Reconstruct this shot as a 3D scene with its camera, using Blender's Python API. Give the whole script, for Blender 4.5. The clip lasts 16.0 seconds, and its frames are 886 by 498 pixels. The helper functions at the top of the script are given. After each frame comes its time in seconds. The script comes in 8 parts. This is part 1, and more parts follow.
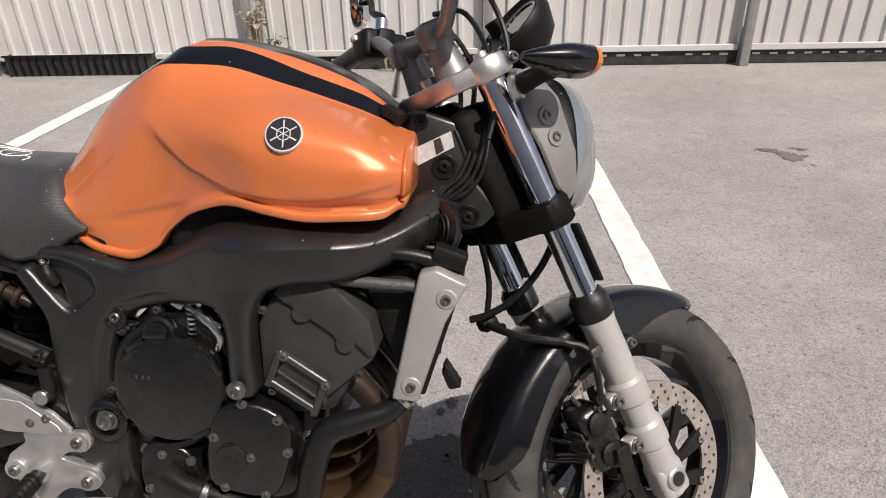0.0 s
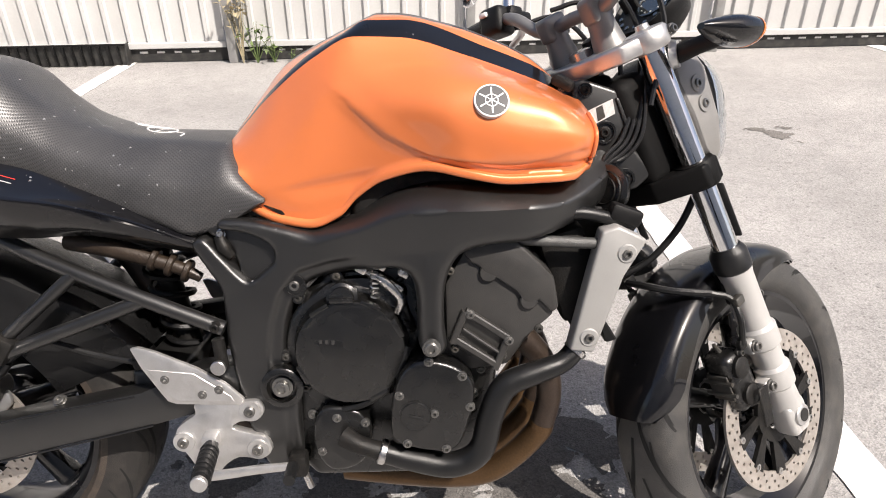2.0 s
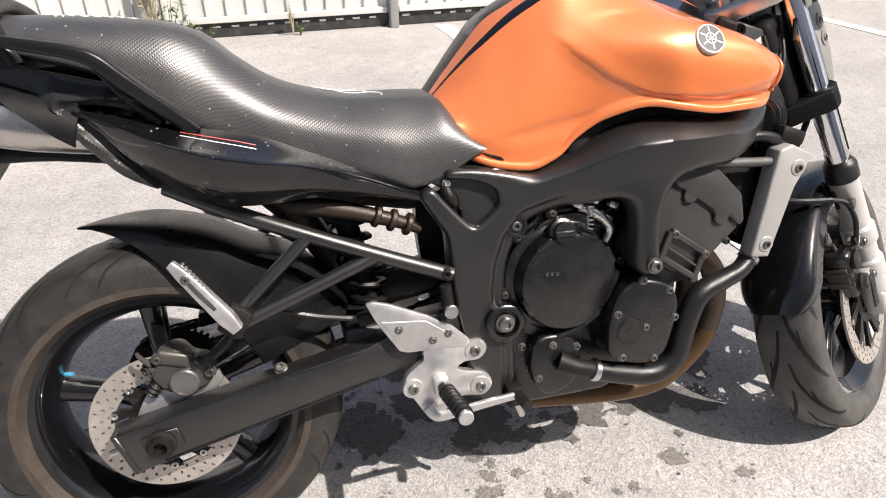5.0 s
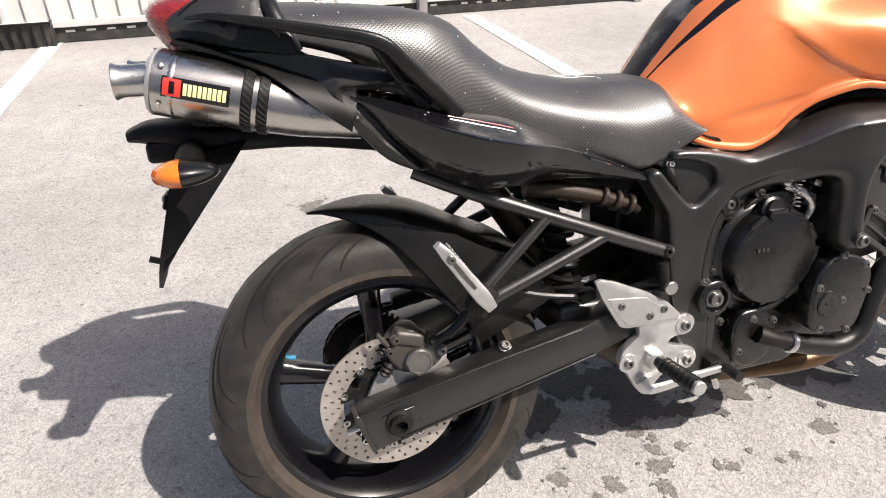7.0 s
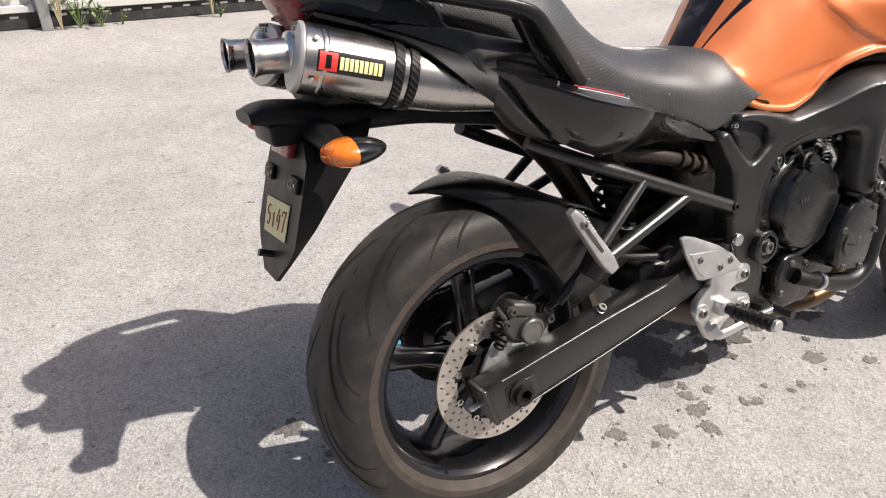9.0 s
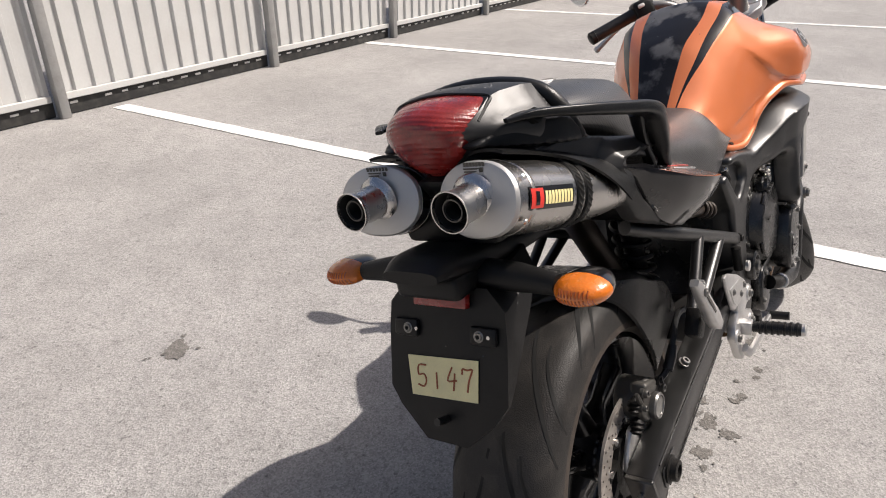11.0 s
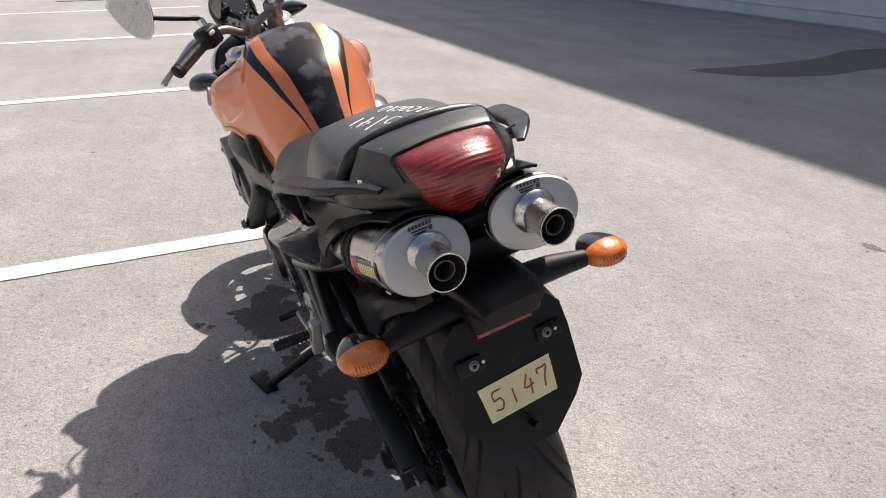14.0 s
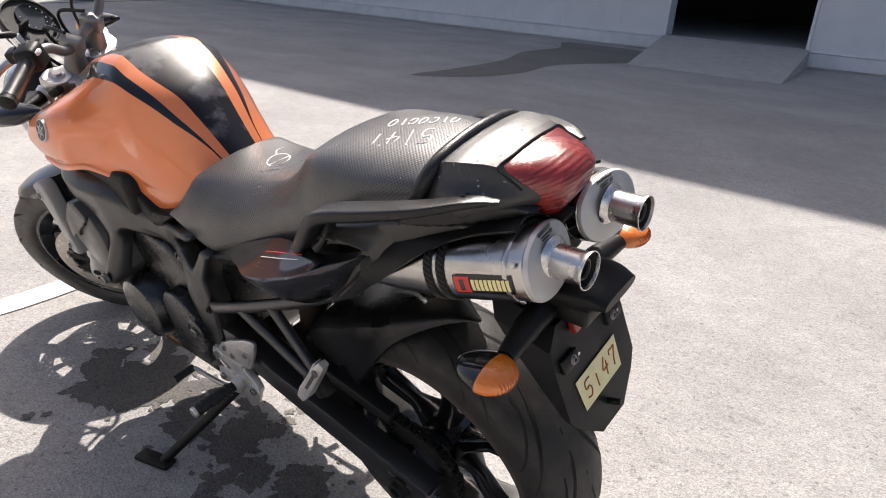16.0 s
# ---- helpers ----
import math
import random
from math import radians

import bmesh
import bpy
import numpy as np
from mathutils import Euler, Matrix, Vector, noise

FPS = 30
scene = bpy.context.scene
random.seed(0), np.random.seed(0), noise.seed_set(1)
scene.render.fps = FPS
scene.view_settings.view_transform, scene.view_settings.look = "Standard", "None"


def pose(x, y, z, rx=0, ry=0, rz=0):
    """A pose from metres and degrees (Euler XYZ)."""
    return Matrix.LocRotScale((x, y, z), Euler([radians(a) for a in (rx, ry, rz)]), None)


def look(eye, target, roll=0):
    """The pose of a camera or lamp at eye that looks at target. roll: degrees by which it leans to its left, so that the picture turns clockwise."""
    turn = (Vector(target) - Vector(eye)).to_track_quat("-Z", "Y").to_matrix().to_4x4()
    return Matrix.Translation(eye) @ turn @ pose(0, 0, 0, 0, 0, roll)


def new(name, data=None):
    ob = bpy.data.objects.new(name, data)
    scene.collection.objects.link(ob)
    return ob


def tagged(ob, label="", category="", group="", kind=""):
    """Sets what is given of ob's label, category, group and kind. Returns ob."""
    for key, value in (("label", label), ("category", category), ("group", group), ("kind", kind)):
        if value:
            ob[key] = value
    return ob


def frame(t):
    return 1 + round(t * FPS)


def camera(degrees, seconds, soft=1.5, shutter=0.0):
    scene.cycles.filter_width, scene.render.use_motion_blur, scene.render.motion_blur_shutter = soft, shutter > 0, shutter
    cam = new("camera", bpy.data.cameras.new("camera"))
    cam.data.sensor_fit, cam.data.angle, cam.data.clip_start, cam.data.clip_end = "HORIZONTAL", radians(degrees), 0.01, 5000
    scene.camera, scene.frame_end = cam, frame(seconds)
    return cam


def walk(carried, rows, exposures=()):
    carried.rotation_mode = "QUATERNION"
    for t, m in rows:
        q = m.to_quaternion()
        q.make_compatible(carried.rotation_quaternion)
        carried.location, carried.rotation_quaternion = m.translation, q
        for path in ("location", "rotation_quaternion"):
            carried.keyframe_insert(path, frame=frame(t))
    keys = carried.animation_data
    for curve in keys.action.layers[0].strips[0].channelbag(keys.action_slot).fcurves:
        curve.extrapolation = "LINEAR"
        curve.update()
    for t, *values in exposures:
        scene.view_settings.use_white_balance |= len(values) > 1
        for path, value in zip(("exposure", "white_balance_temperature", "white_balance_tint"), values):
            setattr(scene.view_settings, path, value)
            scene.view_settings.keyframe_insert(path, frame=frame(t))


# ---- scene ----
cam = camera(67.5, 16.0, soft=1.0)
PATH = [
    (0, (1.203, -0.849, 1.177), (0.99, 0.892, 0.216), -1.5),
    (0.5, (1.124, -0.926, 1.183), (1.018, 0.83, 0.233), 0.4),
    (1, (1.04, -0.947, 1.177), (0.905, 0.812, 0.234), 0.1),
    (1.5, (0.938, -0.927, 1.174), (0.846, 0.834, 0.231), -2.7),
    (2, (0.858, -0.945, 1.17), (0.823, 0.797, 0.187), -0.6),
    (2.5, (0.755, -1.013, 1.164), (0.839, 0.678, 0.099), -2.7),
    (3, (0.659, -1.066, 1.16), (0.824, 0.621, 0.099), -0.3),
    (3.5, (0.588, -1.052, 1.15), (0.781, 0.635, 0.093), 1.2),
    (4, (0.506, -1.004, 1.149), (0.767, 0.678, 0.098), -0.3),
    (4.2, (0.471, -0.987, 1.151), (0.75, 0.692, 0.101), -0.8),
    (6.3, (0.009, -1.017, 1.169), (0.446, 0.637, 0.134), 1.7),
    (6.5, (-0.024, -0.996, 1.168), (0.399, 0.659, 0.127), 0.7),
    (7, (-0.117, -0.942, 1.162), (0.297, 0.7, 0.098), 0.1),
    (7.5, (-0.21, -0.904, 1.127), (0.298, 0.654, -0.019), 1.6),
    (8, (-0.326, -0.902, 1.113), (0.349, 0.58, -0.048), 0.4),
    (8.5, (-0.429, -0.897, 1.111), (0.364, 0.562, -0.003), 1.3),
    (9, (-0.511, -0.82, 1.127), (0.298, 0.664, 0.059), 3.0),
    (9.5, (-0.604, -0.723, 1.148), (0.346, 0.704, 0.118), 1.9),
    (9.7, (-0.649, -0.684, 1.156), (0.355, 0.735, 0.166), 1.6),
    (11.8, (-0.988, -0.127, 1.189), (0.713, 0.445, 0.307), 1.8),
    (12, (-1.011, -0.067, 1.199), (0.741, 0.339, 0.323), 3.4),
    (12.5, (-1.023, 0.064, 1.19), (0.775, 0.211, 0.328), 6.3),
    (13, (-0.962, 0.188, 1.189), (0.84, 0.084, 0.329), 4.1),
    (13.5, (-0.955, 0.305, 1.181), (0.827, -0.066, 0.352), 6.0),
    (14, (-0.969, 0.453, 1.183), (0.7, -0.254, 0.337), 2.2),
    (14.5, (-0.901, 0.54, 1.177), (0.694, -0.387, 0.406), 1.8),
    (15, (-0.8, 0.639, 1.187), (0.696, -0.456, 0.436), 2.0),
    (15.5, (-0.738, 0.741, 1.162), (0.626, -0.491, 0.375), 5.2),
    (16, (-0.676, 0.845, 1.156), (0.517, -0.558, 0.376), 3.6),
]
walk(cam, [(t, look(eye, target, roll)) for t, eye, target, roll in PATH], exposures=[(0.0, 0.08, 6900, 13), (1.0, 0.38, 6900, 13), (2.5, 0.84, 6900, 13), (4.0, 0.88, 6900, 13), (7.5, .82, 6900, 13), (9.5, 0.62, 6900, 13), (12.0, 0.27, 6900, 13), (12.5, 0.42, 6900, 13), (13.0, 0.52, 6900, 13), (15.0, 0.55, 6900, 13), (15.5, 0.72, 6900, 13), (16.0, 0.92, 6900, 13)])
# ---- world, sun ----
SUN_WAY = Vector((-0.56, 0.515, -1.0)).normalized()
world = bpy.data.worlds.new("daylight")
scene.world = world
world.use_nodes = True
wn = world.node_tree
sky = wn.nodes.new("ShaderNodeTexSky")
sky.sky_type, sky.sun_disc = 'NISHITA', False
sky.sun_elevation = radians(52.7)
sky.air_density, sky.dust_density, sky.ozone_density = 0.8, 3.0, 0.6
sky.sun_rotation = math.atan2(-SUN_WAY.x, -SUN_WAY.y)
wn.links.new(sky.outputs[0], wn.nodes["Background"].inputs[0])
wn.nodes["Background"].inputs[1].default_value = 0.098
sun = new("sun", bpy.data.lights.new("sun", 'SUN'))
sun.data.energy, sun.data.angle, sun.data.color = 4.2, radians(0.55), (1.0, 0.97, 0.93)
sun.matrix_world = look((8, -8, 14), Vector((8, -8, 14)) + SUN_WAY)


# ---- materials ----
def mat(name, base, rough=0.5, metal=0.0, vary=0.15, scale=18.0, bump=0.0, bscale=250.0, coat=0.0, dirt=None, dirt_amount=0.0, spec=0.5, each=0.0, gloss=0.09, dirt_span=(0.45, 0.75)):
    """Principled surface with two scales of variation in colour and roughness, fine relief, and optional dust."""
    m = bpy.data.materials.new(name)
    m.use_nodes = True
    nt = m.node_tree
    N, L = nt.nodes, nt.links
    b = N["Principled BSDF"]
    co = N.new("ShaderNodeTexCoord")
    n1 = N.new("ShaderNodeTexNoise")
    n1.inputs["Scale"].default_value, n1.inputs["Detail"].default_value = scale, 6
    n2 = N.new("ShaderNodeTexNoise")
    n2.inputs["Scale"].default_value, n2.inputs["Detail"].default_value = bscale, 3
    L.new(co.outputs["Object"], n1.inputs["Vector"])
    L.new(co.outputs["Object"], n2.inputs["Vector"])
    mixn = N.new("ShaderNodeMix")
    mixn.inputs[0].default_value = 0.4
    L.new(n1.outputs[0], mixn.inputs[2])
    L.new(n2.outputs[0], mixn.inputs[3])
    ramp = N.new("ShaderNodeMapRange")
    ramp.inputs[1].default_value, ramp.inputs[2].default_value = 0.3, 0.7
    ramp.inputs[3].default_value, ramp.inputs[4].default_value = 1 - vary, 1 + vary
    L.new(mixn.outputs[0], ramp.inputs[0])
    val = ramp.outputs[0]
    if each:
        oi = N.new("ShaderNodeObjectInfo")
        er = N.new("ShaderNodeMapRange")
        er.inputs[3].default_value, er.inputs[4].default_value = 1 - each, 1 + each
        L.new(oi.outputs["Random"], er.inputs[0])
        mu = N.new("ShaderNodeMath")
        mu.operation = 'MULTIPLY'
        L.new(val, mu.inputs[0]), L.new(er.outputs[0], mu.inputs[1])
        val = mu.outputs[0]
    col = N.new("ShaderNodeVectorMath")
    col.operation = 'SCALE'
    col.inputs[0].default_value = base
    L.new(val, col.inputs["Scale"])
    out = col.outputs[0]
    if dirt:
        n3 = N.new("ShaderNodeTexNoise")
        n3.inputs["Scale"].default_value, n3.inputs["Detail"].default_value = scale * 2.3, 8
        L.new(co.outputs["Object"], n3.inputs["Vector"])
        dr = N.new("ShaderNodeMapRange")
        dr.inputs[1].default_value, dr.inputs[2].default_value, dr.inputs[4].default_value = *dirt_span, dirt_amount
        L.new(n3.outputs[0], dr.inputs[0])
        dm = N.new("ShaderNodeMix")
        dm.data_type = 'RGBA'
        dm.inputs[7].default_value = (*dirt, 1)
        L.new(dr.outputs[0], dm.inputs[0]), L.new(out, dm.inputs[6])
        out = dm.outputs[2]
    L.new(out, b.inputs["Base Color"])
    rr = N.new("ShaderNodeMapRange")
    rr.inputs[1].default_value, rr.inputs[2].default_value = 0.3, 0.7
    rr.inputs[3].default_value, rr.inputs[4].default_value = max(0.02, rough * 0.8), min(1, rough * 1.2)
    L.new(n1.outputs[0], rr.inputs[0])
    L.new(rr.outputs[0], b.inputs["Roughness"])
    b.inputs["Metallic"].default_value = metal
    b.inputs["Specular IOR Level"].default_value = spec
    b.inputs["Coat Weight"].default_value = coat
    b.inputs["Coat Roughness"].default_value = gloss
    if bump:
        bp = N.new("ShaderNodeBump")
        bp.inputs["Strength"].default_value, bp.inputs["Distance"].default_value = bump, 0.002
        L.new(n2.outputs[0], bp.inputs["Height"])
        L.new(bp.outputs[0], b.inputs["Normal"])
    return m


M_orange = mat("orange_metallic_paint", (0.72, 0.192, 0.057), 0.42, 0.18, 0.10, 3.0, 0.10, 1400, coat=1.0, gloss=0.02)
M_black = mat("black_gloss_paint", (0.004, 0.004, 0.005), 0.3, 0.0, 0.2, 8, coat=0.9, spec=0.2, gloss=0.03)
M_panel = mat("black_tank_decal", (0.010, 0.010, 0.013), 0.42, 0.0, 0.3, 5, dirt=(0.13, 0.13, 0.135), dirt_amount=0.8, dirt_span=(0.52, 0.60), coat=0.15, spec=0.2, gloss=0.05)
M_matte = mat("black_textured_plastic", (0.006, 0.006, 0.0062), 0.44, 0, 0.25, 14, 0.2, 900, dirt=(0.07, 0.065, 0.06), dirt_amount=0.03, spec=0.25)
M_grey = mat("dark_grey_plastic", (0.007, 0.007, 0.0072), 0.30, 0, 0.15, 10, 0.15, 1100, dirt=(0.08, 0.076, 0.072), dirt_amount=0.04, spec=0.38)
M_cowl = mat("smooth_grey_plastic", (0.016, 0.0155, 0.0152), 0.40, 0, 0.12, 10, 0.12, 1100, dirt=(0.08, 0.076, 0.072), dirt_amount=0.05, spec=0.65)
M_frame = mat("matte_frame_paint", (0.0092, 0.0090, 0.0088), 0.35, 0.0, 0.15, 9, 0.12, 700, dirt=(0.10, 0.095, 0.088), dirt_amount=0.03, spec=0.85)
M_engine = mat("engine_black_paint", (0.0048, 0.0047, 0.0046), 0.27, 0.0, 0.2, 20, 0.18, 600, dirt=(0.10, 0.09, 0.075), dirt_amount=0.05, spec=0.75)
M_dull = mat("greasy_black_metal", (0.012, 0.0115, 0.011), 0.5, 0.3, 0.4, 40, 0.4, 400, dirt=(0.05, 0.04, 0.03), dirt_amount=0.2, spec=0.3)
M_alu = mat("cast_aluminium", (0.62, 0.61, 0.60), 0.40, 0.85, 0.12, 25, 0.15, 800, dirt=(0.25, 0.23, 0.2), dirt_amount=0.18)
M_silver = mat("silver_paint", (0.50, 0.49, 0.475), 0.42, 0.35, 0.1, 12, 0.08, 900, dirt=(0.2, 0.18, 0.16), dirt_amount=0.12)
M_chrome = mat("hard_chrome", (0.75, 0.75, 0.76), 0.10, 1.0, 0.08, 30, dirt=(0.3, 0.27, 0.24), dirt_amount=0.1)
M_steel = mat("brushed_steel", (0.60, 0.585, 0.565), 0.28, 1.0, 0.15, 30, 0.1, 500)
M_can = mat("polished_titanium", (0.52, 0.50, 0.475), 0.26, 1.0, 0.18, 9, 0.06, 700, dirt=(0.2, 0.18, 0.16), dirt_amount=0.2)
M_cap = mat("bead_blasted_steel", (0.50, 0.495, 0.485), 0.5, 0.7, 0.08, 20, 0.15, 900)
# soot in the outlets, and painted shade on the axle bores
M_soot_and_bore = mat("soot_and_bore_shade", (0.012, 0.011, 0.01), 0.9, 0, 0.3, 40)
M_disc = mat("brake_disc_steel", (0.50, 0.46, 0.42), 0.42, 0.75, 0.14, 40, 0.1, 500, dirt=(0.3, 0.2, 0.13), dirt_amount=0.22)
M_rubber = mat("tyre_rubber", (0.022, 0.0208, 0.0198), 0.5, 0, 0.25, 14, 0.4, 500, dirt=(0.070, 0.061, 0.054), dirt_amount=0.36, spec=0.26)
M_rubber_dark = mat("front_tyre_rubber", (0.043, 0.0415, 0.040), 0.52, 0, 0.25, 12, 0.5, 500, dirt=(0.13, 0.12, 0.105), dirt_amount=0.35, spec=0.45)
M_side = mat("scuffed_tyre_shoulder", (0.040, 0.031, 0.025), 0.62, 0, 0.3, 20, 0.4, 500, dirt=(0.085, 0.063, 0.046), dirt_amount=0.45)
# recess shade as colour for groove and slot strips; also the dark display
M_flat_black = mat("groove_shade_and_display", (0.004, 0.004, 0.004), 0.9)
M_hose = mat("rubber_hose", (0.009, 0.009, 0.0093), 0.36, 0, 0.2, 40, 0.2, 700, spec=0.4)
M_gold = mat("heat_tinted_header", (0.11, 0.064, 0.031), 0.38, 0.75, 0.35, 9, 0.2, 300, dirt=(0.13, 0.075, 0.04), dirt_amount=0.7)
M_burnt = mat("burnt_header", (0.045, 0.032, 0.025), 0.42, 0.5, 0.35, 14, 0.2, 300, dirt=(0.09, 0.06, 0.04), dirt_amount=0.3)
M_brass = mat("oily_brass_link", (0.026, 0.017, 0.011), 0.45, 0.2, 0.4, 30, 0.3, 300)
M_amber = mat("amber_plastic_lens", (0.68, 0.17, 0.014), 0.25, 0, 0.18, 60, 0.3, 300, coat=0.8)
M_amber_rib = mat("amber_lens_rib", (0.36, 0.065, 0.006), 0.3, 0, 0.2, 60, coat=0.5)
M_red = mat("red_plastic_lens", (0.22, 0.016, 0.013), 0.25, 0, 0.45, 55, 0.3, 420, coat=0.5, gloss=0.05)
M_clear = mat("clear_lens_plastic", (0.34, 0.36, 0.38), 0.08, 0.6, 0.1, 20, coat=1.0)
M_mirror = mat("mirror_glass", (0.50, 0.52, 0.55), 0.06, 1.0, 0.06, 90, 0.15, 420, dirt=(0.10, 0.10, 0.10), dirt_amount=0.6, dirt_span=(0.56, 0.68))
M_white = mat("white_enamel", (0.78, 0.77, 0.75), 0.4, 0, 0.06, 20)
M_redpaint = mat("red_enamel", (0.62, 0.04, 0.03), 0.35, 0, 0.1, 30)
M_yellow = mat("yellow_enamel", (0.80, 0.70, 0.34), 0.4, 0, 0.1, 30)
M_paper = mat("yellow_paper_tag", (0.72, 0.66, 0.38), 0.8, 0, 0.12, 40, 0.2, 600)
M_ink = mat("brown_ink", (0.30, 0.09, 0.04), 0.7)
M_chalk = mat("white_chalk", (0.74, 0.73, 0.71), 0.9, 0, 0.35, 150)
# black paint darkened further: the shade behind the fork is put into it
M_stem_shade = mat("shaded_black_stem_paint", (0.0035, 0.0034, 0.0034), 0.62, 0.0, 0.3, 30, 0.2, 600, spec=0.15)
M_bracket = mat("grey_bracket_paint", (0.24, 0.232, 0.222), 0.42, 0.3, 0.15, 20, 0.1, 700)
M_riser = mat("grey_riser_paint", (0.23, 0.225, 0.22), 0.42, 0.5, 0.12, 25, 0.1, 700)
M_cover = mat("grey_cover_plastic", (0.33, 0.325, 0.315), 0.45, 0.2, 0.1, 14, 0.1, 900)
M_head = mat("grey_cylinder_paint", (0.036, 0.0348, 0.0335), 0.38, 0.1, 0.15, 20, 0.15, 600, dirt=(0.12, 0.105, 0.09), dirt_amount=0.08)
M_zinc = mat("dull_zinc_bolt", (0.20, 0.195, 0.185), 0.33, 0.8, 0.2, 40, 0.1, 600)
M_calip = mat("dull_caliper_alloy", (0.085, 0.082, 0.076), 0.42, 0.6, 0.25, 30, 0.25, 500, dirt=(0.10, 0.075, 0.05), dirt_amount=0.4)
M_sticker = mat("worn_white_sticker", (0.52, 0.52, 0.51), 0.5, 0, 0.25, 90)
M_badge = mat("badge_silver", (0.62, 0.62, 0.62), 0.35, 0.3, 0.06, 40)
M_emblem = mat("dark_tank_emblem", (0.010, 0.010, 0.014), 0.4, 0.0, 0.2, 60)
M_hosegrey = mat("wire_wound_hose", (0.09, 0.09, 0.088), 0.45, 0.4, 0.2, 200, 0.5, 700)
M_blue = mat("blue_cap", (0.05, 0.25, 0.40), 0.35)


def seat_material():
    """Black vinyl pressed with a close pattern of round dimples."""
    m = mat("dimpled_black_vinyl", (0.042, 0.0415, 0.042), 0.37, 0, 0.12, 12, dirt=(0.2, 0.19, 0.18), dirt_amount=0.05, spec=0.9)
    nt = m.node_tree
    N, L = nt.nodes, nt.links
    co = N.new("ShaderNodeTexCoord")
    sp_ = N.new("ShaderNodeSeparateXYZ")
    L.new(co.outputs["Object"], sp_.inputs[0])
    at = N.new("ShaderNodeAttribute")
    at.attribute_name = "arc"
    cb = N.new("ShaderNodeCombineXYZ")
    L.new(sp_.outputs[0], cb.inputs[0]), L.new(at.outputs["Fac"], cb.inputs[1])
    mp = N.new("ShaderNodeMapping")
    mp.inputs["Rotation"].default_value = (0.0, 0.0, radians(45))
    mp.inputs["Scale"].default_value = (235, 235, 1)
    L.new(cb.outputs[0], mp.inputs[0])
    vo = N.new("ShaderNodeTexVoronoi")
    vo.voronoi_dimensions = '2D'
    vo.inputs["Randomness"].default_value = 0.0
    vo.inputs["Scale"].default_value = 1.0
    L.new(mp.outputs[0], vo.inputs["Vector"])
    dip = N.new("ShaderNodeMapRange")
    dip.interpolation_type = 'SMOOTHSTEP'
    dip.inputs[1].default_value, dip.inputs[2].default_value = 0.16, 0.40
    L.new(vo.outputs["Distance"], dip.inputs[0])
    bp = N.new("ShaderNodeBump")
    bp.inputs["Strength"].default_value, bp.inputs["Distance"].default_value = 0.35, 0.0004
    L.new(dip.outputs[0], bp.inputs["Height"])
    b = N["Principled BSDF"]
    L.new(bp.outputs[0], b.inputs["Normal"])
    hole = N.new("ShaderNodeMapRange")
    hole.inputs[3].default_value, hole.inputs[4].default_value = 0.25, 0.9
    L.new(dip.outputs[0], hole.inputs[0])
    L.new(hole.outputs[0], b.inputs["Specular IOR Level"])
    return m


M_seat = seat_material()


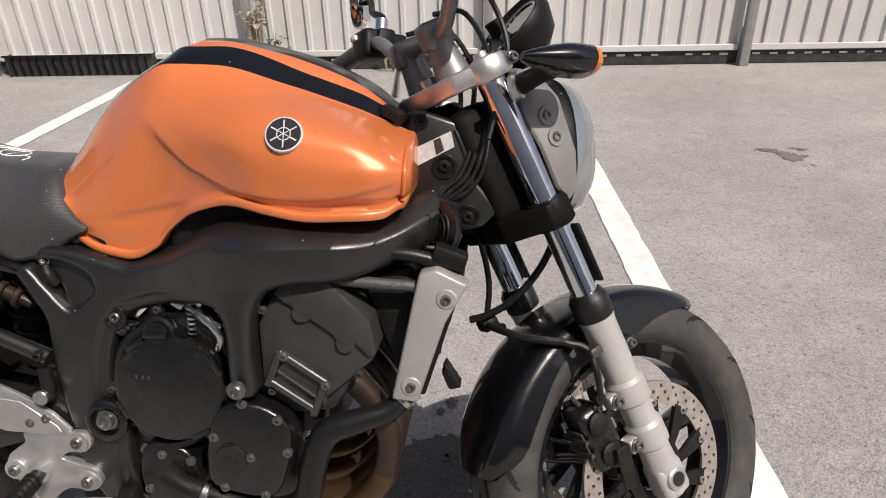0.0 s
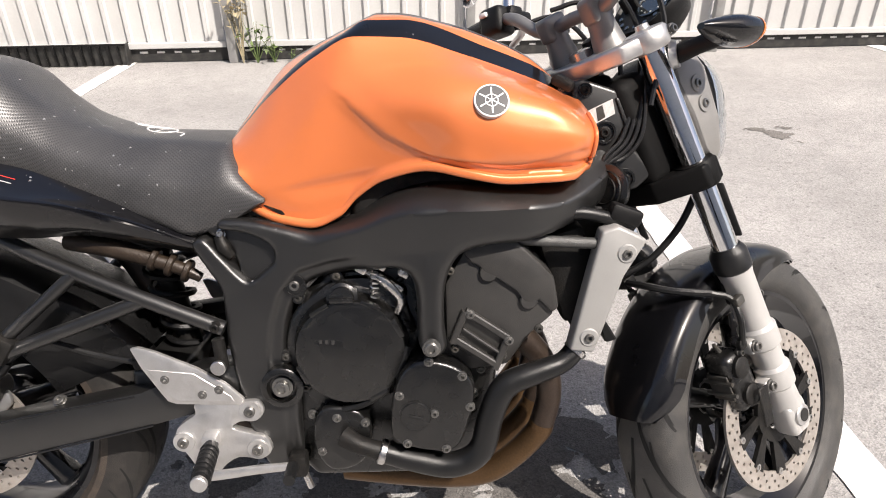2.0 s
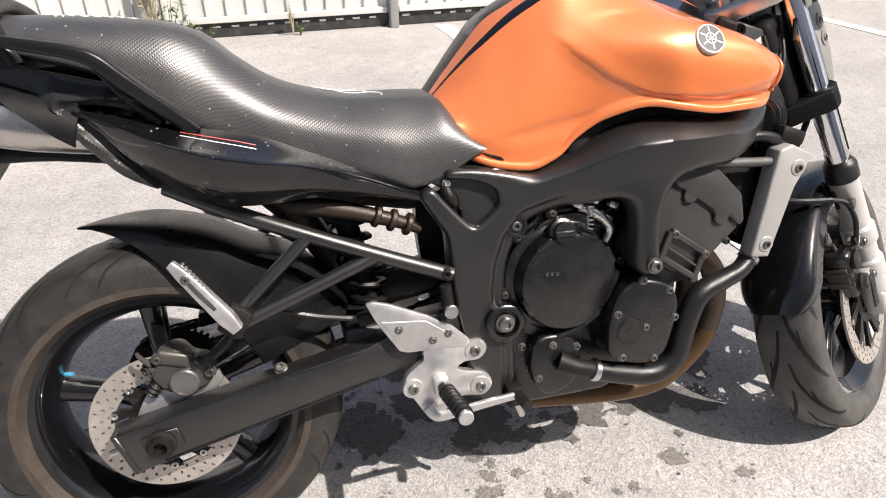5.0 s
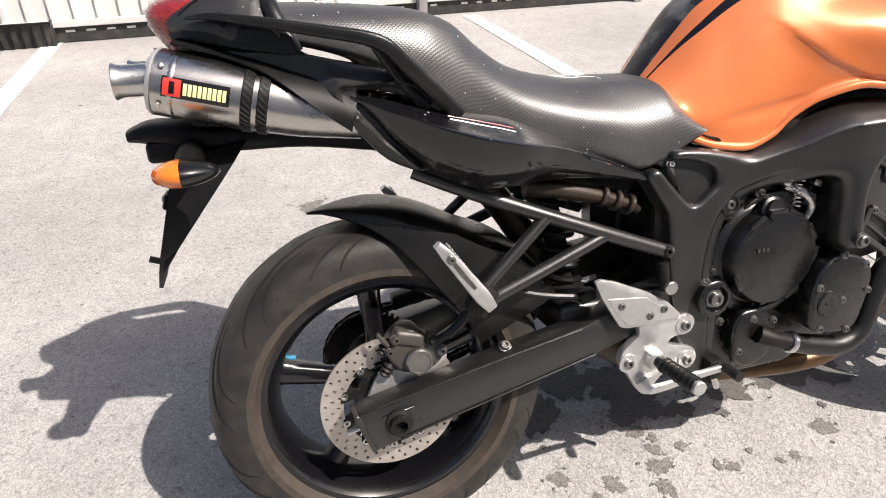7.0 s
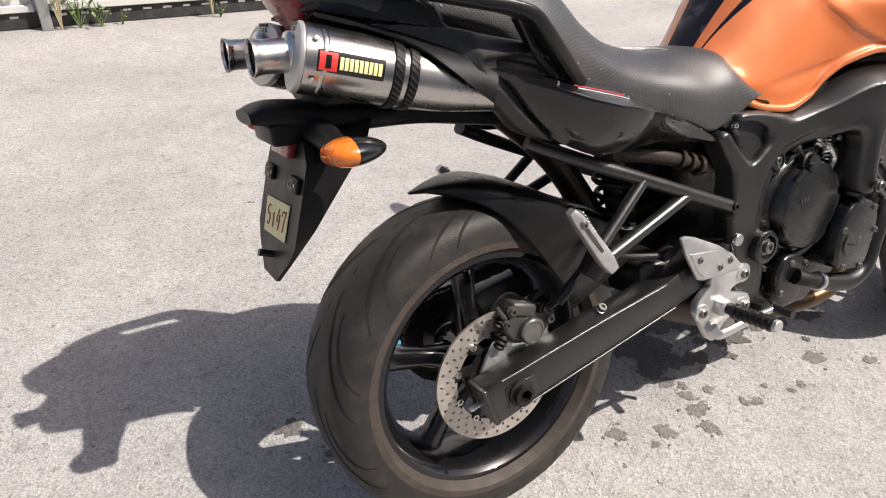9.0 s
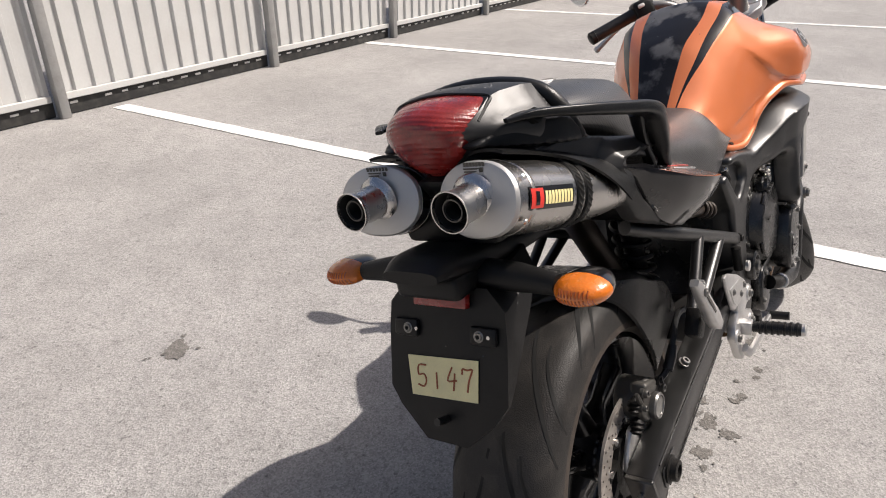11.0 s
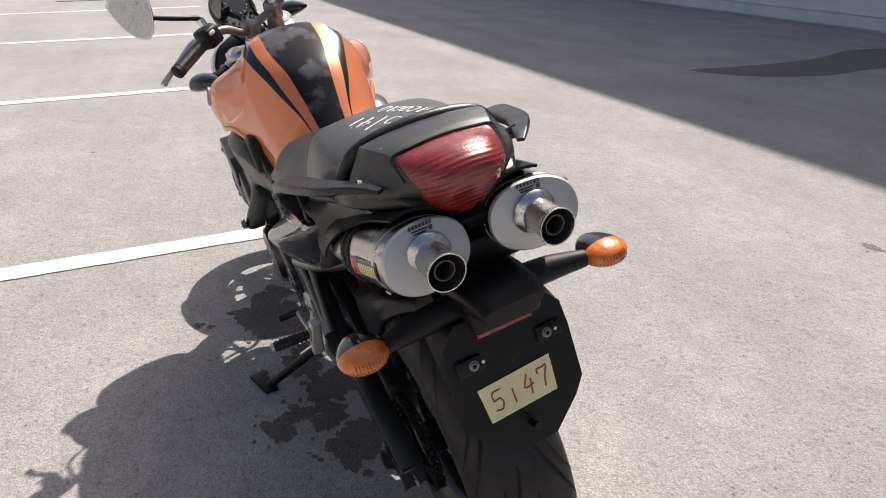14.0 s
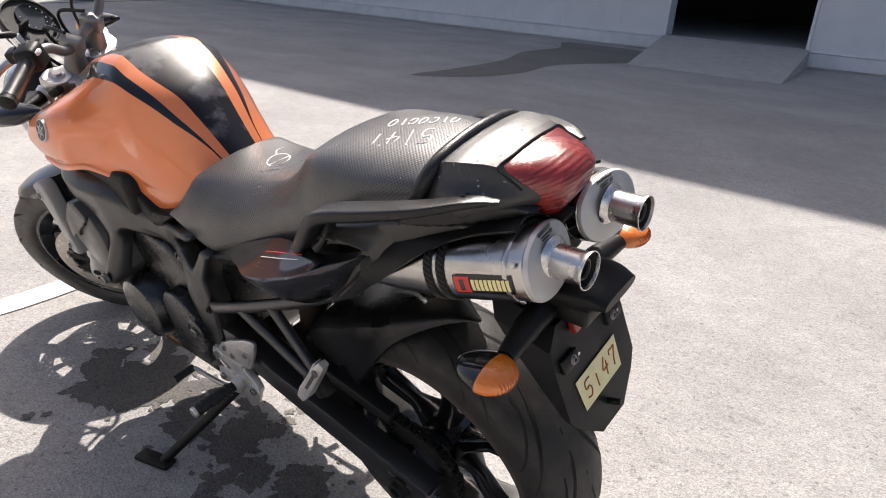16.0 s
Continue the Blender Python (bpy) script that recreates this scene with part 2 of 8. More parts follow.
def asphalt_material(name, tone, patches=True):
    """Sun-bleached asphalt: pale aggregate, worn tracks and darker patches."""
    m = bpy.data.materials.new(name)
    m.use_nodes = True
    nt = m.node_tree
    N, L = nt.nodes, nt.links
    b = N["Principled BSDF"]
    co = N.new("ShaderNodeTexCoord")

    def noise_node(scale, detail, stretch=None):
        n = N.new("ShaderNodeTexNoise")
        n.inputs["Scale"].default_value, n.inputs["Detail"].default_value = scale, detail
        if stretch:
            mp = N.new("ShaderNodeMapping")
            mp.inputs["Scale"].default_value = stretch
            L.new(co.outputs["Object"], mp.inputs[0]), L.new(mp.outputs[0], n.inputs["Vector"])
        else:
            L.new(co.outputs["Object"], n.inputs["Vector"])
        return n.outputs[0]

    def span(s, a, c, lo, hi):
        r = N.new("ShaderNodeMapRange")
        r.inputs[1].default_value, r.inputs[2].default_value, r.inputs[3].default_value, r.inputs[4].default_value = a, c, lo, hi
        L.new(s, r.inputs[0])
        return r.outputs[0]

    def times(a, c):
        mu = N.new("ShaderNodeMath")
        mu.operation = 'MULTIPLY'
        L.new(a, mu.inputs[0]), L.new(c, mu.inputs[1])
        return mu.outputs[0]

    vo = N.new("ShaderNodeTexVoronoi")
    vo.inputs["Scale"].default_value = 250
    L.new(co.outputs["Object"], vo.inputs["Vector"])
    sep = N.new("ShaderNodeSeparateColor")
    L.new(vo.outputs["Color"], sep.inputs[0])
    v = times(span(sep.outputs[0], 0, 1, 0.75, 1.23), span(noise_node(1.1, 7), 0.3, 0.7, 0.88, 1.10))
    v = times(v, span(noise_node(9, 6), 0.3, 0.7, 0.93, 1.07))
    v = times(v, span(noise_node(0.9, 5, (0.35, 2.2, 1)), 0.3, 0.7, 0.93, 1.06))
    v = times(v, span(noise_node(24, 5), 0.58, 0.72, 1.0, 0.80))
    v = times(v, span(noise_node(60, 3), 0.60, 0.72, 1.0, 0.58))
    col = N.new("ShaderNodeVectorMath")
    col.operation = 'SCALE'
    col.inputs[0].default_value = tone
    L.new(v, col.inputs["Scale"])
    L.new(col.outputs[0], b.inputs["Base Color"])
    b.inputs["Roughness"].default_value = 0.9
    b.inputs["Specular IOR Level"].default_value = 0.25
    bp = N.new("ShaderNodeBump")
    bp.inputs["Strength"].default_value, bp.inputs["Distance"].default_value = 0.55, 0.003
    L.new(vo.outputs["Distance"], bp.inputs["Height"])
    b2 = N.new("ShaderNodeBump")
    b2.inputs["Strength"].default_value, b2.inputs["Distance"].default_value = 0.5, 0.01
    L.new(noise_node(40, 5), b2.inputs["Height"])
    L.new(bp.outputs[0], b2.inputs["Normal"])
    L.new(b2.outputs[0], b.inputs["Normal"])
    return m


M_asphalt = asphalt_material("bleached_asphalt", (0.322, 0.312, 0.303))
M_wet = asphalt_material("damp_asphalt", (0.125, 0.117, 0.11))
M_drip = asphalt_material("drip_stained_asphalt", (0.165, 0.155, 0.145))
M_tan = asphalt_material("tan_stained_asphalt", (0.305, 0.29, 0.27))
M_line = mat("worn_line_paint", (0.74, 0.73, 0.71), 0.7, 0, 0.12, 6, 0.6, 160, dirt=(0.42, 0.40, 0.38), dirt_amount=0.45)
M_sheet = mat("white_coated_sheet", (0.56, 0.56, 0.55), 0.5, 0, 0.06, 1.5, 0.05, 60, dirt=(0.45, 0.43, 0.40), dirt_amount=0.25, each=0.03)
M_post = mat("galvanised_post", (0.36, 0.36, 0.355), 0.5, 0.4, 0.12, 6, 0.1, 120, dirt=(0.2, 0.18, 0.16), dirt_amount=0.25)
M_board = mat("black_kick_board", (0.022, 0.022, 0.022), 0.65, 0, 0.3, 8, 0.2, 150, dirt=(0.14, 0.13, 0.11), dirt_amount=0.3)
M_cladding = mat("white_wall_cladding", (0.60, 0.605, 0.61), 0.6, 0, 0.06, 1.2, 0.25, 50, dirt=(0.42, 0.42, 0.42), dirt_amount=0.2)
M_plinth = mat("painted_plinth", (0.62, 0.625, 0.63), 0.6, 0, 0.08, 2, 0.15, 60, dirt=(0.36, 0.35, 0.34), dirt_amount=0.3)
M_concrete = mat("rough_concrete", (0.36, 0.35, 0.335), 0.9, 0, 0.15, 4, 0.5, 90, dirt=(0.2, 0.19, 0.18), dirt_amount=0.3)
# near black stands for the shade inside the shed
M_interior_shade = mat("unlit_interior", (0.03, 0.03, 0.03), 0.9)
M_leaf = mat("weed_leaf", (0.11, 0.16, 0.05), 0.6, 0, 0.4, 30)
M_straw = mat("dry_weed", (0.36, 0.31, 0.2), 0.8, 0, 0.3, 30)
M_glass = mat("dark_glass", (0.02, 0.025, 0.028), 0.06, 0, 0.1, 5, coat=1.0)


def water_material():
    m = bpy.data.materials.new("rain_water")
    m.use_nodes = True
    b = m.node_tree.nodes["Principled BSDF"]
    b.inputs["Base Color"].default_value = (0.5, 0.51, 0.52, 1)
    b.inputs["Roughness"].default_value = 0.03
    b.inputs["IOR"].default_value = 1.33
    b.inputs["Alpha"].default_value = 0.35
    return m


M_water = water_material()


# ---- mesh helpers ----
def part(name, bm, material, parent=None, label="", angle=38, xf=None):
    """One mesh object from a bmesh, under parent."""
    if xf is not None:
        bm.transform(xf)
    bmesh.ops.recalc_face_normals(bm, faces=bm.faces)
    me = bpy.data.meshes.new(name)
    bm.to_mesh(me)
    bm.free()
    for m in material if isinstance(material, (list, tuple)) else (material,):
        me.materials.append(m)
    me.polygons.foreach_set("use_smooth", [True] * len(me.polygons))
    me.set_sharp_from_angle(angle=radians(angle))
    ob = new(name, me)
    if parent:
        ob.parent = parent
    if label:
        tagged(ob, label)
    return ob


def crv(knots, x):
    """A smooth curve through (x, value) knots, flat at turning points."""
    xs, ys = [k[0] for k in knots], [k[1] for k in knots]
    n = len(xs)
    if x <= xs[0]:
        return ys[0]
    if x >= xs[-1]:
        return ys[-1]
    d = [(ys[i + 1] - ys[i]) / (xs[i + 1] - xs[i]) for i in range(n - 1)]
    s = [d[0]] + [0 if d[i - 1] * d[i] <= 0 else 2 * d[i - 1] * d[i] / (d[i - 1] + d[i]) for i in range(1, n - 1)] + [d[-1]]
    i = next(j for j in range(n - 1) if xs[j + 1] >= x)
    h = xs[i + 1] - xs[i]
    t = (x - xs[i]) / h
    return (2 * t**3 - 3 * t**2 + 1) * ys[i] + (t**3 - 2 * t**2 + t) * h * s[i] + (3 * t**2 - 2 * t**3) * ys[i + 1] + (t**3 - t**2) * h * s[i + 1]


def spline(pts, steps=5):
    """Points of a Catmull-Rom curve through pts."""
    p = [Vector(q) for q in pts]
    if len(p) < 3 or steps < 2:
        return p
    p = [2 * p[0] - p[1]] + p + [2 * p[-1] - p[-2]]
    out = []
    for i in range(1, len(p) - 2):
        a, b, c, d = p[i - 1], p[i], p[i + 1], p[i + 2]
        for k in range(steps):
            t = k / steps
            out.append(0.5 * (2 * b + (c - a) * t + (2 * a - 5 * b + 4 * c - d) * t * t + (3 * b - a - 3 * c + d) * t**3))
    return out + [p[-2]]


def loft(rings, bm=None, closed=True, cap=True, bands=None):
    """A skin over rings of equal length; bands gives the material of each strip."""
    bm = bm or bmesh.new()
    rows = [[bm.verts.new(q) for q in r] for r in rings]
    n = len(rows[0])
    for a, b in zip(rows, rows[1:]):
        for k in range(n if closed else n - 1):
            f = bm.faces.new((a[k], a[(k + 1) % n], b[(k + 1) % n], b[k]))
            if bands:
                f.material_index = bands[k]
    if cap and closed:
        bm.faces.new(rows[0][::-1]), bm.faces.new(rows[-1])
    return bm


def tube(pts, r, n=10, steps=5, bm=None):
    """A round tube along a smooth path; r is one radius or one for each point."""
    path = spline(pts, steps)
    m = len(path)
    radii = [r] * m if isinstance(r, (int, float)) else [float(np.interp(i / (m - 1) * (len(r) - 1), range(len(r)), r)) for i in range(m)]
    rings, side = [], None
    for i, q in enumerate(path):
        t = (path[min(i + 1, m - 1)] - path[max(i - 1, 0)]).normalized()
        if side is None:
            side = t.orthogonal().normalized()
        side = (side - t * side.dot(t)).normalized()
        up = t.cross(side)
        rings.append([q + radii[i] * (math.cos(a) * side + math.sin(a) * up) for a in (k * math.tau / n for k in range(n))])
    return loft(rings, bm)


def spar(pts, heights, widths, n=16, steps=6, power=3.0, bm=None):
    """A rounded box section swept along a path near the xz plane: height in the plane, width across it."""
    path = spline(pts, steps)
    m = len(path)
    rings = []
    for i, q in enumerate(path):
        t = (path[min(i + 1, m - 1)] - path[max(i - 1, 0)]).normalized()
        y = Vector((0, 1, 0))
        y = (y - t * y.dot(t)).normalized()
        u = t.cross(y)
        s = i / (m - 1)
        h = float(np.interp(s * (len(heights) - 1), range(len(heights)), heights)) / 2
        w = float(np.interp(s * (len(widths) - 1), range(len(widths)), widths)) / 2
        ring = []
        for k in range(n):
            c, sn = math.cos(k * math.tau / n + 0.01), math.sin(k * math.tau / n + 0.01)
            ring.append(q + u * h * math.copysign(abs(c) ** (2 / power), c) + y * w * math.copysign(abs(sn) ** (2 / power), sn))
        rings.append(ring)
    return loft(rings, bm)


def lathe(profile, centre=(0, 0, 0), n=48, bm=None, axis=(0, 1, 0), closed=False):
    """A profile of (along, radius) turned about an axis through centre."""
    bm = bm or bmesh.new()
    ax = Vector(axis).normalized()
    a = ax.orthogonal().normalized()
    b = ax.cross(a)
    c0 = Vector(centre)
    prof = list(profile) + ([profile[0]] if closed else [])
    rings = [[c0 + ax * s + r * (math.cos(k * math.tau / n) * a + math.sin(k * math.tau / n) * b) for k in range(n)] for s, r in prof]
    ends = not closed
    return loft(rings, bm, cap=ends)


def disc(c, r, y0, y1, n=32, bm=None, axis=(0, 1, 0), soft=0.0):
    s = soft or min(r, abs(y1 - y0)) * 0.15
    g = math.copysign(s, y1 - y0)
    return lathe([(y0, r - s), (y0 + g, r), (y1 - g, r), (y1, r - s)], c, n, bm, axis)


def plate(outline, y0, y1, bevel=0.003, segs=2, bm=None):
    """A flat piece cut to an outline in x and z, from y0 to y1, with rounded edges."""
    own = bmesh.new()
    lo = [own.verts.new((x, y0, z)) for x, z in outline]
    hi = [own.verts.new((x, y1, z)) for x, z in outline]
    n = len(lo)
    own.faces.new(lo), own.faces.new(hi[::-1])
    for k in range(n):
        own.faces.new((lo[k], hi[k], hi[(k + 1) % n], lo[(k + 1) % n]))
    bmesh.ops.recalc_face_normals(own, faces=own.faces)
    if bevel:
        sharp = [e for e in own.edges if e.calc_face_angle(0) > 0.6]
        bmesh.ops.bevel(own, geom=sharp, offset=bevel, segments=segs, profile=0.5, affect='EDGES', clamp_overlap=True)
    if bm is None:
        return own
    tmp = bpy.data.meshes.new("tmp")
    own.to_mesh(tmp), own.free()
    bm.from_mesh(tmp)
    bpy.data.meshes.remove(tmp)
    return bm


def block(c, size, bevel=0.004, segs=2, turn=(0, 0, 0), bm=None):
    """A rounded box."""
    own = bmesh.new()
    bmesh.ops.create_cube(own, size=1)
    bmesh.ops.scale(own, vec=size, verts=own.verts)
    if bevel:
        bmesh.ops.bevel(own, geom=own.edges[:], offset=bevel, segments=segs, profile=0.5, affect='EDGES', clamp_overlap=True)
    own.transform(pose(*c, *turn))
    if bm is None:
        return own
    tmp = bpy.data.meshes.new("tmp")
    own.to_mesh(tmp), own.free()
    bm.from_mesh(tmp)
    bpy.data.meshes.remove(tmp)
    return bm


def smooth_outline(pts, steps=4):
    """A closed smooth outline through (x, z) corners."""
    p = [Vector((a, 0, b)) for a, b in pts]
    n = len(p)
    out = []
    for i in range(n):
        a, b, c, d = p[i - 1], p[i], p[(i + 1) % n], p[(i + 2) % n]
        for k in range(steps):
            t = k / steps
            q = 0.5 * (2 * b + (c - a) * t + (2 * a - 5 * b + 4 * c - d) * t * t + (3 * b - a - 3 * c + d) * t**3)
            out.append((q.x, q.z))
    return out


def line_gap(pts, x, z):
    """Distance from (x, z) to a polyline, the share of the way along it, and the side: positive to the left of its run."""
    best, total = None, len(pts) - 1
    for i, ((ax, az), (bx, bz)) in enumerate(zip(pts, pts[1:])):
        ex, ez = bx - ax, bz - az
        t = min(1.0, max(0.0, ((x - ax) * ex + (z - az) * ez) / (ex * ex + ez * ez)))
        d = math.hypot(x - ax - t * ex, z - az - t * ez)
        if best is None or d < best[0]:
            best = (d, (i + t) / total, ex * (z - az) - ez * (x - ax))
    return best


def ease(t):
    t = min(1.0, max(0.0, t))
    return t * t * (3 - 2 * t)


def casting(outline, face, thick=0.03, radius=0.008, cell=0.004, holes=()):
    """A cast or moulded piece cut to an outline in x and z. Its outer face lies at y = face(x, z); its edges are rounded."""
    loops = [np.array(q, float) for q in (outline, *holes)]
    a, b = np.concatenate(loops), np.concatenate([np.roll(q, -1, 0) for q in loops])
    lo = a.min(0) - cell
    nx, nz = (np.ceil((a.max(0) - lo) / cell)).astype(int) + 2
    gx, gz = lo[0] + cell * np.arange(nx), lo[1] + cell * np.arange(nz)
    grid = np.stack(np.meshgrid(gx, gz, indexing="ij"), -1).reshape(-1, 2)
    best, inside = np.full(len(grid), 9.0), np.zeros(len(grid), bool)
    for p, q in zip(a, b):
        e = q - p
        t = np.clip(((grid - p) @ e) / max(e @ e, 1e-12), 0, 1)
        best = np.minimum(best, np.hypot(*(grid - p - t[:, None] * e).T))
        if p[1] != q[1]:
            cross = (p[1] > grid[:, 1]) != (q[1] > grid[:, 1])
            inside ^= cross & (grid[:, 0] < p[0] + (grid[:, 1] - p[1]) / (q[1] - p[1]) * (q[0] - p[0]))
    sd = np.maximum(best, 1e-4) * np.where(inside, 1, -1)
    sd = sd.reshape(nx, nz)
    bm = bmesh.new()
    pairs = {}

    def vert(key, x, z, d):
        if key not in pairs:
            r = radius(x, z) if callable(radius) else radius
            k, y = max(0.0, r - d), face(x, z)
            pairs[key] = bm.verts.new((x, y + r - math.sqrt(r * r - k * k), z)), bm.verts.new((x, y + thick, z))
        return pairs[key]

    for i in range(nx - 1):
        for j in range(nz - 1):
            cs = ((i, j), (i + 1, j), (i + 1, j + 1), (i, j + 1))
            ins = [sd[c] > 0 for c in cs]
            if not any(ins):
                continue
            ring, cuts = [], []
            for k in range(4):
                u, v = cs[k], cs[(k + 1) % 4]
                if ins[k]:
                    ring.append(vert(u, gx[u[0]], gz[u[1]], sd[u]))
                if ins[k] != ins[(k + 1) % 4]:
                    f = sd[u] / (sd[u] - sd[v])
                    w = vert((min(u, v), max(u, v)), gx[u[0]] + f * (gx[v[0]] - gx[u[0]]), gz[u[1]] + f * (gz[v[1]] - gz[u[1]]), 0.0)
                    ring.append(w)
                    cuts.append((w, ins[k]))
            if len(ring) < 3:
                continue
            bm.faces.new([w[0] for w in ring])
            bm.faces.new([w[1] for w in ring][::-1])
            if len(cuts) == 2:
                (w0, out0), (w1, _) = cuts
                if not out0:
                    w0, w1 = w1, w0
                bm.faces.new((w1[0], w0[0], w0[1], w1[1]))
    return bm


def bolt(c, r=0.009, parent=None, out=(0, -1, 0), material=None, xf=None, name="bolt", depth=0.008):
    """A socket-head bolt with a washer, facing out."""
    o = Vector(out).normalized()
    bm = lathe([(-0.004, r * 1.25), (0.0015, r * 1.25), (0.002, r * 0.95), (depth - 0.0015, r * 0.95), (depth, r * 0.8), (depth, r * 0.5), (depth - 0.004, r * 0.45)], c, 16, None, o)
    return part(name, bm, material or M_zinc, parent, xf=xf)


def mirrored(bm):
    """The same shape on the other side of the middle plane."""
    other = bm.copy()
    other.transform(Matrix.Diagonal((1, -1, 1, 1)))
    bmesh.ops.reverse_faces(other, faces=other.faces)
    return other


def pair(name, bm, material, parent, label="", xf=None, angle=38):
    """A part and its twin on the other side."""
    b2 = mirrored(bm)
    return part(name, bm, material, parent, label, angle, xf), part(name, b2, material, parent, label, angle, xf)


# ---- the ground and its markings ----
def sheet(name, corners, z0, z1, material, kind="structure", label="", category=""):
    bm = bmesh.new()
    lo = [bm.verts.new((x, y, z0)) for x, y in corners]
    hi = [bm.verts.new((x, y, z1)) for x, y in corners]
    bm.faces.new(lo[::-1]), bm.faces.new(hi)
    for k in range(len(lo)):
        bm.faces.new((lo[k], lo[(k + 1) % len(lo)], hi[(k + 1) % len(lo)], hi[k]))
    ob = part(name, bm, material)
    return tagged(ob, label, category, kind=kind)


sheet("ground", [(-400, -400), (400, -400), (400, 400), (-400, 400)], -0.3, 0.0, M_asphalt, label="pale sun-bleached asphalt of a parking yard", category="ground")


def bay_line(x0, slope, y0, y1, w=0.115):
    """A painted bay line, a little ragged along both edges."""
    rnd = random.Random(int(x0 * 100))
    left, right = [], []
    n = int((y1 - y0) / 0.06)
    for k in range(n + 1):
        y = y0 + (y1 - y0) * k / n
        x = x0 + slope * y
        left.append((x - w / 2 + rnd.uniform(-0.003, 0.003), y))
        right.append((x + w / 2 + rnd.uniform(-0.003, 0.003), y))
    bm = bmesh.new()
    rows = [[bm.verts.new((a[0], a[1], 0.004)), bm.verts.new((b[0], b[1], 0.004))] for a, b in zip(left, right)]
    for a, b in zip(rows, rows[1:]):
        bm.faces.new((a[0], a[1], b[1], b[0]))
    ob = part("bay_line", bm, M_line)
    return tagged(ob, "white painted parking bay line, slightly worn", "road marking", "parking bay lines", "structure")


bay_line(-1.5, 0.0, -0.75, 3.95)
bay_line(1.775, -0.111, -0.70, 4.0)
bay_line(4.948, -0.205, -0.55, 4.3)
bay_line(8.23, -0.287, -0.36, 4.5)
bay_line(11.6, -0.42, -0.25, 4.7)
bay_line(15.2, -0.45, -0.2, 5.0)


def blot(x, y, r, seed, z=0.0035, squash=1.0):
    """A ragged closed outline round a splash."""
    rnd = random.Random(seed)
    n = 64
    waves = [(k, rnd.uniform(0, 6.28), 0.34 * rnd.uniform(0.4, 1.0) / k**0.62) for k in (2, 3, 4, 5, 7, 9, 12, 17, 23)]
    ring = []
    for k in range(n):
        a = k * math.tau / n
        q = r * max(0.25, 1 + sum(w * math.sin(m * a + p) for m, p, w in waves) + 0.06 * rnd.uniform(-1, 1))
        ring.append((x + q * math.cos(a), y + q * squash * math.sin(a), z))
    return ring


def fan(bm, x, y, z, ring):
    """A flat star-shaped sheet round its middle."""
    mid = bm.verts.new((x, y, z))
    vs = [bm.verts.new(q) for q in ring]
    for k in range(len(vs)):
        bm.faces.new((mid, vs[k], vs[(k + 1) % len(vs)]))


def blots(name, spots, material, label, group):
    rnd = random.Random(len(spots))
    for k, (x, y, r, s) in enumerate(spots):
        bm = bmesh.new()
        z = 0.0012 + 0.00006 * (k % 20)
        fan(bm, x, y, z, blot(x, y, r, k + 7, z, s))
        for _ in range(4):
            a, d = rnd.uniform(0, 6.28), r * rnd.uniform(1.2, 2.0)
            px_, py_ = x + d * math.cos(a), y + d * math.sin(a)
            fan(bm, px_, py_, z + 0.0013, blot(px_, py_, r * rnd.uniform(0.07, 0.18), k * 9 + 70, z + 0.0013, s))
        tagged(part(name, bm, material), label, "stain", group, "structure")


drips = [(1.0, -0.11, 0.026, 1), (0.575, -0.12, 0.024, 1), (0.585, -0.075, 0.016, 1), (0.457, -0.14, 0.022, 1), (0.35, -0.1, 0.02, 1), (0.56, -0.175, 0.017, 1.3),
         (0.73, -0.16, 0.014, 1), (0.57, -0.02, 0.018, 1), (0.88, -0.165, 0.012, 1), (1.13, -0.18, 0.018, 0.8), (0.84, -0.17, 0.009, 1), (0.65, -0.08, 0.013, 1),
         (0.7, -0.15, 0.012, 1), (0.6, -0.045, 0.012, 1), (0.41, -0.16, 0.009, 1), (0.79, -0.13, 0.008, 1), (-0.06, 1.25, 0.045, 0.8), (2.51, 2.31, 0.07, 0.7),
         (2.43, 2.39, 0.045, 0.7), (2.59, 2.41, 0.03, 0.6), (3.73, 2.08, 0.07, 0.5), (0.79, -2.38, 0.045, 0.7), (3.2, 0.9, 0.012, 1), (-1.1, 2.6, 0.012, 1)]
wet = [(0.33, 0.13, 0.07, 1), (0.36, 0.08, 0.05, 1.2), (0.47, 0.16, 0.06, 0.8), (0.6, 0.13, 0.08, 0.8), (0.62, 0.05, 0.05, 0.8), (0.75, 0.17, 0.085, 0.8), (0.7, 0.02, 0.04, 0.7),
       (0.9, 0.13, 0.09, 0.9), (1.02, 0.12, 0.1, 1), (1.07, 0.25, 0.11, 0.9), (1.13, 0.05, 0.06, 0.8), (0.97, 0.24, 0.07, 1), (0.56, 0.03, 0.035, 0.8), (-0.3, 0.22, 0.03, 0.7),
       (-0.2, 0.12, 0.04, 0.6), (1.2, 0.17, 0.05, 1), (0.45, 0.3, 0.05, 0.7), (0.5, 0.24, 0.04, 1.1), (0.85, 0.04, 0.05, 0.6)]
blots("oil_drip_stain", drips, M_drip, "small dark drip stain on pale asphalt", "drip stains")
blots("damp_patch", wet, M_wet, "dark damp patch on the asphalt under the motorcycle", "damp patches")
blots("tan_stain", [(0.24, -0.26, 0.06, 0.7)], M_tan, "pale tan stain on the asphalt", "tan stains")
puddle = [(4.75, -4.75), (4.3, -5.3), (4.2, -6.2), (4.4, -7.4), (3.9, -8.9), (3.4, -9.9), (4.6, -10.6), (6.2, -10.5), (5.7, -9.4), (5.6, -8.2), (5.1, -7.0), (4.85, -5.6)]
ring = smooth_outline(puddle, 4)
bm = bmesh.new()
bm.faces.new([bm.verts.new((x, y, 0.003)) for x, y in ring])
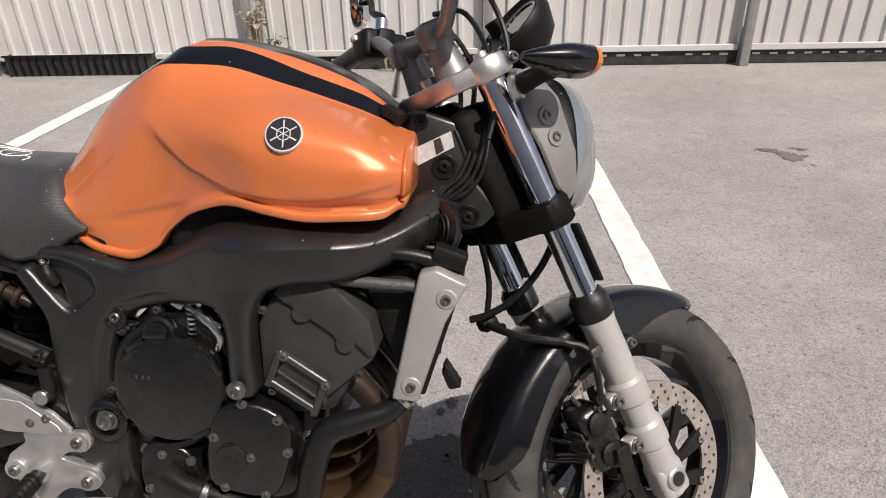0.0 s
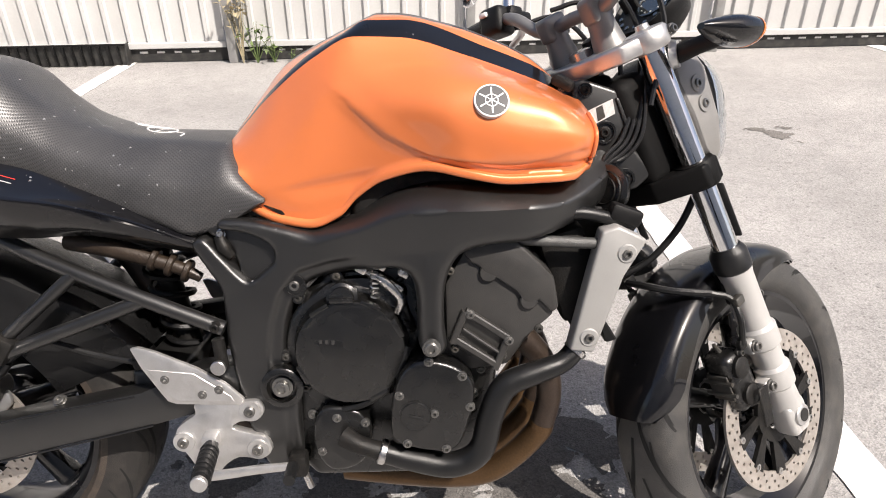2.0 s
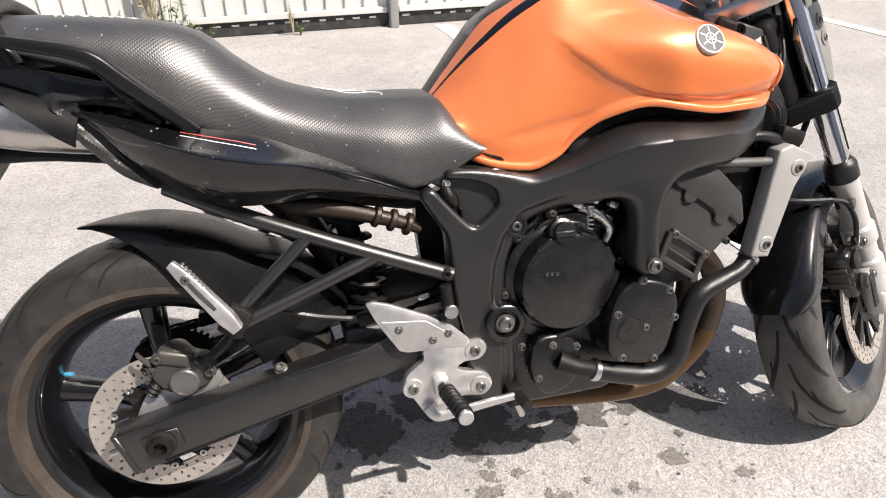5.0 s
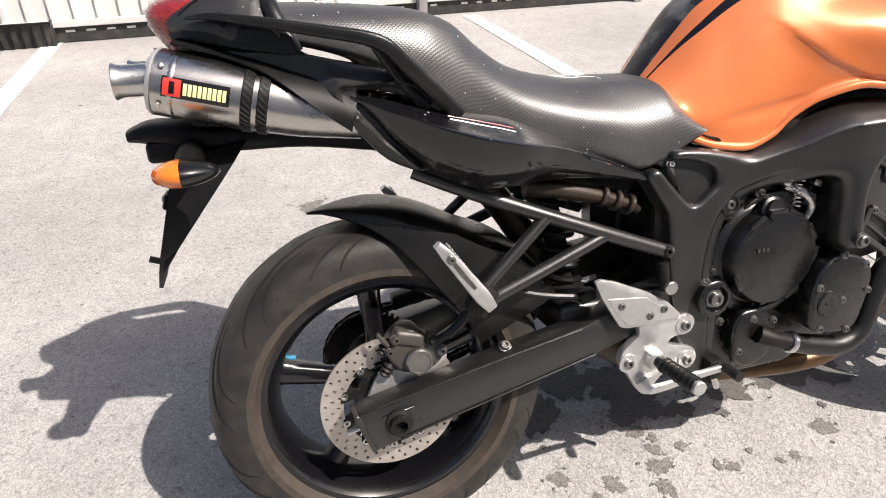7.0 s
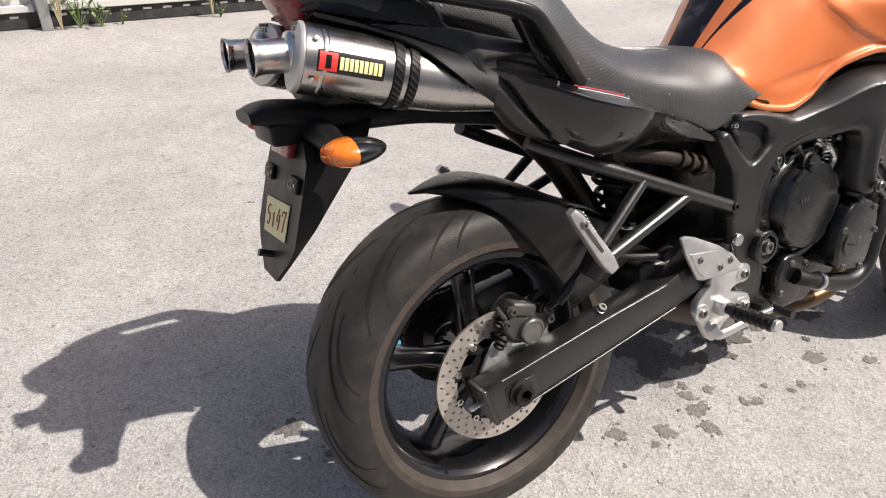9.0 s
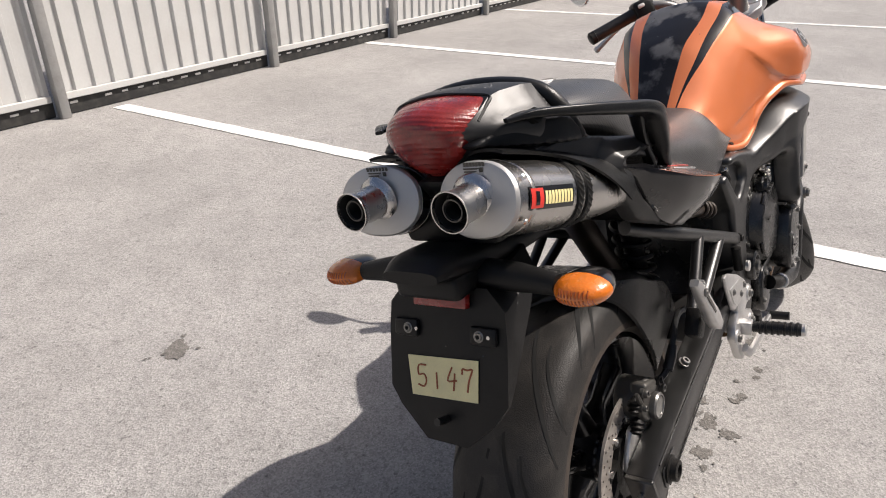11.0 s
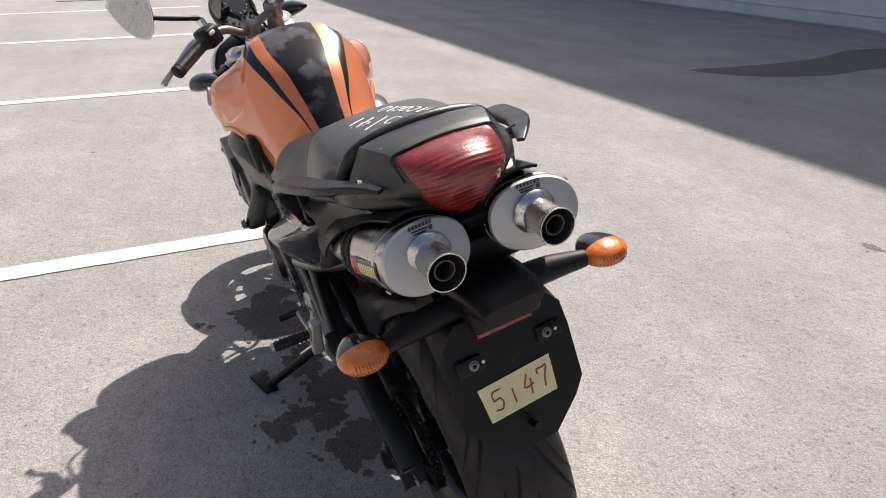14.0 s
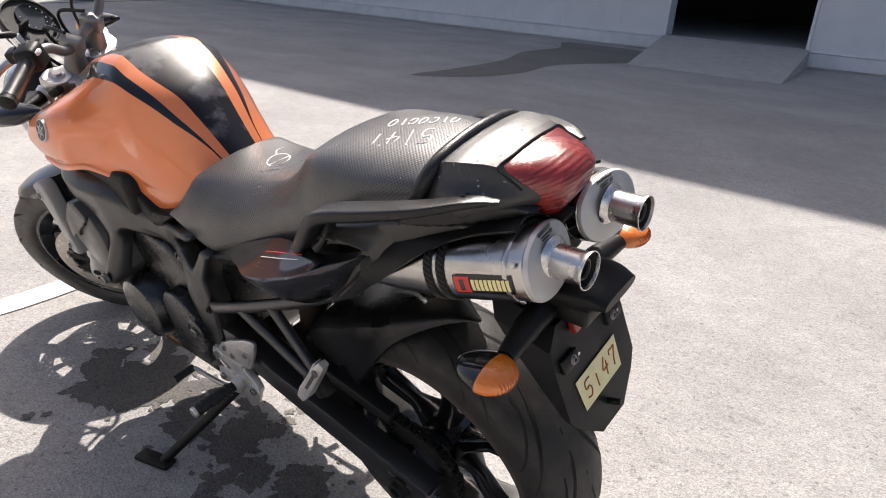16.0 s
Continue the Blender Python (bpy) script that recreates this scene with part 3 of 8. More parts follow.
tagged(part("water_stain", bm, M_drip), "long dark water stain running from the building", "stain", kind="stuff")
bm = tube([(12.5, 2.0, 0.0), (13.63, -0.7, 0.0), (15.3, -4.9, 0.0), (16.4, -8.0, 0.0)], 0.012, 6, 4)
tagged(part("pavement_joint", bm, M_wet), "thin dark joint between two asphalt sheets", "joint", kind="structure")

# ---- the fence ----
FENCE_A, FENCE_B = 4.0, 0.0746
fence_turn = math.degrees(math.atan(FENCE_B))
fence = new("metal_fence")
fence.matrix_world = pose(0, FENCE_A, 0, 0, 0, fence_turn)
tagged(fence, "white corrugated metal fence with grey posts and black kick board", "fence")
STRETCH = math.hypot(1, FENCE_B)
posts = [v * STRETCH for v in (-10.2, -8.3, -6.4, -4.5, -2.7, -0.74, 0.97, 2.78, 4.45, 6.37, 8.29, 10.2, 12.1, 14.0, 15.9, 17.8, 19.7)]


def corrugated(x0, x1, z0, z1):
    pitch, prof = 0.137, ((0.0, 0.0), (0.088, 0.0), (0.098, -0.02), (0.124, -0.02), (0.134, 0.0))
    line = []
    x = x0
    while x < x1:
        line += [(x + a, b) for a, b in prof if x + a <= x1]
        x += pitch
    bm = bmesh.new()
    rings = [[bm.verts.new((a, b + d, z)) for z in (z0, z1)] for d in (0.0,) for a, b in line]
    back = [[bm.verts.new((a, b + 0.003, z)) for z in (z0, z1)] for a, b in line]
    for rows in (rings, back):
        for p, q in zip(rows, rows[1:]):
            bm.faces.new((p[0], q[0], q[1], p[1]))
    for p, q, r, s in zip(rings, rings[1:], back, back[1:]):
        bm.faces.new((p[0], q[0], s[0], r[0])), bm.faces.new((p[1], q[1], s[1], r[1]))
    return bm


rnd = random.Random(5)
slot_me = None
for a, b in zip(posts, posts[1:]):
    part("sheet_panel", corrugated(a + 0.035, b - 0.035, 0.135, 2.45), M_sheet, fence, angle=20)
    part("bottom_rail", block(((a + b) / 2, -0.02, 0.122), (b - a - 0.09, 0.03, 0.042), 0.004, 1, bm=None), M_sheet, fence)
    part("top_rail", block(((a + b) / 2, -0.02, 2.46), (b - a - 0.09, 0.05, 0.05), 0.004, 1), M_sheet, fence)
    board = part("kick_board", block(((a + b) / 2, 0.0, 0.052), (b - a - 0.06, 0.022, 0.096), 0.003, 1), M_board, fence, "black kick board with pale slots")
    x = a + 0.1
    while x < b - 0.1:
        if rnd.random() < 0.94:
            if slot_me is None:
                ob = part("slot", block((0, 0, 0), (0.054, 0.004, 0.014), 0.0015, 1), M_white, board)
                slot_me = ob.data
            else:
                ob = new("slot", slot_me)
                ob.parent = board
            ob.location, ob.scale = (x, -0.012, 0.073), (rnd.uniform(0.82, 1.14), 1, rnd.uniform(0.85, 1.1))
        x += 0.122
post_me = None
for p in posts:
    bm = block((0, 0, 1.25), (0.062, 0.062, 2.5), 0.006, 2)
    block((0, -0.002, 2.505), (0.07, 0.07, 0.02), 0.004, 1, bm=bm)
    if post_me is None:
        ob = part("post", bm, M_post, fence)
        post_me = ob.data
    else:
        bm.free()
        ob = new("post", post_me)
        ob.parent = fence
    ob.location = (p, -0.055, 0)

# ---- things along the fence ----
trough = new("plastic_trough")
trough.matrix_world = pose(-2.02, 3.82, 0, 0, 0, fence_turn)
tagged(trough, "long black ribbed plastic trough lying against the fence", "trough")
bm = bmesh.new()
loft([[Vector((x, y, z)) for y, z in ((-0.055, 0.005), (-0.075, 0.15), (-0.065, 0.15), (-0.047, 0.015), (0.047, 0.015), (0.065, 0.15), (0.075, 0.15), (0.055, 0.005))] for x in (-0.54, -0.2, 0.2, 0.54)], bm)
part("shell", bm, M_board, trough)
for s in (-1, 1):
    part("lip", block((0, s * 0.08, 0.152), (1.12, 0.022, 0.014), 0.004, 2), M_matte, trough)
    part("end_plate", block((s * 0.545, 0, 0.075), (0.016, 0.14, 0.15), 0.003, 1), M_board, trough)
for k in range(17):
    part("rib", block((-0.5 + k * 0.0625, -0.074, 0.08), (0.009, 0.02, 0.14), 0.002, 1, (8, 0, 0)), M_matte, trough)


def weed(x, y, size, leaves, seed, dry=False):
    rnd = random.Random(seed)
    root = new("weed")
    root.matrix_world = pose(x, y, 0)
    tagged(root, "dry straw-coloured weed growing at the fence foot" if dry else "small green weed growing at the fence foot", "weed", "weeds at the fence")
    m = M_straw if dry else M_leaf
    leafb = bmesh.new()
    for k in range(leaves):
        a = rnd.uniform(0, math.tau)
        h = size * rnd.uniform(0.5, 1.0)
        lean = size * rnd.uniform(0.1, 0.5) * (0.35 if dry else 1)
        tip = Vector((lean * math.cos(a), lean * math.sin(a) * 0.6 - 0.02, h))
        mid = tip * 0.55 + Vector((0, 0, h * 0.12))
        part("stem", tube([(0, 0, 0), mid, tip], [0.004, 0.003, 0.0012], 5, 3), m, root)
        for j in range(7 if dry else 3):
            f = rnd.uniform(0.4, 1.0)
            c = mid.lerp(tip, max(0, f * 2 - 1)) if f > 0.5 else mid * f * 2
            d = Vector((rnd.uniform(-1, 1), rnd.uniform(-1, 1), rnd.uniform(-0.3, 0.6))).normalized()
            ln = size * rnd.uniform(0.08, 0.16) * (0.6 if dry else 1.5)
            sd = d.cross(Vector((0, 0, 1))).normalized() * ln * 0.26
            pts = [c, c + d * ln * 0.4 + sd, c + d * ln - Vector((0, 0, ln * 0.25)), c + d * ln * 0.4 - sd]
            leafb.faces.new([leafb.verts.new(q) for q in pts])
    tagged(part("leaves", leafb, m, root), kind="stuff")


weed(-0.66, 3.86, 0.75, 9, 1, True)
weed(-0.56, 3.87, 0.30, 7, 2)
weed(-0.44, 3.88, 0.20, 8, 3)
weed(-0.32, 3.9, 0.13, 5, 4)
weed(0.24, 3.93, 0.22, 8, 5, True)
weed(0.29, 3.93, 0.10, 5, 6)

# ---- the building across the yard ----
WALL_A, WALL_B = -11.58, 0.1009
wall_turn = math.degrees(math.atan(WALL_B))
WM = pose(0, WALL_A, 0, 0, 0, wall_turn)


def roof_z(x):
    """The sloping top of the shed at a place along the wall."""
    return 14.6 - 0.0885 * (x - 8)


def wall_piece(name, x0, x1, y0, y1, z0, z1, material, label, category, bevel=0.0, kind="structure"):
    bm = block(((x0 + x1) / 2, (y0 + y1) / 2, (z0 + z1) / 2), (x1 - x0, y1 - y0, z1 - z0), bevel, 1, bm=None) if bevel else block(((x0 + x1) / 2, (y0 + y1) / 2, (z0 + z1) / 2), (x1 - x0, y1 - y0, z1 - z0), 0)
    if z1 > 10:
        for v in bm.verts:
            if v.co.z > 10:
                v.co.z = roof_z(v.co.x)
    ob = part(name, bm, material, angle=30)
    ob.matrix_world = WM
    return tagged(ob, label, category, kind=kind)


D0, D1, DF, DT, TOP, CORNER = 2.32, 4.60, 0.28, 2.9, 13.3, 20.6
wall_piece("wall_south", -30, D0, -0.3, 0, 0, TOP, M_cladding, "tall white clad wall of a large shed", "wall")
wall_piece("wall_south_2", D1, CORNER, -0.3, 0, 0, TOP, M_cladding, "tall white clad wall of a large shed", "wall")
wall_piece("wall_south_lintel", D0, D1, -0.3, 0, DT, TOP, M_cladding, "white clad wall over the doorway", "wall")
wall_piece("wall_south_sill", D0, D1, -0.3, 0, 0, DF, M_concrete, "concrete threshold under the doorway", "threshold")
wall_piece("wall_east", CORNER - 0.3, CORNER, -25, -0.3, 0, TOP, M_cladding, "end wall of a large shed", "wall")
wall_piece("shed_floor", D0 - 4, D1 + 4, -9, -0.3, 0.0, DF - 0.01, M_concrete, "dark concrete floor inside the shed", "floor")
# added box behind the doorway; its shade is put into the near-black colour
wall_piece("shed_back", D0 - 4, D1 + 4, -9.2, -9, 0, 4.5, M_interior_shade, "added inner wall of the shed, coloured near black for its shade", "wall")
wall_piece("shed_ceiling", D0 - 4, D1 + 4, -9.2, -0.3, 4.5, 4.7, M_interior_shade, "added inner ceiling of the shed, coloured near black for its shade", "ceiling")
wall_piece("shed_side", D0 - 4.2, D0 - 4, -9.2, -0.3, 0, 4.5, M_interior_shade, "added inner side wall of the shed, coloured near black for its shade", "wall")
wall_piece("shed_side_2", D1 + 4, D1 + 4.2, -9.2, -0.3, 0, 4.5, M_interior_shade, "added inner side wall of the shed, coloured near black for its shade", "wall")
for n_, (a, b) in enumerate(((-30, D0 - 0.05), (D1 + 0.05, CORNER))):
    wall_piece("plinth" if not n_ else "plinth_2", a, b, 0.0, 0.05, 0.03, 0.24, M_plinth, "pale painted plinth band along the wall foot", "plinth", 0.006)
    wall_piece("plinth_ledge" if not n_ else "plinth_ledge_2", a, b, 0.0, 0.062, 0.244, 0.262, M_plinth, "thin ledge on the plinth band", "trim", 0.004)
for a, b, c_, d_, nm in ((D0 - 0.05, D0, 0.0, DT, "door_jamb"), (D1, D1 + 0.05, 0.0, DT, "door_jamb_2")):
    wall_piece(nm, a, b, -0.02, 0.04, DF if nm else 0, DT, M_plinth, "white jamb of the open doorway", "trim", 0.004)
k = 0
x = -29.0
while x < CORNER:
    if not D0 - 0.3 < x < D1 + 0.3:
        wall_piece("cladding_joint", x - 0.012, x + 0.012, 0.0, 0.006, 0.27, TOP, M_plinth, "vertical joint strip of the wall cladding", "trim")
    x += 1.15
bm = bmesh.new()
inv = WM.inverted()
g = [inv @ Vector(q) for q in ((3.95, -8.5, 0.0), (1.86, -8.78, 0.0))]
rv = [bm.verts.new(q) for q in ((g[0].x, g[0].y, 0.006), (g[1].x, g[1].y, 0.006), (D0 - 0.08, 0.07, DF), (D1 + 0.02, 0.07, DF), (g[0].x, g[0].y, 0), (g[1].x, g[1].y, 0), (D0 - 0.08, 0.07, 0), (D1 + 0.02, 0.07, 0))]
for q in ((0, 1, 2, 3), (4, 7, 6, 5), (0, 4, 5, 1), (1, 5, 6, 2), (2, 6, 7, 3), (3, 7, 4, 0)):
    bm.faces.new([rv[i] for i in q])
ob = part("ramp", bm, M_concrete, angle=20)
ob.matrix_world = WM
tagged(ob, "grey concrete ramp up to the dark open doorway", "ramp", kind="structure")
win = new("window_1")
win.matrix_world = WM
tagged(win, "white framed window low in the shed wall", "window", kind="structure")
WX0, WX1, WZ0, WZ1 = 11.5, 13.6, 0.98, 2.2
for s in ((WX0, WX0 + 0.07, WZ0, WZ1), (WX1 - 0.07, WX1, WZ0, WZ1), (WX0 + 0.07, WX1 - 0.07, WZ0, WZ0 + 0.07), (WX0 + 0.07, WX1 - 0.07, WZ1 - 0.07, WZ1), ((WX0 + WX1) / 2 - 0.03, (WX0 + WX1) / 2 + 0.03, WZ0 + 0.07, WZ1 - 0.07)):
    part("window_frame", block(((s[0] + s[1]) / 2, 0.03, (s[2] + s[3]) / 2), (s[1] - s[0], 0.06, s[3] - s[2]), 0.005, 1), M_white, win)
part("window_sill", block(((WX0 + WX1) / 2, 0.06, WZ0 - 0.025), (WX1 - WX0 + 0.1, 0.12, 0.045), 0.006, 1), M_white, win)
part("pane", block(((WX0 + WX1) / 2, 0.012, (WZ0 + WZ1) / 2), (WX1 - WX0 - 0.1, 0.012, WZ1 - WZ0 - 0.1), 0), M_glass, win)


def column(x, y, w, turn=wall_turn):
    root = new("steel_column")
    root.matrix_world = pose(x, y, 0, 0, 0, turn)
    tagged(root, "pale green steel column on a concrete footing", "column", "columns at the yard end")
    part("footing", block((0, 0, 0.17), (0.85, 0.7, 0.34), 0.03, 2), M_concrete, root)
    part("shaft", block((0, 0, 2.4), (w, 0.3, 4.2), 0.02, 1), mat("green_column_paint", (0.42, 0.47, 0.44), 0.5, 0, 0.08, 3), root)
    part("base_plate", block((0, 0, 0.35), (w + 0.16, 0.44, 0.025), 0.004, 1), M_post, root)
    for sx in (-1, 1):
        part("anchor_bolt", disc((sx * (w / 2 + 0.05), -0.18, 0.36), 0.02, 0, 0.04, 8, axis=(0, 0, 1)), M_steel, root)


column(16.4, -5.8, 0.42)
column(21.4, -9.4, 0.42)
sign = new("sign_pole")
sign.matrix_world = pose(15.1, -0.15, 0)
tagged(sign, "thin grey pole standing on a flat rusty base plate", "pole")
part("base_plate", block((0, 0, 0.03), (0.55, 0.5, 0.06), 0.012, 2), M_concrete, sign)
part("pole", lathe([(0.06, 0.05), (2.6, 0.05)], (0, 0, 0), 16, None, (0, 0, 1)), M_post, sign)


def car(x, y, turn, paint):
    root = new("parked_car")
    root.matrix_world = pose(x, y, 0, 0, 0, turn)
    tagged(root, "dark parked car standing at the far end of the yard", "car")
    prof = smooth_outline([(-2.1, 0.35), (-2.15, 0.75), (-1.5, 0.92), (-0.95, 1.4), (0.4, 1.42), (1.15, 0.95), (2.0, 0.8), (2.15, 0.4), (1.6, 0.25), (-1.6, 0.25)], 4)
    part("body", plate(prof, -0.85, 0.85, 0.08, 3), paint, root)
    part("side_glass", plate([(-1.2, 0.95), (-0.85, 1.32), (0.35, 1.34), (0.9, 0.96)], -0.862, 0.862, 0.01, 1), M_glass, root)
    for wx in (-1.3, 1.3):
        for s in (-1, 1):
            wheel = part("wheel", disc((wx, s * 0.78, 0.31), 0.2, -0.09, 0.09, 20), M_alu, root)
            part("tyre", lathe([(-0.1, 0.2), (-0.1, 0.29), (-0.07, 0.31), (0.07, 0.31), (0.1, 0.29), (0.1, 0.2)], (wx, s * 0.78, 0.31), 24), M_rubber, wheel)
    for s in (-1, 1):
        part("headlight", block((2.08, s * 0.62, 0.66), (0.1, 0.34, 0.14), 0.03, 2), M_clear, root)
        part("tail_light", block((-2.1, s * 0.65, 0.72), (0.08, 0.3, 0.16), 0.03, 2), M_red, root)


car(38.0, -16.0, 75, M_black)


# ---- the motorcycle ----
BIKE = pose(0, -0.0904, 0, 0, 0, 2.447) @ pose(0, 0, 0, -14.033)
bike = new("motorcycle")
bike.matrix_world = BIKE
tagged(bike, "orange and black naked motorcycle leaning on its side stand", "motorcycle")
RAKE, STEER = radians(25), radians(34.5)
AXIS = Vector((-math.sin(RAKE), 0, math.cos(RAKE)))
AHEAD = Vector((math.cos(RAKE), 0, math.sin(RAKE)))
HUB_F, HUB_R = Vector((1.410, 0, 0.281)), Vector((0, 0, 0.307))
PIVOT = Vector((1.416, 0, 0.286)) - AHEAD * 0.02
S = Matrix.Translation(PIVOT) @ Matrix.Rotation(STEER, 4, AXIS) @ Matrix.Translation(-PIVOT) @ Matrix.Translation((0, -0.01, 0))
SI = S.inverted()


# wheels
def tyre(hub, R, half, bead, parent, xf, label):
    prof = []
    for k in range(25):
        a = -1 + 2 * k / 24
        y = half * math.sin(a * math.pi / 2 * 0.98)
        r = R - (half * 0.86) * (1 - math.sqrt(max(0, 1 - (abs(a) * 0.985) ** 2.2)))
        prof.append((y, r))
    low = prof[-1][1]
    prof = [(-half * 0.74, bead), (-half * 0.9, bead + 0.008), (-half * 1.0, bead + (low - bead) * 0.55)] + prof + [(half * 1.0, bead + (low - bead) * 0.55), (half * 0.9, bead + 0.008), (half * 0.74, bead)]
    bm = lathe(prof, hub, 72)
    for f in bm.faces:
        c = f.calc_center_median() - Vector(hub)
        if math.hypot(c.x, c.z) < R - half * 0.62:
            f.material_index = 1
    bmesh.ops.delete(bm, geom=[f for f in bm.faces if len(f.verts) > 4], context='FACES')
    t = part("tyre", bm, (M_rubber, M_side) if half > 0.08 else (M_rubber_dark, M_rubber_dark), parent, label, xf=xf)
    # grooves are raised near-black strips, their shade put into the colour
    gb = bmesh.new()

    def surf(a, ang, lift):
        y = half * math.sin(a * math.pi / 2 * 0.98)
        r = R - (half * 0.86) * (1 - math.sqrt(max(0, 1 - (abs(a) * 0.985) ** 2.2))) + lift
        return Vector(hub) + Vector((r * math.cos(ang), y, r * math.sin(ang)))

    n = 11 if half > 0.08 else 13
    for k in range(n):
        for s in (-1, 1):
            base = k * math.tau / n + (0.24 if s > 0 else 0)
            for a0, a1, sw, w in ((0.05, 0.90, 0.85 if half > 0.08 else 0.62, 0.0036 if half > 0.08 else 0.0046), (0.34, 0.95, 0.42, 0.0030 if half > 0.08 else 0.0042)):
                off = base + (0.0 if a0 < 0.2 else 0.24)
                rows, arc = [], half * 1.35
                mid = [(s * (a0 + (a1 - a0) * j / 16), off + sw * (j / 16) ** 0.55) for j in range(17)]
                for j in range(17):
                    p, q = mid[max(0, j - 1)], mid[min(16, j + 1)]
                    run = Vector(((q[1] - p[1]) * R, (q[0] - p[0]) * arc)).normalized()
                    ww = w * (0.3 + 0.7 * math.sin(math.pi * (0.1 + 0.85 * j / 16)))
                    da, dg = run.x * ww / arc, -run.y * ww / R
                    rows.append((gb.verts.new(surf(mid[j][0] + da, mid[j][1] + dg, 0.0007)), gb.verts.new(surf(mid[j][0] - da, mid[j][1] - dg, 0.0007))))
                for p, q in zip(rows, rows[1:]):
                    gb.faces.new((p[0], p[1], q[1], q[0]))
    part("tread_groove_shade", gb, M_flat_black, parent, xf=xf)
    return t


def rim(name, hub, r_in, half, spokes, hub_half, xf, label):
    prof = [(-half, r_in + 0.004), (-half, r_in + 0.016), (-half + 0.006, r_in + 0.012), (-half + 0.012, r_in + 0.002), (-0.02, r_in - 0.010), (0.02, r_in - 0.010), (half - 0.012, r_in + 0.002), (half - 0.006, r_in + 0.012),
            (half, r_in + 0.016), (half, r_in + 0.004), (half - 0.012, r_in - 0.008), (0.022, r_in - 0.022), (-0.022, r_in - 0.022), (-half + 0.012, r_in - 0.008)]
    bm = lathe(prof, hub, 72, closed=True)
    ring_ = part(name, bm, M_black, bike, label, xf=xf)
    for y0, y1, r in ((-hub_half, hub_half, 0.034), (-hub_half * 0.6, hub_half * 0.6, 0.05)):
        part("wheel_hub", lathe([(y0, r * 0.6), (y0, r - 0.004), (y0 + 0.004, r), (y1 - 0.004, r), (y1, r - 0.004), (y1, r * 0.6)], hub, 32), M_black, ring_, xf=xf)
    h = Vector(hub)
    for k in range(spokes):
        a = k * math.tau / spokes + 0.35
        d = Vector((math.cos(a), 0, math.sin(a)))
        bm = bmesh.new()
        spar([h + d * 0.035, h + d * 0.1, h + d * (r_in - 0.012)], [0.05, 0.034, 0.046], [hub_half * 1.0, 0.032, 0.042], 12, 4, 3.0, bm)
        part("spoke", bm, M_black, ring_, xf=xf)
    return ring_


def gear(c, radii, na, thick, keep, swirl=0.0):
    """A flat wheel cut out of a polar grid: keep(i, j) says which cells stay."""
    bm = bmesh.new()
    vs = {}
    for i in range(na):
        for j, r in enumerate(radii):
            a = i * math.tau / na + swirl * max(0, j - 1)
            vs[i, j] = bm.verts.new(Vector(c) + Vector((r * math.cos(a), -thick / 2, r * math.sin(a))))
    for i in range(na):
        for j in range(len(radii) - 1):
            if keep(i, j):
                bm.faces.new((vs[i, j], vs[(i + 1) % na, j], vs[(i + 1) % na, j + 1], vs[i, j + 1]))
    bmesh.ops.delete(bm, geom=[v for v in bm.verts if not v.link_faces], context='VERTS')
    ext = bmesh.ops.extrude_face_region(bm, geom=bm.faces[:])
    bmesh.ops.translate(bm, vec=(0, thick, 0), verts=[e for e in ext["geom"] if isinstance(e, bmesh.types.BMVert)])
    return bm


def brake_disc(hub, y, r0, r1, parent, xf, carrier, label=""):
    """A drilled ring with real holes, on a dark carrier."""
    bm = bmesh.new()
    na, nr = 155, 7
    th = 0.005
    vs = {}
    for i in range(na):
        for j in range(nr + 1):
            a, r = i * math.tau / na, r0 + (r1 - r0) * j / nr
            vs[i, j] = bm.verts.new(Vector(hub) + Vector((r * math.cos(a), y - th / 2, r * math.sin(a))))
    for i in range(na):
        for j in range(nr):
            row = {1: 0, 3: 2, 5: 4}.get(j)
            if row is not None and (i % 5) == row:
                continue
            bm.faces.new((vs[i, j], vs[(i + 1) % na, j], vs[(i + 1) % na, j + 1], vs[i, j + 1]))
    ext = bmesh.ops.extrude_face_region(bm, geom=bm.faces[:])
    bmesh.ops.translate(bm, vec=(0, th, 0), verts=[e for e in ext["geom"] if isinstance(e, bmesh.types.BMVert)])
    ring_ = part("brake_disc", bm, M_disc, parent, label, xf=xf)
    h = Vector(hub) + Vector((0, y, 0))
    cb = gear(h, [carrier * 0.5, carrier * 0.82, r0 + 0.005], 50, 0.008, lambda i, j: j == 0 or i % 5 < 2, 0.2)
    carry = part("disc_carrier", cb, M_dull, parent, xf=xf)
    for k in range(10):
        a = (k + 0.45) * math.tau / 10
        part("disc_button", lathe([(-0.006, 0.0062), (0.006, 0.0062), (0.0065, 0.003), (0.004, 0.0025)], h + Vector(((r0 + 0.001) * math.cos(a), 0, (r0 + 0.001) * math.sin(a))), 12, None, (0, math.copysign(1, y), 0)), M_steel, carry, xf=xf)
    return ring_


rear = rim("rear_wheel", HUB_R, 0.206, 0.072, 5, 0.085, None, "black five-spoke rear wheel")
tyre(HUB_R, 0.305, 0.089, 0.216, rear, None, "wide worn rear tyre with curved grooves and brown shoulders")
brake_disc(HUB_R, -0.092, 0.083, 0.1225, rear, None, 0.075, "drilled rear brake disc, slightly rusty")
part("valve_cap", tube([HUB_R + Vector((-0.165, -0.02, 0.085)), HUB_R + Vector((-0.158, -0.022, 0.084)), HUB_R + Vector((-0.148, -0.024, 0.083))], [0.003, 0.004, 0.0045], 8, 3), M_blue, rear, "small blue valve cap")
front = rim("front_wheel", HUB_F, 0.206, 0.048, 5, 0.07, S, "black five-spoke front wheel turned left")
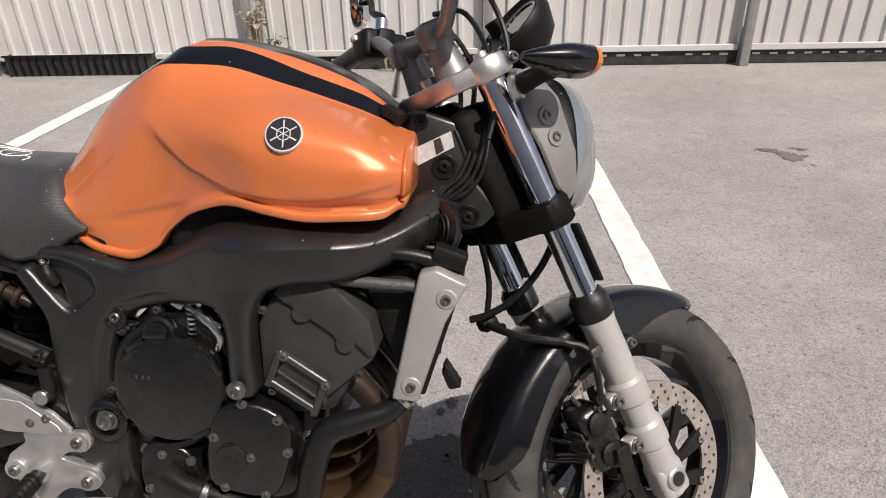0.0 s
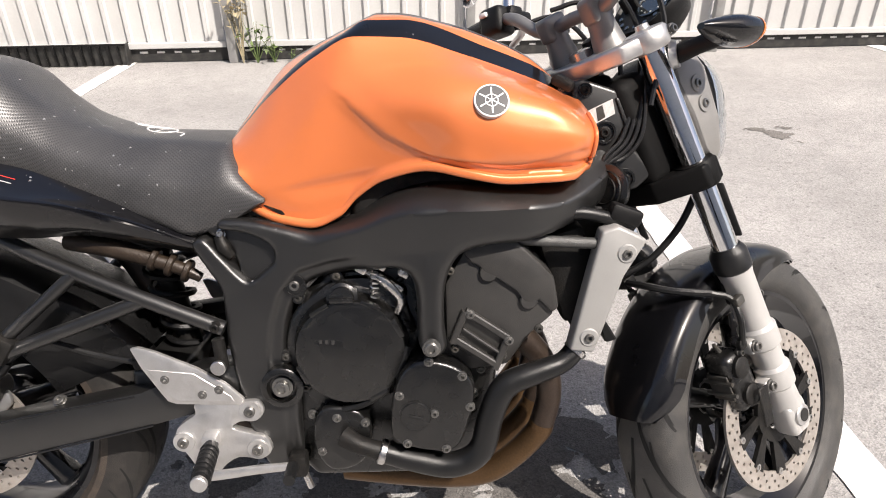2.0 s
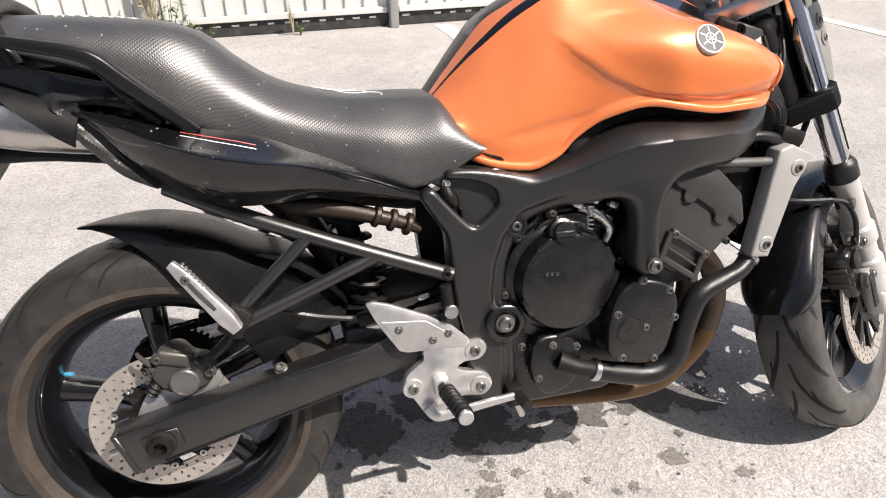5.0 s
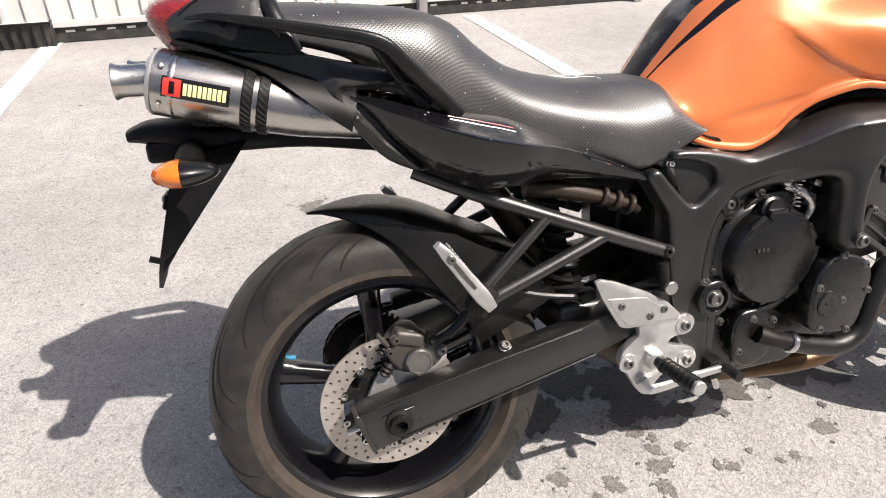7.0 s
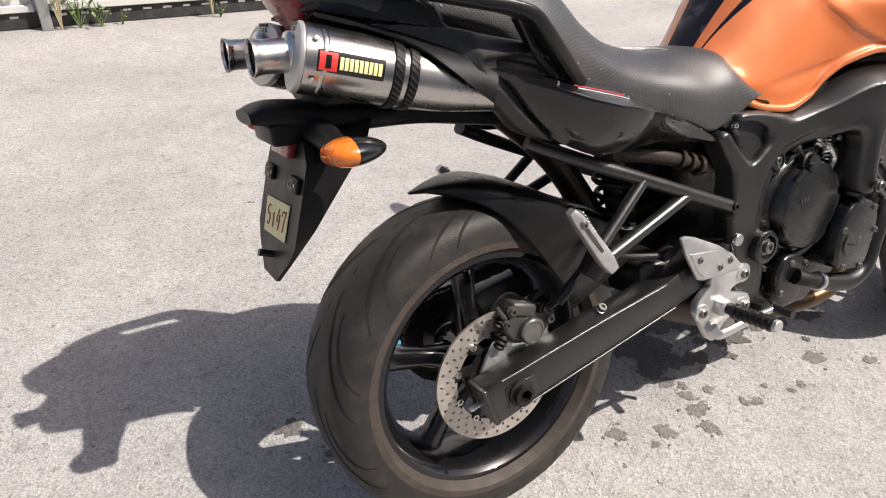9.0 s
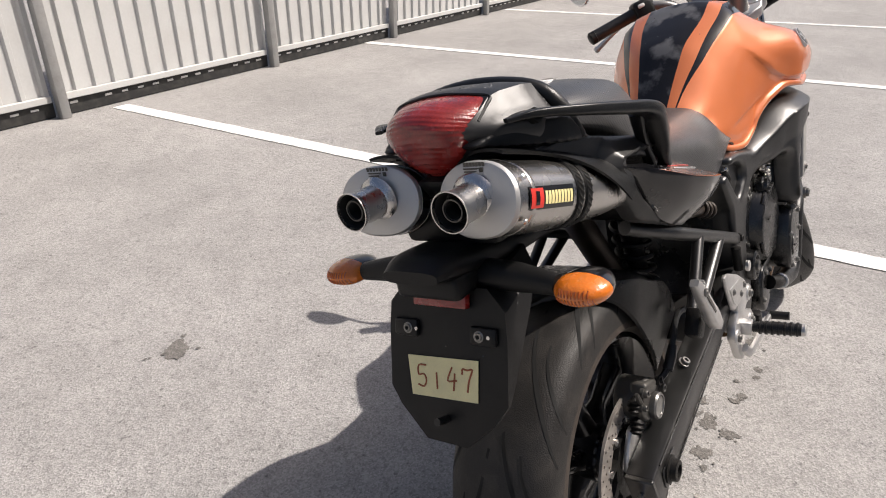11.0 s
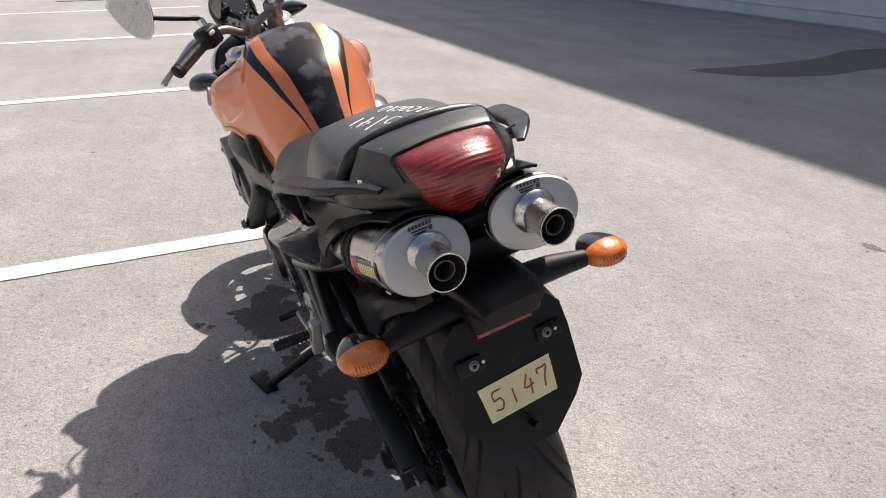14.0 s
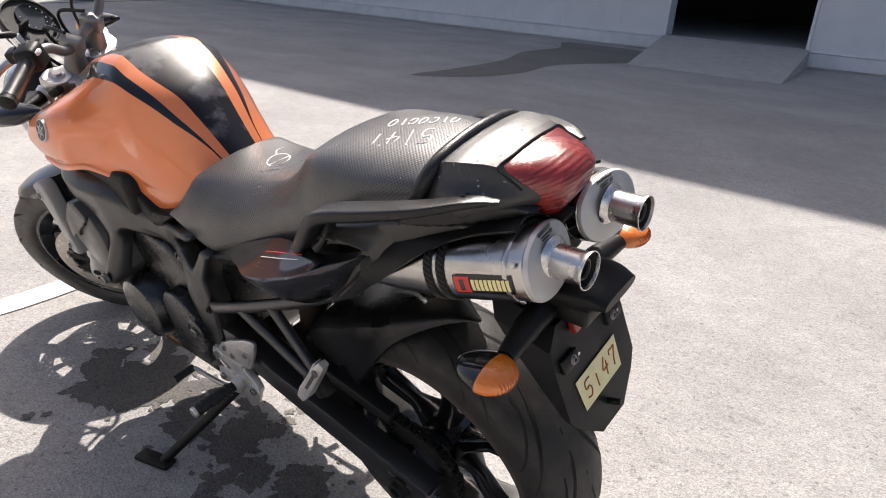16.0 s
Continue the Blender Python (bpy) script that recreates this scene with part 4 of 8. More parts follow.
tyre(HUB_F, 0.2925, 0.061, 0.216, front, S, "front tyre with curved grooves")
for s in (-1, 1):
    brake_disc(HUB_F, s * 0.073, 0.112, 0.149, front, S, 0.072, "drilled front brake disc")

# sprocket and chain
bm = gear(HUB_R + Vector((0, 0.098, 0)), [0.05, 0.082, 0.0875, 0.094], 92, 0.006, lambda i, j: j < 2 or i % 2 == 0)
part("sprocket", bm, M_dull, rear, "oily rear sprocket")
FRONT_SPROCKET = Vector((0.585, 0.098, 0.435))
bm = bmesh.new()
c0, c1 = HUB_R + Vector((0, 0.098, 0)), FRONT_SPROCKET
slope = math.atan2(c1.z - c0.z, c1.x - c0.x)
path = []
for k in range(15):
    a = slope + math.pi / 2 + math.pi * k / 14
    path.append(c0 + 0.09 * Vector((math.cos(a), 0, math.sin(a))))
for k in range(9):
    a = slope - math.pi / 2 + math.pi * k / 8
    path.append(c1 + 0.035 * Vector((math.cos(a), 0, math.sin(a))))
path.append(path[0])
dist = [0.0]
for p, q in zip(path, path[1:]):
    dist.append(dist[-1] + (q - p).length)
links = int(dist[-1] / 0.0159)
for k in range(links):
    s0 = dist[-1] * (k + 0.5) / links
    i = next(j for j in range(len(dist) - 1) if dist[j + 1] >= s0)
    d = (path[i + 1] - path[i]).normalized()
    p = path[i] + d * (s0 - dist[i])
    ang = -math.degrees(math.atan2(d.z, d.x))
    w = 0.007 if k % 2 else 0.0095
    for sy in (-w, w):
        block((p.x, p.y + sy, p.z), (0.0195, 0.002, 0.0125), 0, 1, (0, ang, 0), bm)
    disc(p, 0.0045, -0.0105, 0.0105, 6, bm)
tagged(part("chain", bm, M_dull, bike, "oily drive chain"), kind="stuff")

# swingarm
arm = [(-0.066, 0.333), (0.15, 0.379), (0.345, 0.415), (0.44, 0.455), (0.58, 0.468), (0.6, 0.43), (0.57, 0.395), (0.44, 0.378), (0.365, 0.357), (0.15, 0.309), (-0.041, 0.260)]
swing_r, swing_l = pair("swingarm", plate(arm, -0.160, -0.112, 0.004, 2), M_frame, bike, "black box-section swingarm")
bm = block((0.36, 0, 0.40), (0.09, 0.24, 0.075), 0.012, 3)
part("swingarm_bridge", bm, M_frame, bike)
for s in (-1, 1):
    part("axle_nut", lathe([(0, 0.024), (0.006, 0.024), (0.008, 0.019), (0.018, 0.018), (0.019, 0.011), (0.006, 0.010)], (0, s * 0.16, 0.307), 24, None, (0, s, 0)), M_dull, bike, "hollow rear axle nut")
    part("adjuster_plate", plate([(-0.030, 0.322), (0.028, 0.332), (0.036, 0.300), (-0.022, 0.283)], s * 0.1605, s * 0.163, 0.001, 1), M_frame, bike)
    part("arm_end_cap", plate([(-0.074, 0.331), (-0.064, 0.333), (-0.039, 0.260), (-0.048, 0.257)], s * 0.113, s * 0.161, 0.002, 1), M_frame, bike)
    part("adjuster_bolt", tube([(-0.085, s * 0.137, 0.292), (-0.05, s * 0.137, 0.30)], 0.005, 8, 1), M_steel, bike)
part("weld_line", tube([(-0.035, -0.1605, 0.339), (0.15, -0.1605, 0.376), (0.335, -0.1605, 0.409)], 0.0018, 6, 3), M_grey, swing_r)
part("weld_line", tube([(0.0, -0.1605, 0.274), (0.15, -0.1605, 0.308), (0.36, -0.1605, 0.356)], 0.0018, 6, 3), M_grey, swing_r)
part("chain_guard", plate([(0.05, 0.425), (0.3, 0.47), (0.42, 0.485), (0.42, 0.46), (0.3, 0.44), (0.05, 0.395)], 0.085, 0.118, 0.005, 2), M_matte, bike, "black plastic chain guard")

# rear brake
cal = part("rear_caliper", plate(smooth_outline([(-0.002, 0.405), (0.004, 0.432), (0.026, 0.450), (0.050, 0.448), (0.064, 0.430), (0.090, 0.418), (0.092, 0.392), (0.066, 0.372), (0.02, 0.376)], 3), -0.128, -0.075, 0.008, 3), M_calip, bike, "dirty grey rear brake caliper")
part("caliper_bridge", block((0.036, -0.118, 0.436), (0.052, 0.030, 0.026), 0.007, 3, (0, 18, 0)), M_calip, cal)
part("piston_cover", lathe([(0, 0.0235), (0.010, 0.0235), (0.013, 0.021), (0.013, 0.0185), (0.0115, 0.018), (0.0115, 0.0005)], (0.048, -0.127, 0.395), 28, None, (0, -1, 0)), M_zinc, cal, "round brushed caliper cover")
for p, d_ in (((0.088, 0.405), 0.0085), ((0.012, 0.440), 0.0075), ((0.0, 0.420), 0.006)):
    bolt((p[0], -0.128, p[1]), d_, cal, material=M_calip)
for z_ in (0.372, 0.412):
    part("slide_boot", lathe([(0, 0.006), (0.004, 0.011), (0.008, 0.008), (0.012, 0.012), (0.016, 0.009), (0.020, 0.012), (0.024, 0.008), (0.030, 0.005)], (-0.012, -0.116, z_), 14, None, (0.6, 0, 0.8)), M_dull, cal)
part("bleed_nipple", tube([(0.0, -0.125, 0.43), (-0.012, -0.128, 0.447), (-0.016, -0.128, 0.456)], [0.005, 0.004, 0.003], 8, 3), M_calip, cal)
part("caliper_bracket", plate(smooth_outline([(-0.045, 0.315), (-0.012, 0.38), (0.02, 0.372), (0.075, 0.378), (0.096, 0.40), (0.100, 0.372), (0.06, 0.345), (0.02, 0.32)], 3), -0.110, -0.1, 0.003, 2), M_alu, bike, "cast silver caliper bracket")
part("banjo_bolt", lathe([(0, 0.009), (0.006, 0.009), (0.007, 0.006), (0.012, 0.006)], (0.072, -0.128, 0.428), 14, None, (0.2, -1, 0.2)), M_dull, cal)
part("hose_sleeve", tube([(0.098, -0.14, 0.436), (0.118, -0.141, 0.452), (0.132, -0.141, 0.467)], [0.009, 0.0095, 0.008], 10, 3), M_hose, bike)
part("brake_hose", tube([(0.07, -0.13, 0.425), (0.10, -0.14, 0.44), (0.14, -0.14, 0.475), (0.19, -0.135, 0.498), (0.27, -0.135, 0.475), (0.335, -0.14, 0.462)], 0.0058, 8, 5), M_hose, bike, "rubber brake hose")
part("hose_clip", block((0.35, -0.142, 0.463), (0.03, 0.02, 0.02), 0.003, 2, (0, -15, 0)), M_dull, bike)
bolt((0.2, -0.135, 0.392), 0.009, bike, (0, -0.6, 0.8))

# hugger over the rear wheel
bm = bmesh.new()
outer, inner = [], []
for k in range(23):
    th = radians(106 - 82 * k / 22)
    deg = math.degrees(th)
    hw = crv(((24, 0.09), (45, 0.1), (70, 0.104), (80, 0.098), (88, 0.080), (95, 0.050), (101, 0.022), (106, 0.003)), deg)
    rt = crv(((24, 0.36), (41, 0.352), (60, 0.328), (75, 0.334), (88, 0.341), (106, 0.346)), deg)
    rl = crv(((24, 0.19), (36, 0.195), (52, 0.205), (66, 0.228), (76, 0.258), (86, 0.298), (94, 0.322), (101, 0.337), (106, 0.344)), deg)
    drop = 0.028 * min(1, hw / 0.085)
    for store, o in ((outer, 0.0), (inner, 0.004 if hw > 0.03 else 0.0015)):
        ring = []
        for j in range(17):
            v = -1 + j / 8
            a = abs(v)
            if a > 0.6:
                f = (a - 0.6) / 0.4
                r, y = (rt - drop) * (1 - f) + rl * f, hw * (1.0 + 0.02 * f)
            else:
                f = a / 0.6
                r, y = rt - drop * f**3, hw * math.sin(f * math.pi / 2) ** 0.9
            r, y = r - o, math.copysign(max(0, y - o), v)
            ring.append(HUB_R + Vector((r * math.cos(th), y, r * math.sin(th))))
        store.append(ring)
rows = [a + b[::-1] for a, b in zip(outer, inner)]
loft(rows, bm)
part("rear_hugger", bm, M_grey, bike, "dark grey plastic rear mudguard with a pointed tail")

# frame
FRAME_Y = ((0.44, -0.160), (0.50, -0.166), (0.56, -0.171), (0.62, -0.177), (0.68, -0.190), (0.76, -0.224), (0.82, -0.246), (0.88, -0.252), (0.96, -0.240), (1.05, -0.188), (1.13, -0.100))
FRAME_RIDGE = ((0.50, 0.69), (0.62, 0.664), (0.70, 0.684), (0.80, 0.722), (0.90, 0.726), (1.0, 0.724), (1.1, 0.755))
FRAME_EDGE = [(0.603, 0.30), (0.604, 0.414), (0.589, 0.448), (0.587, 0.48), (0.594, 0.53), (0.608, 0.569), (0.632, 0.599), (0.676, 0.613), (0.733, 0.625)]
FRAME_OUT = [(0.455, 0.662), (0.465, 0.64), (0.48, 0.615), (0.494, 0.590), (0.496, 0.555), (0.496, 0.505), (0.502, 0.452), (0.509, 0.398), (0.519, 0.353), (0.532, 0.30), (0.552, 0.266), (0.595, 0.266), (0.603, 0.315), (0.603, 0.371),
             (0.604, 0.414), (0.589, 0.448), (0.587, 0.48), (0.594, 0.53), (0.608, 0.569), (0.632, 0.599), (0.676, 0.613), (0.733, 0.625), (0.768, 0.631), (0.791, 0.622), (0.799, 0.59), (0.799, 0.55), (0.801, 0.515), (0.812, 0.499),
             (0.832, 0.499), (0.843, 0.513), (0.840, 0.544), (0.841, 0.602), (0.852, 0.64), (0.873, 0.662), (0.915, 0.671), (0.962, 0.672), (1.02, 0.684), (1.07, 0.700), (1.12, 0.735), (1.125, 0.80), (1.07, 0.777), (1.03, 0.758),
             (0.98, 0.749), (0.923, 0.750), (0.866, 0.754), (0.82, 0.753), (0.764, 0.738), (0.712, 0.708), (0.661, 0.687), (0.64, 0.681), (0.588, 0.690), (0.552, 0.697), (0.505, 0.700), (0.500, 0.686), (0.533, 0.681), (0.564, 0.670), (0.580, 0.656),
             (0.582, 0.637), (0.569, 0.623), (0.548, 0.606), (0.532, 0.607), (0.497, 0.646), (0.474, 0.672)]


def frame_face(x, z):
    """The outer face of the frame: a ridge along the spar, and a step beside the engine."""
    y, ridge = crv(FRAME_Y, x), crv(FRAME_RIDGE, x)
    w = ease((x - 0.60) / 0.12)
    y += 1.35 * max(0.0, z - ridge) * w + 0.14 * min(0.06, max(0.0, ridge - z)) * w
    if x < 0.74 and z < 0.66:
        d = line_gap(FRAME_EDGE, x, z)[0]
        y += 0.0065 * ease((0.029 - d) / 0.009) * ease((0.735 - x) / 0.06)
    y += 0.010 * ease((0.36 - z) / 0.10)
    return y


def frame_side(s):
    out = smooth_outline(FRAME_OUT, 3)
    bm = casting(out, frame_face, 0.045, lambda x, z: 0.008 + 0.010 * ease((x - 0.56) / 0.12), 0.004)
    if s < 0:
        other = mirrored(bm)
        bm.free()
        bm = other
        for v in bm.verts:
            v.co.y *= 1 - 0.20 * ease((v.co.x - 0.50) / 0.16) * ease((v.co.z - 0.50) / 0.12)
    main = part("frame_spar", bm, M_frame, bike, "matte dark grey cast frame spar", angle=50)
    if s > 0:
        floor_ = casting(smooth_outline([(0.47, 0.69), (0.60, 0.69), (0.60, 0.62), (0.56, 0.595), (0.528, 0.60), (0.515, 0.65)], 3), lambda x, z: -0.150 - 0.10 * (x - 0.52), 0.012, 0.004, 0.005)
        part("cast_pocket", floor_, M_frame, main)
        part("pocket_fitting", tube([(0.497, -0.148, 0.672), (0.503, -0.152, 0.655), (0.512, -0.148, 0.640)], [0.009, 0.011, 0.008], 10, 4), M_dull, main)
        bolt((0.500, -0.150, 0.676), 0.006, main, (0, -1, 0.3), M_steel)
    return main


spar_r, spar_l = frame_side(1), frame_side(-1)
bm = block((1.12, 0, 0.80), (0.09, 0.11, 0.2), 0.02, 3, (0, -25, 0))
part("steering_head", bm, M_stem_shade, bike)
head_plate = [(1.046, 0.892), (1.064, 0.897), (1.119, 0.879), (1.144, 0.826), (1.138, 0.802), (1.159, 0.78), (1.184, 0.746), (1.160, 0.722), (1.117, 0.714), (1.05, 0.728), (1.02, 0.75), (1.03, 0.80), (1.044, 0.85)]
hp_r, hp_l = pair("head_plate", plate(head_plate, -0.090, -0.05, 0.006, 3), M_frame, bike, "dark cast head plate of the frame")
part("plate_rib", plate([(1.116, 0.868), (1.122, 0.866), (1.141, 0.822), (1.136, 0.818)], -0.0895, -0.093, 0.0015, 2), M_frame, hp_r)
part("sticker", plate([(1.052, 0.838), (1.112, 0.866), (1.117, 0.843), (1.060, 0.814)], -0.0902, -0.0908, 0), M_sticker, hp_r, "white information sticker")
part("sticker_block", plate([(1.086, 0.852), (1.096, 0.857), (1.102, 0.838), (1.090, 0.831)], -0.0909, -0.0911, 0), M_calip, hp_r)
for p in ((1.102, 0.814), (1.137, 0.738), (1.068, 0.880)):
    r_ = 0.6 if p[1] > 0.87 else 1.0
    part("bolt_recess", lathe([(0, 0.019 * r_), (0.004, 0.018 * r_), (0.004, 0.014 * r_), (0.001, 0.013 * r_)], (p[0], -0.0895, p[1]), 20, None, (0, -1, 0)), M_engine, hp_r)
    bolt((p[0], -0.0905, p[1]), 0.008, hp_r, material=M_dull, depth=0.005)
for s in (-1, 1):
    par = spar_r if s < 0 else spar_l
    part("bolt_recess", lathe([(0, 0.019), (0.002, 0.0185), (0.002, 0.014), (-0.004, 0.013)], (0.61, s * (0.1705 if s < 0 else 0.146), 0.596), 24, None, (0, s, 0)), M_engine, par)
    bolt((0.61, s * (0.166 if s < 0 else 0.142), 0.596), 0.0085, par, (0, s, 0))
    bolt((0.82, s * (0.249 if s < 0 else 0.240), 0.521), 0.011, par, (0, s, 0))
    part("pivot_boss", lathe([(-0.02, 0.034), (0.003, 0.034), (0.006, 0.030), (0.006, 0.024), (-0.004, 0.021)], (0.581, s * 0.181, 0.43), 32, None, (0, s, 0)), M_engine, par, "round swingarm pivot boss")
    bolt((0.581, s * 0.180, 0.43), 0.0135, par, (0, s, 0), depth=0.012)
    bolt((0.484, s * 0.176, 0.533), 0.008, par, (0, s, 0), M_dull)

# subframe struts and rear footrests
for s in (-1, 1):
    par = spar_r if s < 0 else spar_l
    part("subframe_tube", tube([(0.495, s * 0.168, 0.527), (0.35, s * 0.163, 0.588), (0.215, s * 0.147, 0.645), (0.13, s * 0.125, 0.682), (0.07, s * 0.105, 0.710)], 0.0125, 12, 5), M_frame, bike, "black tubular subframe rail")
    part("footrest_stay", tube([(0.27, s * 0.158, 0.618), (0.157, s * 0.172, 0.522)], 0.0105, 12, 1), M_frame, bike)
    part("footrest_stay", tube([(0.372, s * 0.165, 0.575), (0.26, s * 0.17, 0.535), (0.15, s * 0.175, 0.497)], 0.0115, 12, 3), M_frame, bike)
    part("footrest_bracket", block((0.147, s * 0.178, 0.507), (0.04, 0.026, 0.05), 0.006, 2, (0, 35, 0)), M_dull, bike)
    peg = part("passenger_footrest", spar([(0.074, s * 0.206, 0.618), (0.088, s * 0.207, 0.600), (0.112, s * 0.209, 0.565), (0.138, s * 0.211, 0.527), (0.152, s * 0.212, 0.506)], [0.012, 0.020, 0.023, 0.026, 0.018], [0.014, 0.018, 0.020, 0.022, 0.022], 16, 5, 6.0), M_alu, bike, "folded silver passenger footrest with a grooved edge")
    part("groove", spar([(0.088, s * 0.2165, 0.600), (0.110, s * 0.2195, 0.567), (0.126, s * 0.2205, 0.544)], [0.006, 0.007, 0.006], [0.002, 0.002, 0.002], 8, 3, 4), M_calip, peg)
    for q_ in ((0.092, 0.594), (0.134, 0.532)):
        bolt((q_[0], s * 0.2175, q_[1]), 0.0055, peg, (0, s, 0), depth=0.003)
    for k in range(11):
        part("ridge", block((0.091 + k * 0.0040, s * 0.208, 0.6145 - k * 0.0060), (0.004, 0.017, 0.003), 0.0008, 1, (0, 56, 0)), M_alu, peg)

# rear shock and battery box between the rails
shock = part("rear_shock", tube([(0.33, 0.0, 0.66), (0.38, 0.0, 0.42)], 0.021, 14, 1), M_dull, bike)
coil = [(0.33 + 0.045 * (k / 60) + 0.034 * math.cos(k * 0.72), 0.034 * math.sin(k * 0.72), 0.655 - 0.21 * k / 60) for k in range(61)]
part("spring", tube(coil, 0.006, 6, 2), M_matte, shock)
part("battery_box", block((0.33, 0, 0.70), (0.30, 0.2, 0.10), 0.02, 3, (0, 12, 0)), M_dull, bike)
part("brown_link", tube([(0.25, -0.12, 0.664), (0.33, -0.128, 0.648), (0.42, -0.13, 0.618), (0.455, -0.13, 0.60)], [0.016, 0.015, 0.011, 0.008], 12, 4), M_brass, bike, "oily brown rubber duct with clamps")
for x_, z_ in ((0.385, 0.632), (0.41, 0.622), (0.435, 0.612)):
    part("clamp", lathe([(-0.005, 0.017), (-0.003, 0.019), (0.003, 0.019), (0.005, 0.017)], (x_, -0.13, z_), 14, None, (0.9, 0, -0.4)), M_brass, bike)

# engine
crank = [(0.575, 0.40), (0.60, 0.56), (0.66, 0.615), (0.78, 0.625), (0.86, 0.56), (0.93, 0.47), (0.92, 0.36), (0.88, 0.29), (0.78, 0.245), (0.62, 0.245), (0.575, 0.30)]
case = part("crankcase", plate(crank, -0.15, 0.15, 0.012, 3), M_engine, bike, "black engine crankcase")
part("oil_pan", plate([(0.64, 0.30), (0.86, 0.30), (0.84, 0.235), (0.80, 0.215), (0.67, 0.222)], -0.11, 0.11, 0.012, 3), M_engine, bike, "black engine oil pan")
cl = part("clutch_cover", lathe([(0, 0.106), (0.012, 0.106), (0.018, 0.101), (0.02, 0.092), (0.038, 0.088), (0.046, 0.0845), (0.0475, 0.081), (0.0480, 0.0775), (0.0495, 0.066), (0.0525, 0.045), (0.0545, 0.02), (0.055, 0.0005)], (0.694, -0.148, 0.492), 56, None, (0, -1, 0)), M_engine, bike, "round black clutch cover")
part("cover_foot", plate(smooth_outline([(0.62, 0.40), (0.62, 0.52), (0.645, 0.585), (0.70, 0.605), (0.765, 0.59), (0.79, 0.52), (0.77, 0.43), (0.70, 0.39)], 4), -0.148, -0.166, 0.004, 2), M_engine, cl)
for deg in (28, 66, 122, 205, 300):
    a_ = radians(deg)
    part("rim_step", block((0.694 + 0.0835 * math.cos(a_), -0.1915, 0.492 + 0.0835 * math.sin(a_)), (0.010, 0.010, 0.034), 0.003, 2, (0, -deg, 0)), M_engine, cl)
part("oil_filler", lathe([(0, 0.024), (0.012, 0.024), (0.014, 0.019), (0.022, 0.018), (0.023, 0.001)], (0.685, -0.176, 0.578), 28, None, (0, -1, 0.15)), M_engine, cl, "black oil filler cap")
part("filler_grip", block((0.685, -0.199, 0.581), (0.036, 0.010, 0.008), 0.002, 2), M_engine, cl)
for deg in (5, 45, 100, 137, 193, 225, 262, 320):
    p = (0.694 + 0.110 * math.cos(radians(deg)), -0.15, 0.5 + 0.110 * math.sin(radians(deg)))
    part("cover_lug", lathe([(-0.01, 0.0125), (0.014, 0.0115), (0.016, 0.010), (0.016, 0.0005)], p, 18, None, (0, -1, 0)), M_engine, cl)
    bolt((p[0], -0.166, p[2]), 0.0052, cl, depth=0.005, material=M_calip)
bm = bmesh.new()
for k in range(6):
    block((0.650 + k * 0.0095, -0.2012, 0.515 - 0.0008 * k), (0.005, 0.0010, 0.007), 0, bm=bm)
part("raised_marking", bm, M_head, cl)
part("cover_step", plate(smooth_outline([(0.628, 0.535), (0.648, 0.560), (0.69, 0.574), (0.735, 0.566), (0.762, 0.542), (0.74, 0.548), (0.69, 0.553), (0.655, 0.543)], 4), -0.17, -0.1965, 0.003, 2), M_engine, cl)
part("arm_lever", tube([(0.725, -0.165, 0.615), (0.752, -0.176, 0.602), (0.775, -0.178, 0.575), (0.768, -0.175, 0.55)], [0.009, 0.010, 0.008, 0.006], 10, 4), M_steel, bike, "steel clutch release arm")
part("lever_spring", tube([(0.735 + 0.006 * math.cos(k * 1.3), -0.185 + 0.006 * math.sin(k * 1.3), 0.625 - k * 0.0016) for k in range(30)], 0.0015, 5, 2), M_steel, bike)
for p in ((0.715, 0.623), (0.745, 0.628), (0.77, 0.592), (0.78, 0.615)):
    part("cable_fitting", block((p[0], -0.176, p[1]), (0.018, 0.016, 0.012), 0.003, 2, (0, 30, 0)), M_steel, bike)
alt = part("pickup_cover", plate(smooth_outline([(0.765, 0.45), (0.80, 0.487), (0.855, 0.478), (0.885, 0.44), (0.872, 0.37), (0.85, 0.335), (0.795, 0.338), (0.755, 0.362)], 4), -0.15, -0.224, 0.007, 3), M_engine, bike, "black crankshaft side cover")
part("plug", lathe([(0, 0.026), (0.002, 0.026), (0.002, 0.024), (0.004, 0.023), (0.004, 0.0005)], (0.793, -0.2235, 0.397), 28, None, (0, -1, 0)), M_engine, alt)
# the slot is a raised block whose colour holds the shade
part("plug_slot_shade", block((0.793, -0.2282, 0.397), (0.022, 0.002, 0.004), 0.0005, 1, (0, 15, 0)), M_flat_black, alt)
for p in ((0.815, 0.487), (0.866, 0.462), (0.822, 0.40), (0.779, 0.349), (0.84, 0.338), (0.769, 0.432), (0.878, 0.41)):
    bolt((p[0], -0.223, p[1]), 0.006, alt, depth=0.005)
part("cylinder_block", plate([(0.80, 0.52), (0.845, 0.66), (0.93, 0.672), (1.01, 0.56), (0.94, 0.46), (0.86, 0.45)], -0.185, 0.185, 0.008, 2), M_head, bike, "black inclined cylinder block")
hd = part("cylinder_head", plate([(0.842, 0.515), (0.842, 0.605), (0.868, 0.652), (0.905, 0.672), (0.935, 0.665), (1.0, 0.60), (1.008, 0.552), (0.94, 0.492), (0.882, 0.482)], -0.205, 0.205, 0.007, 2), M_head, bike, "black cylinder head")
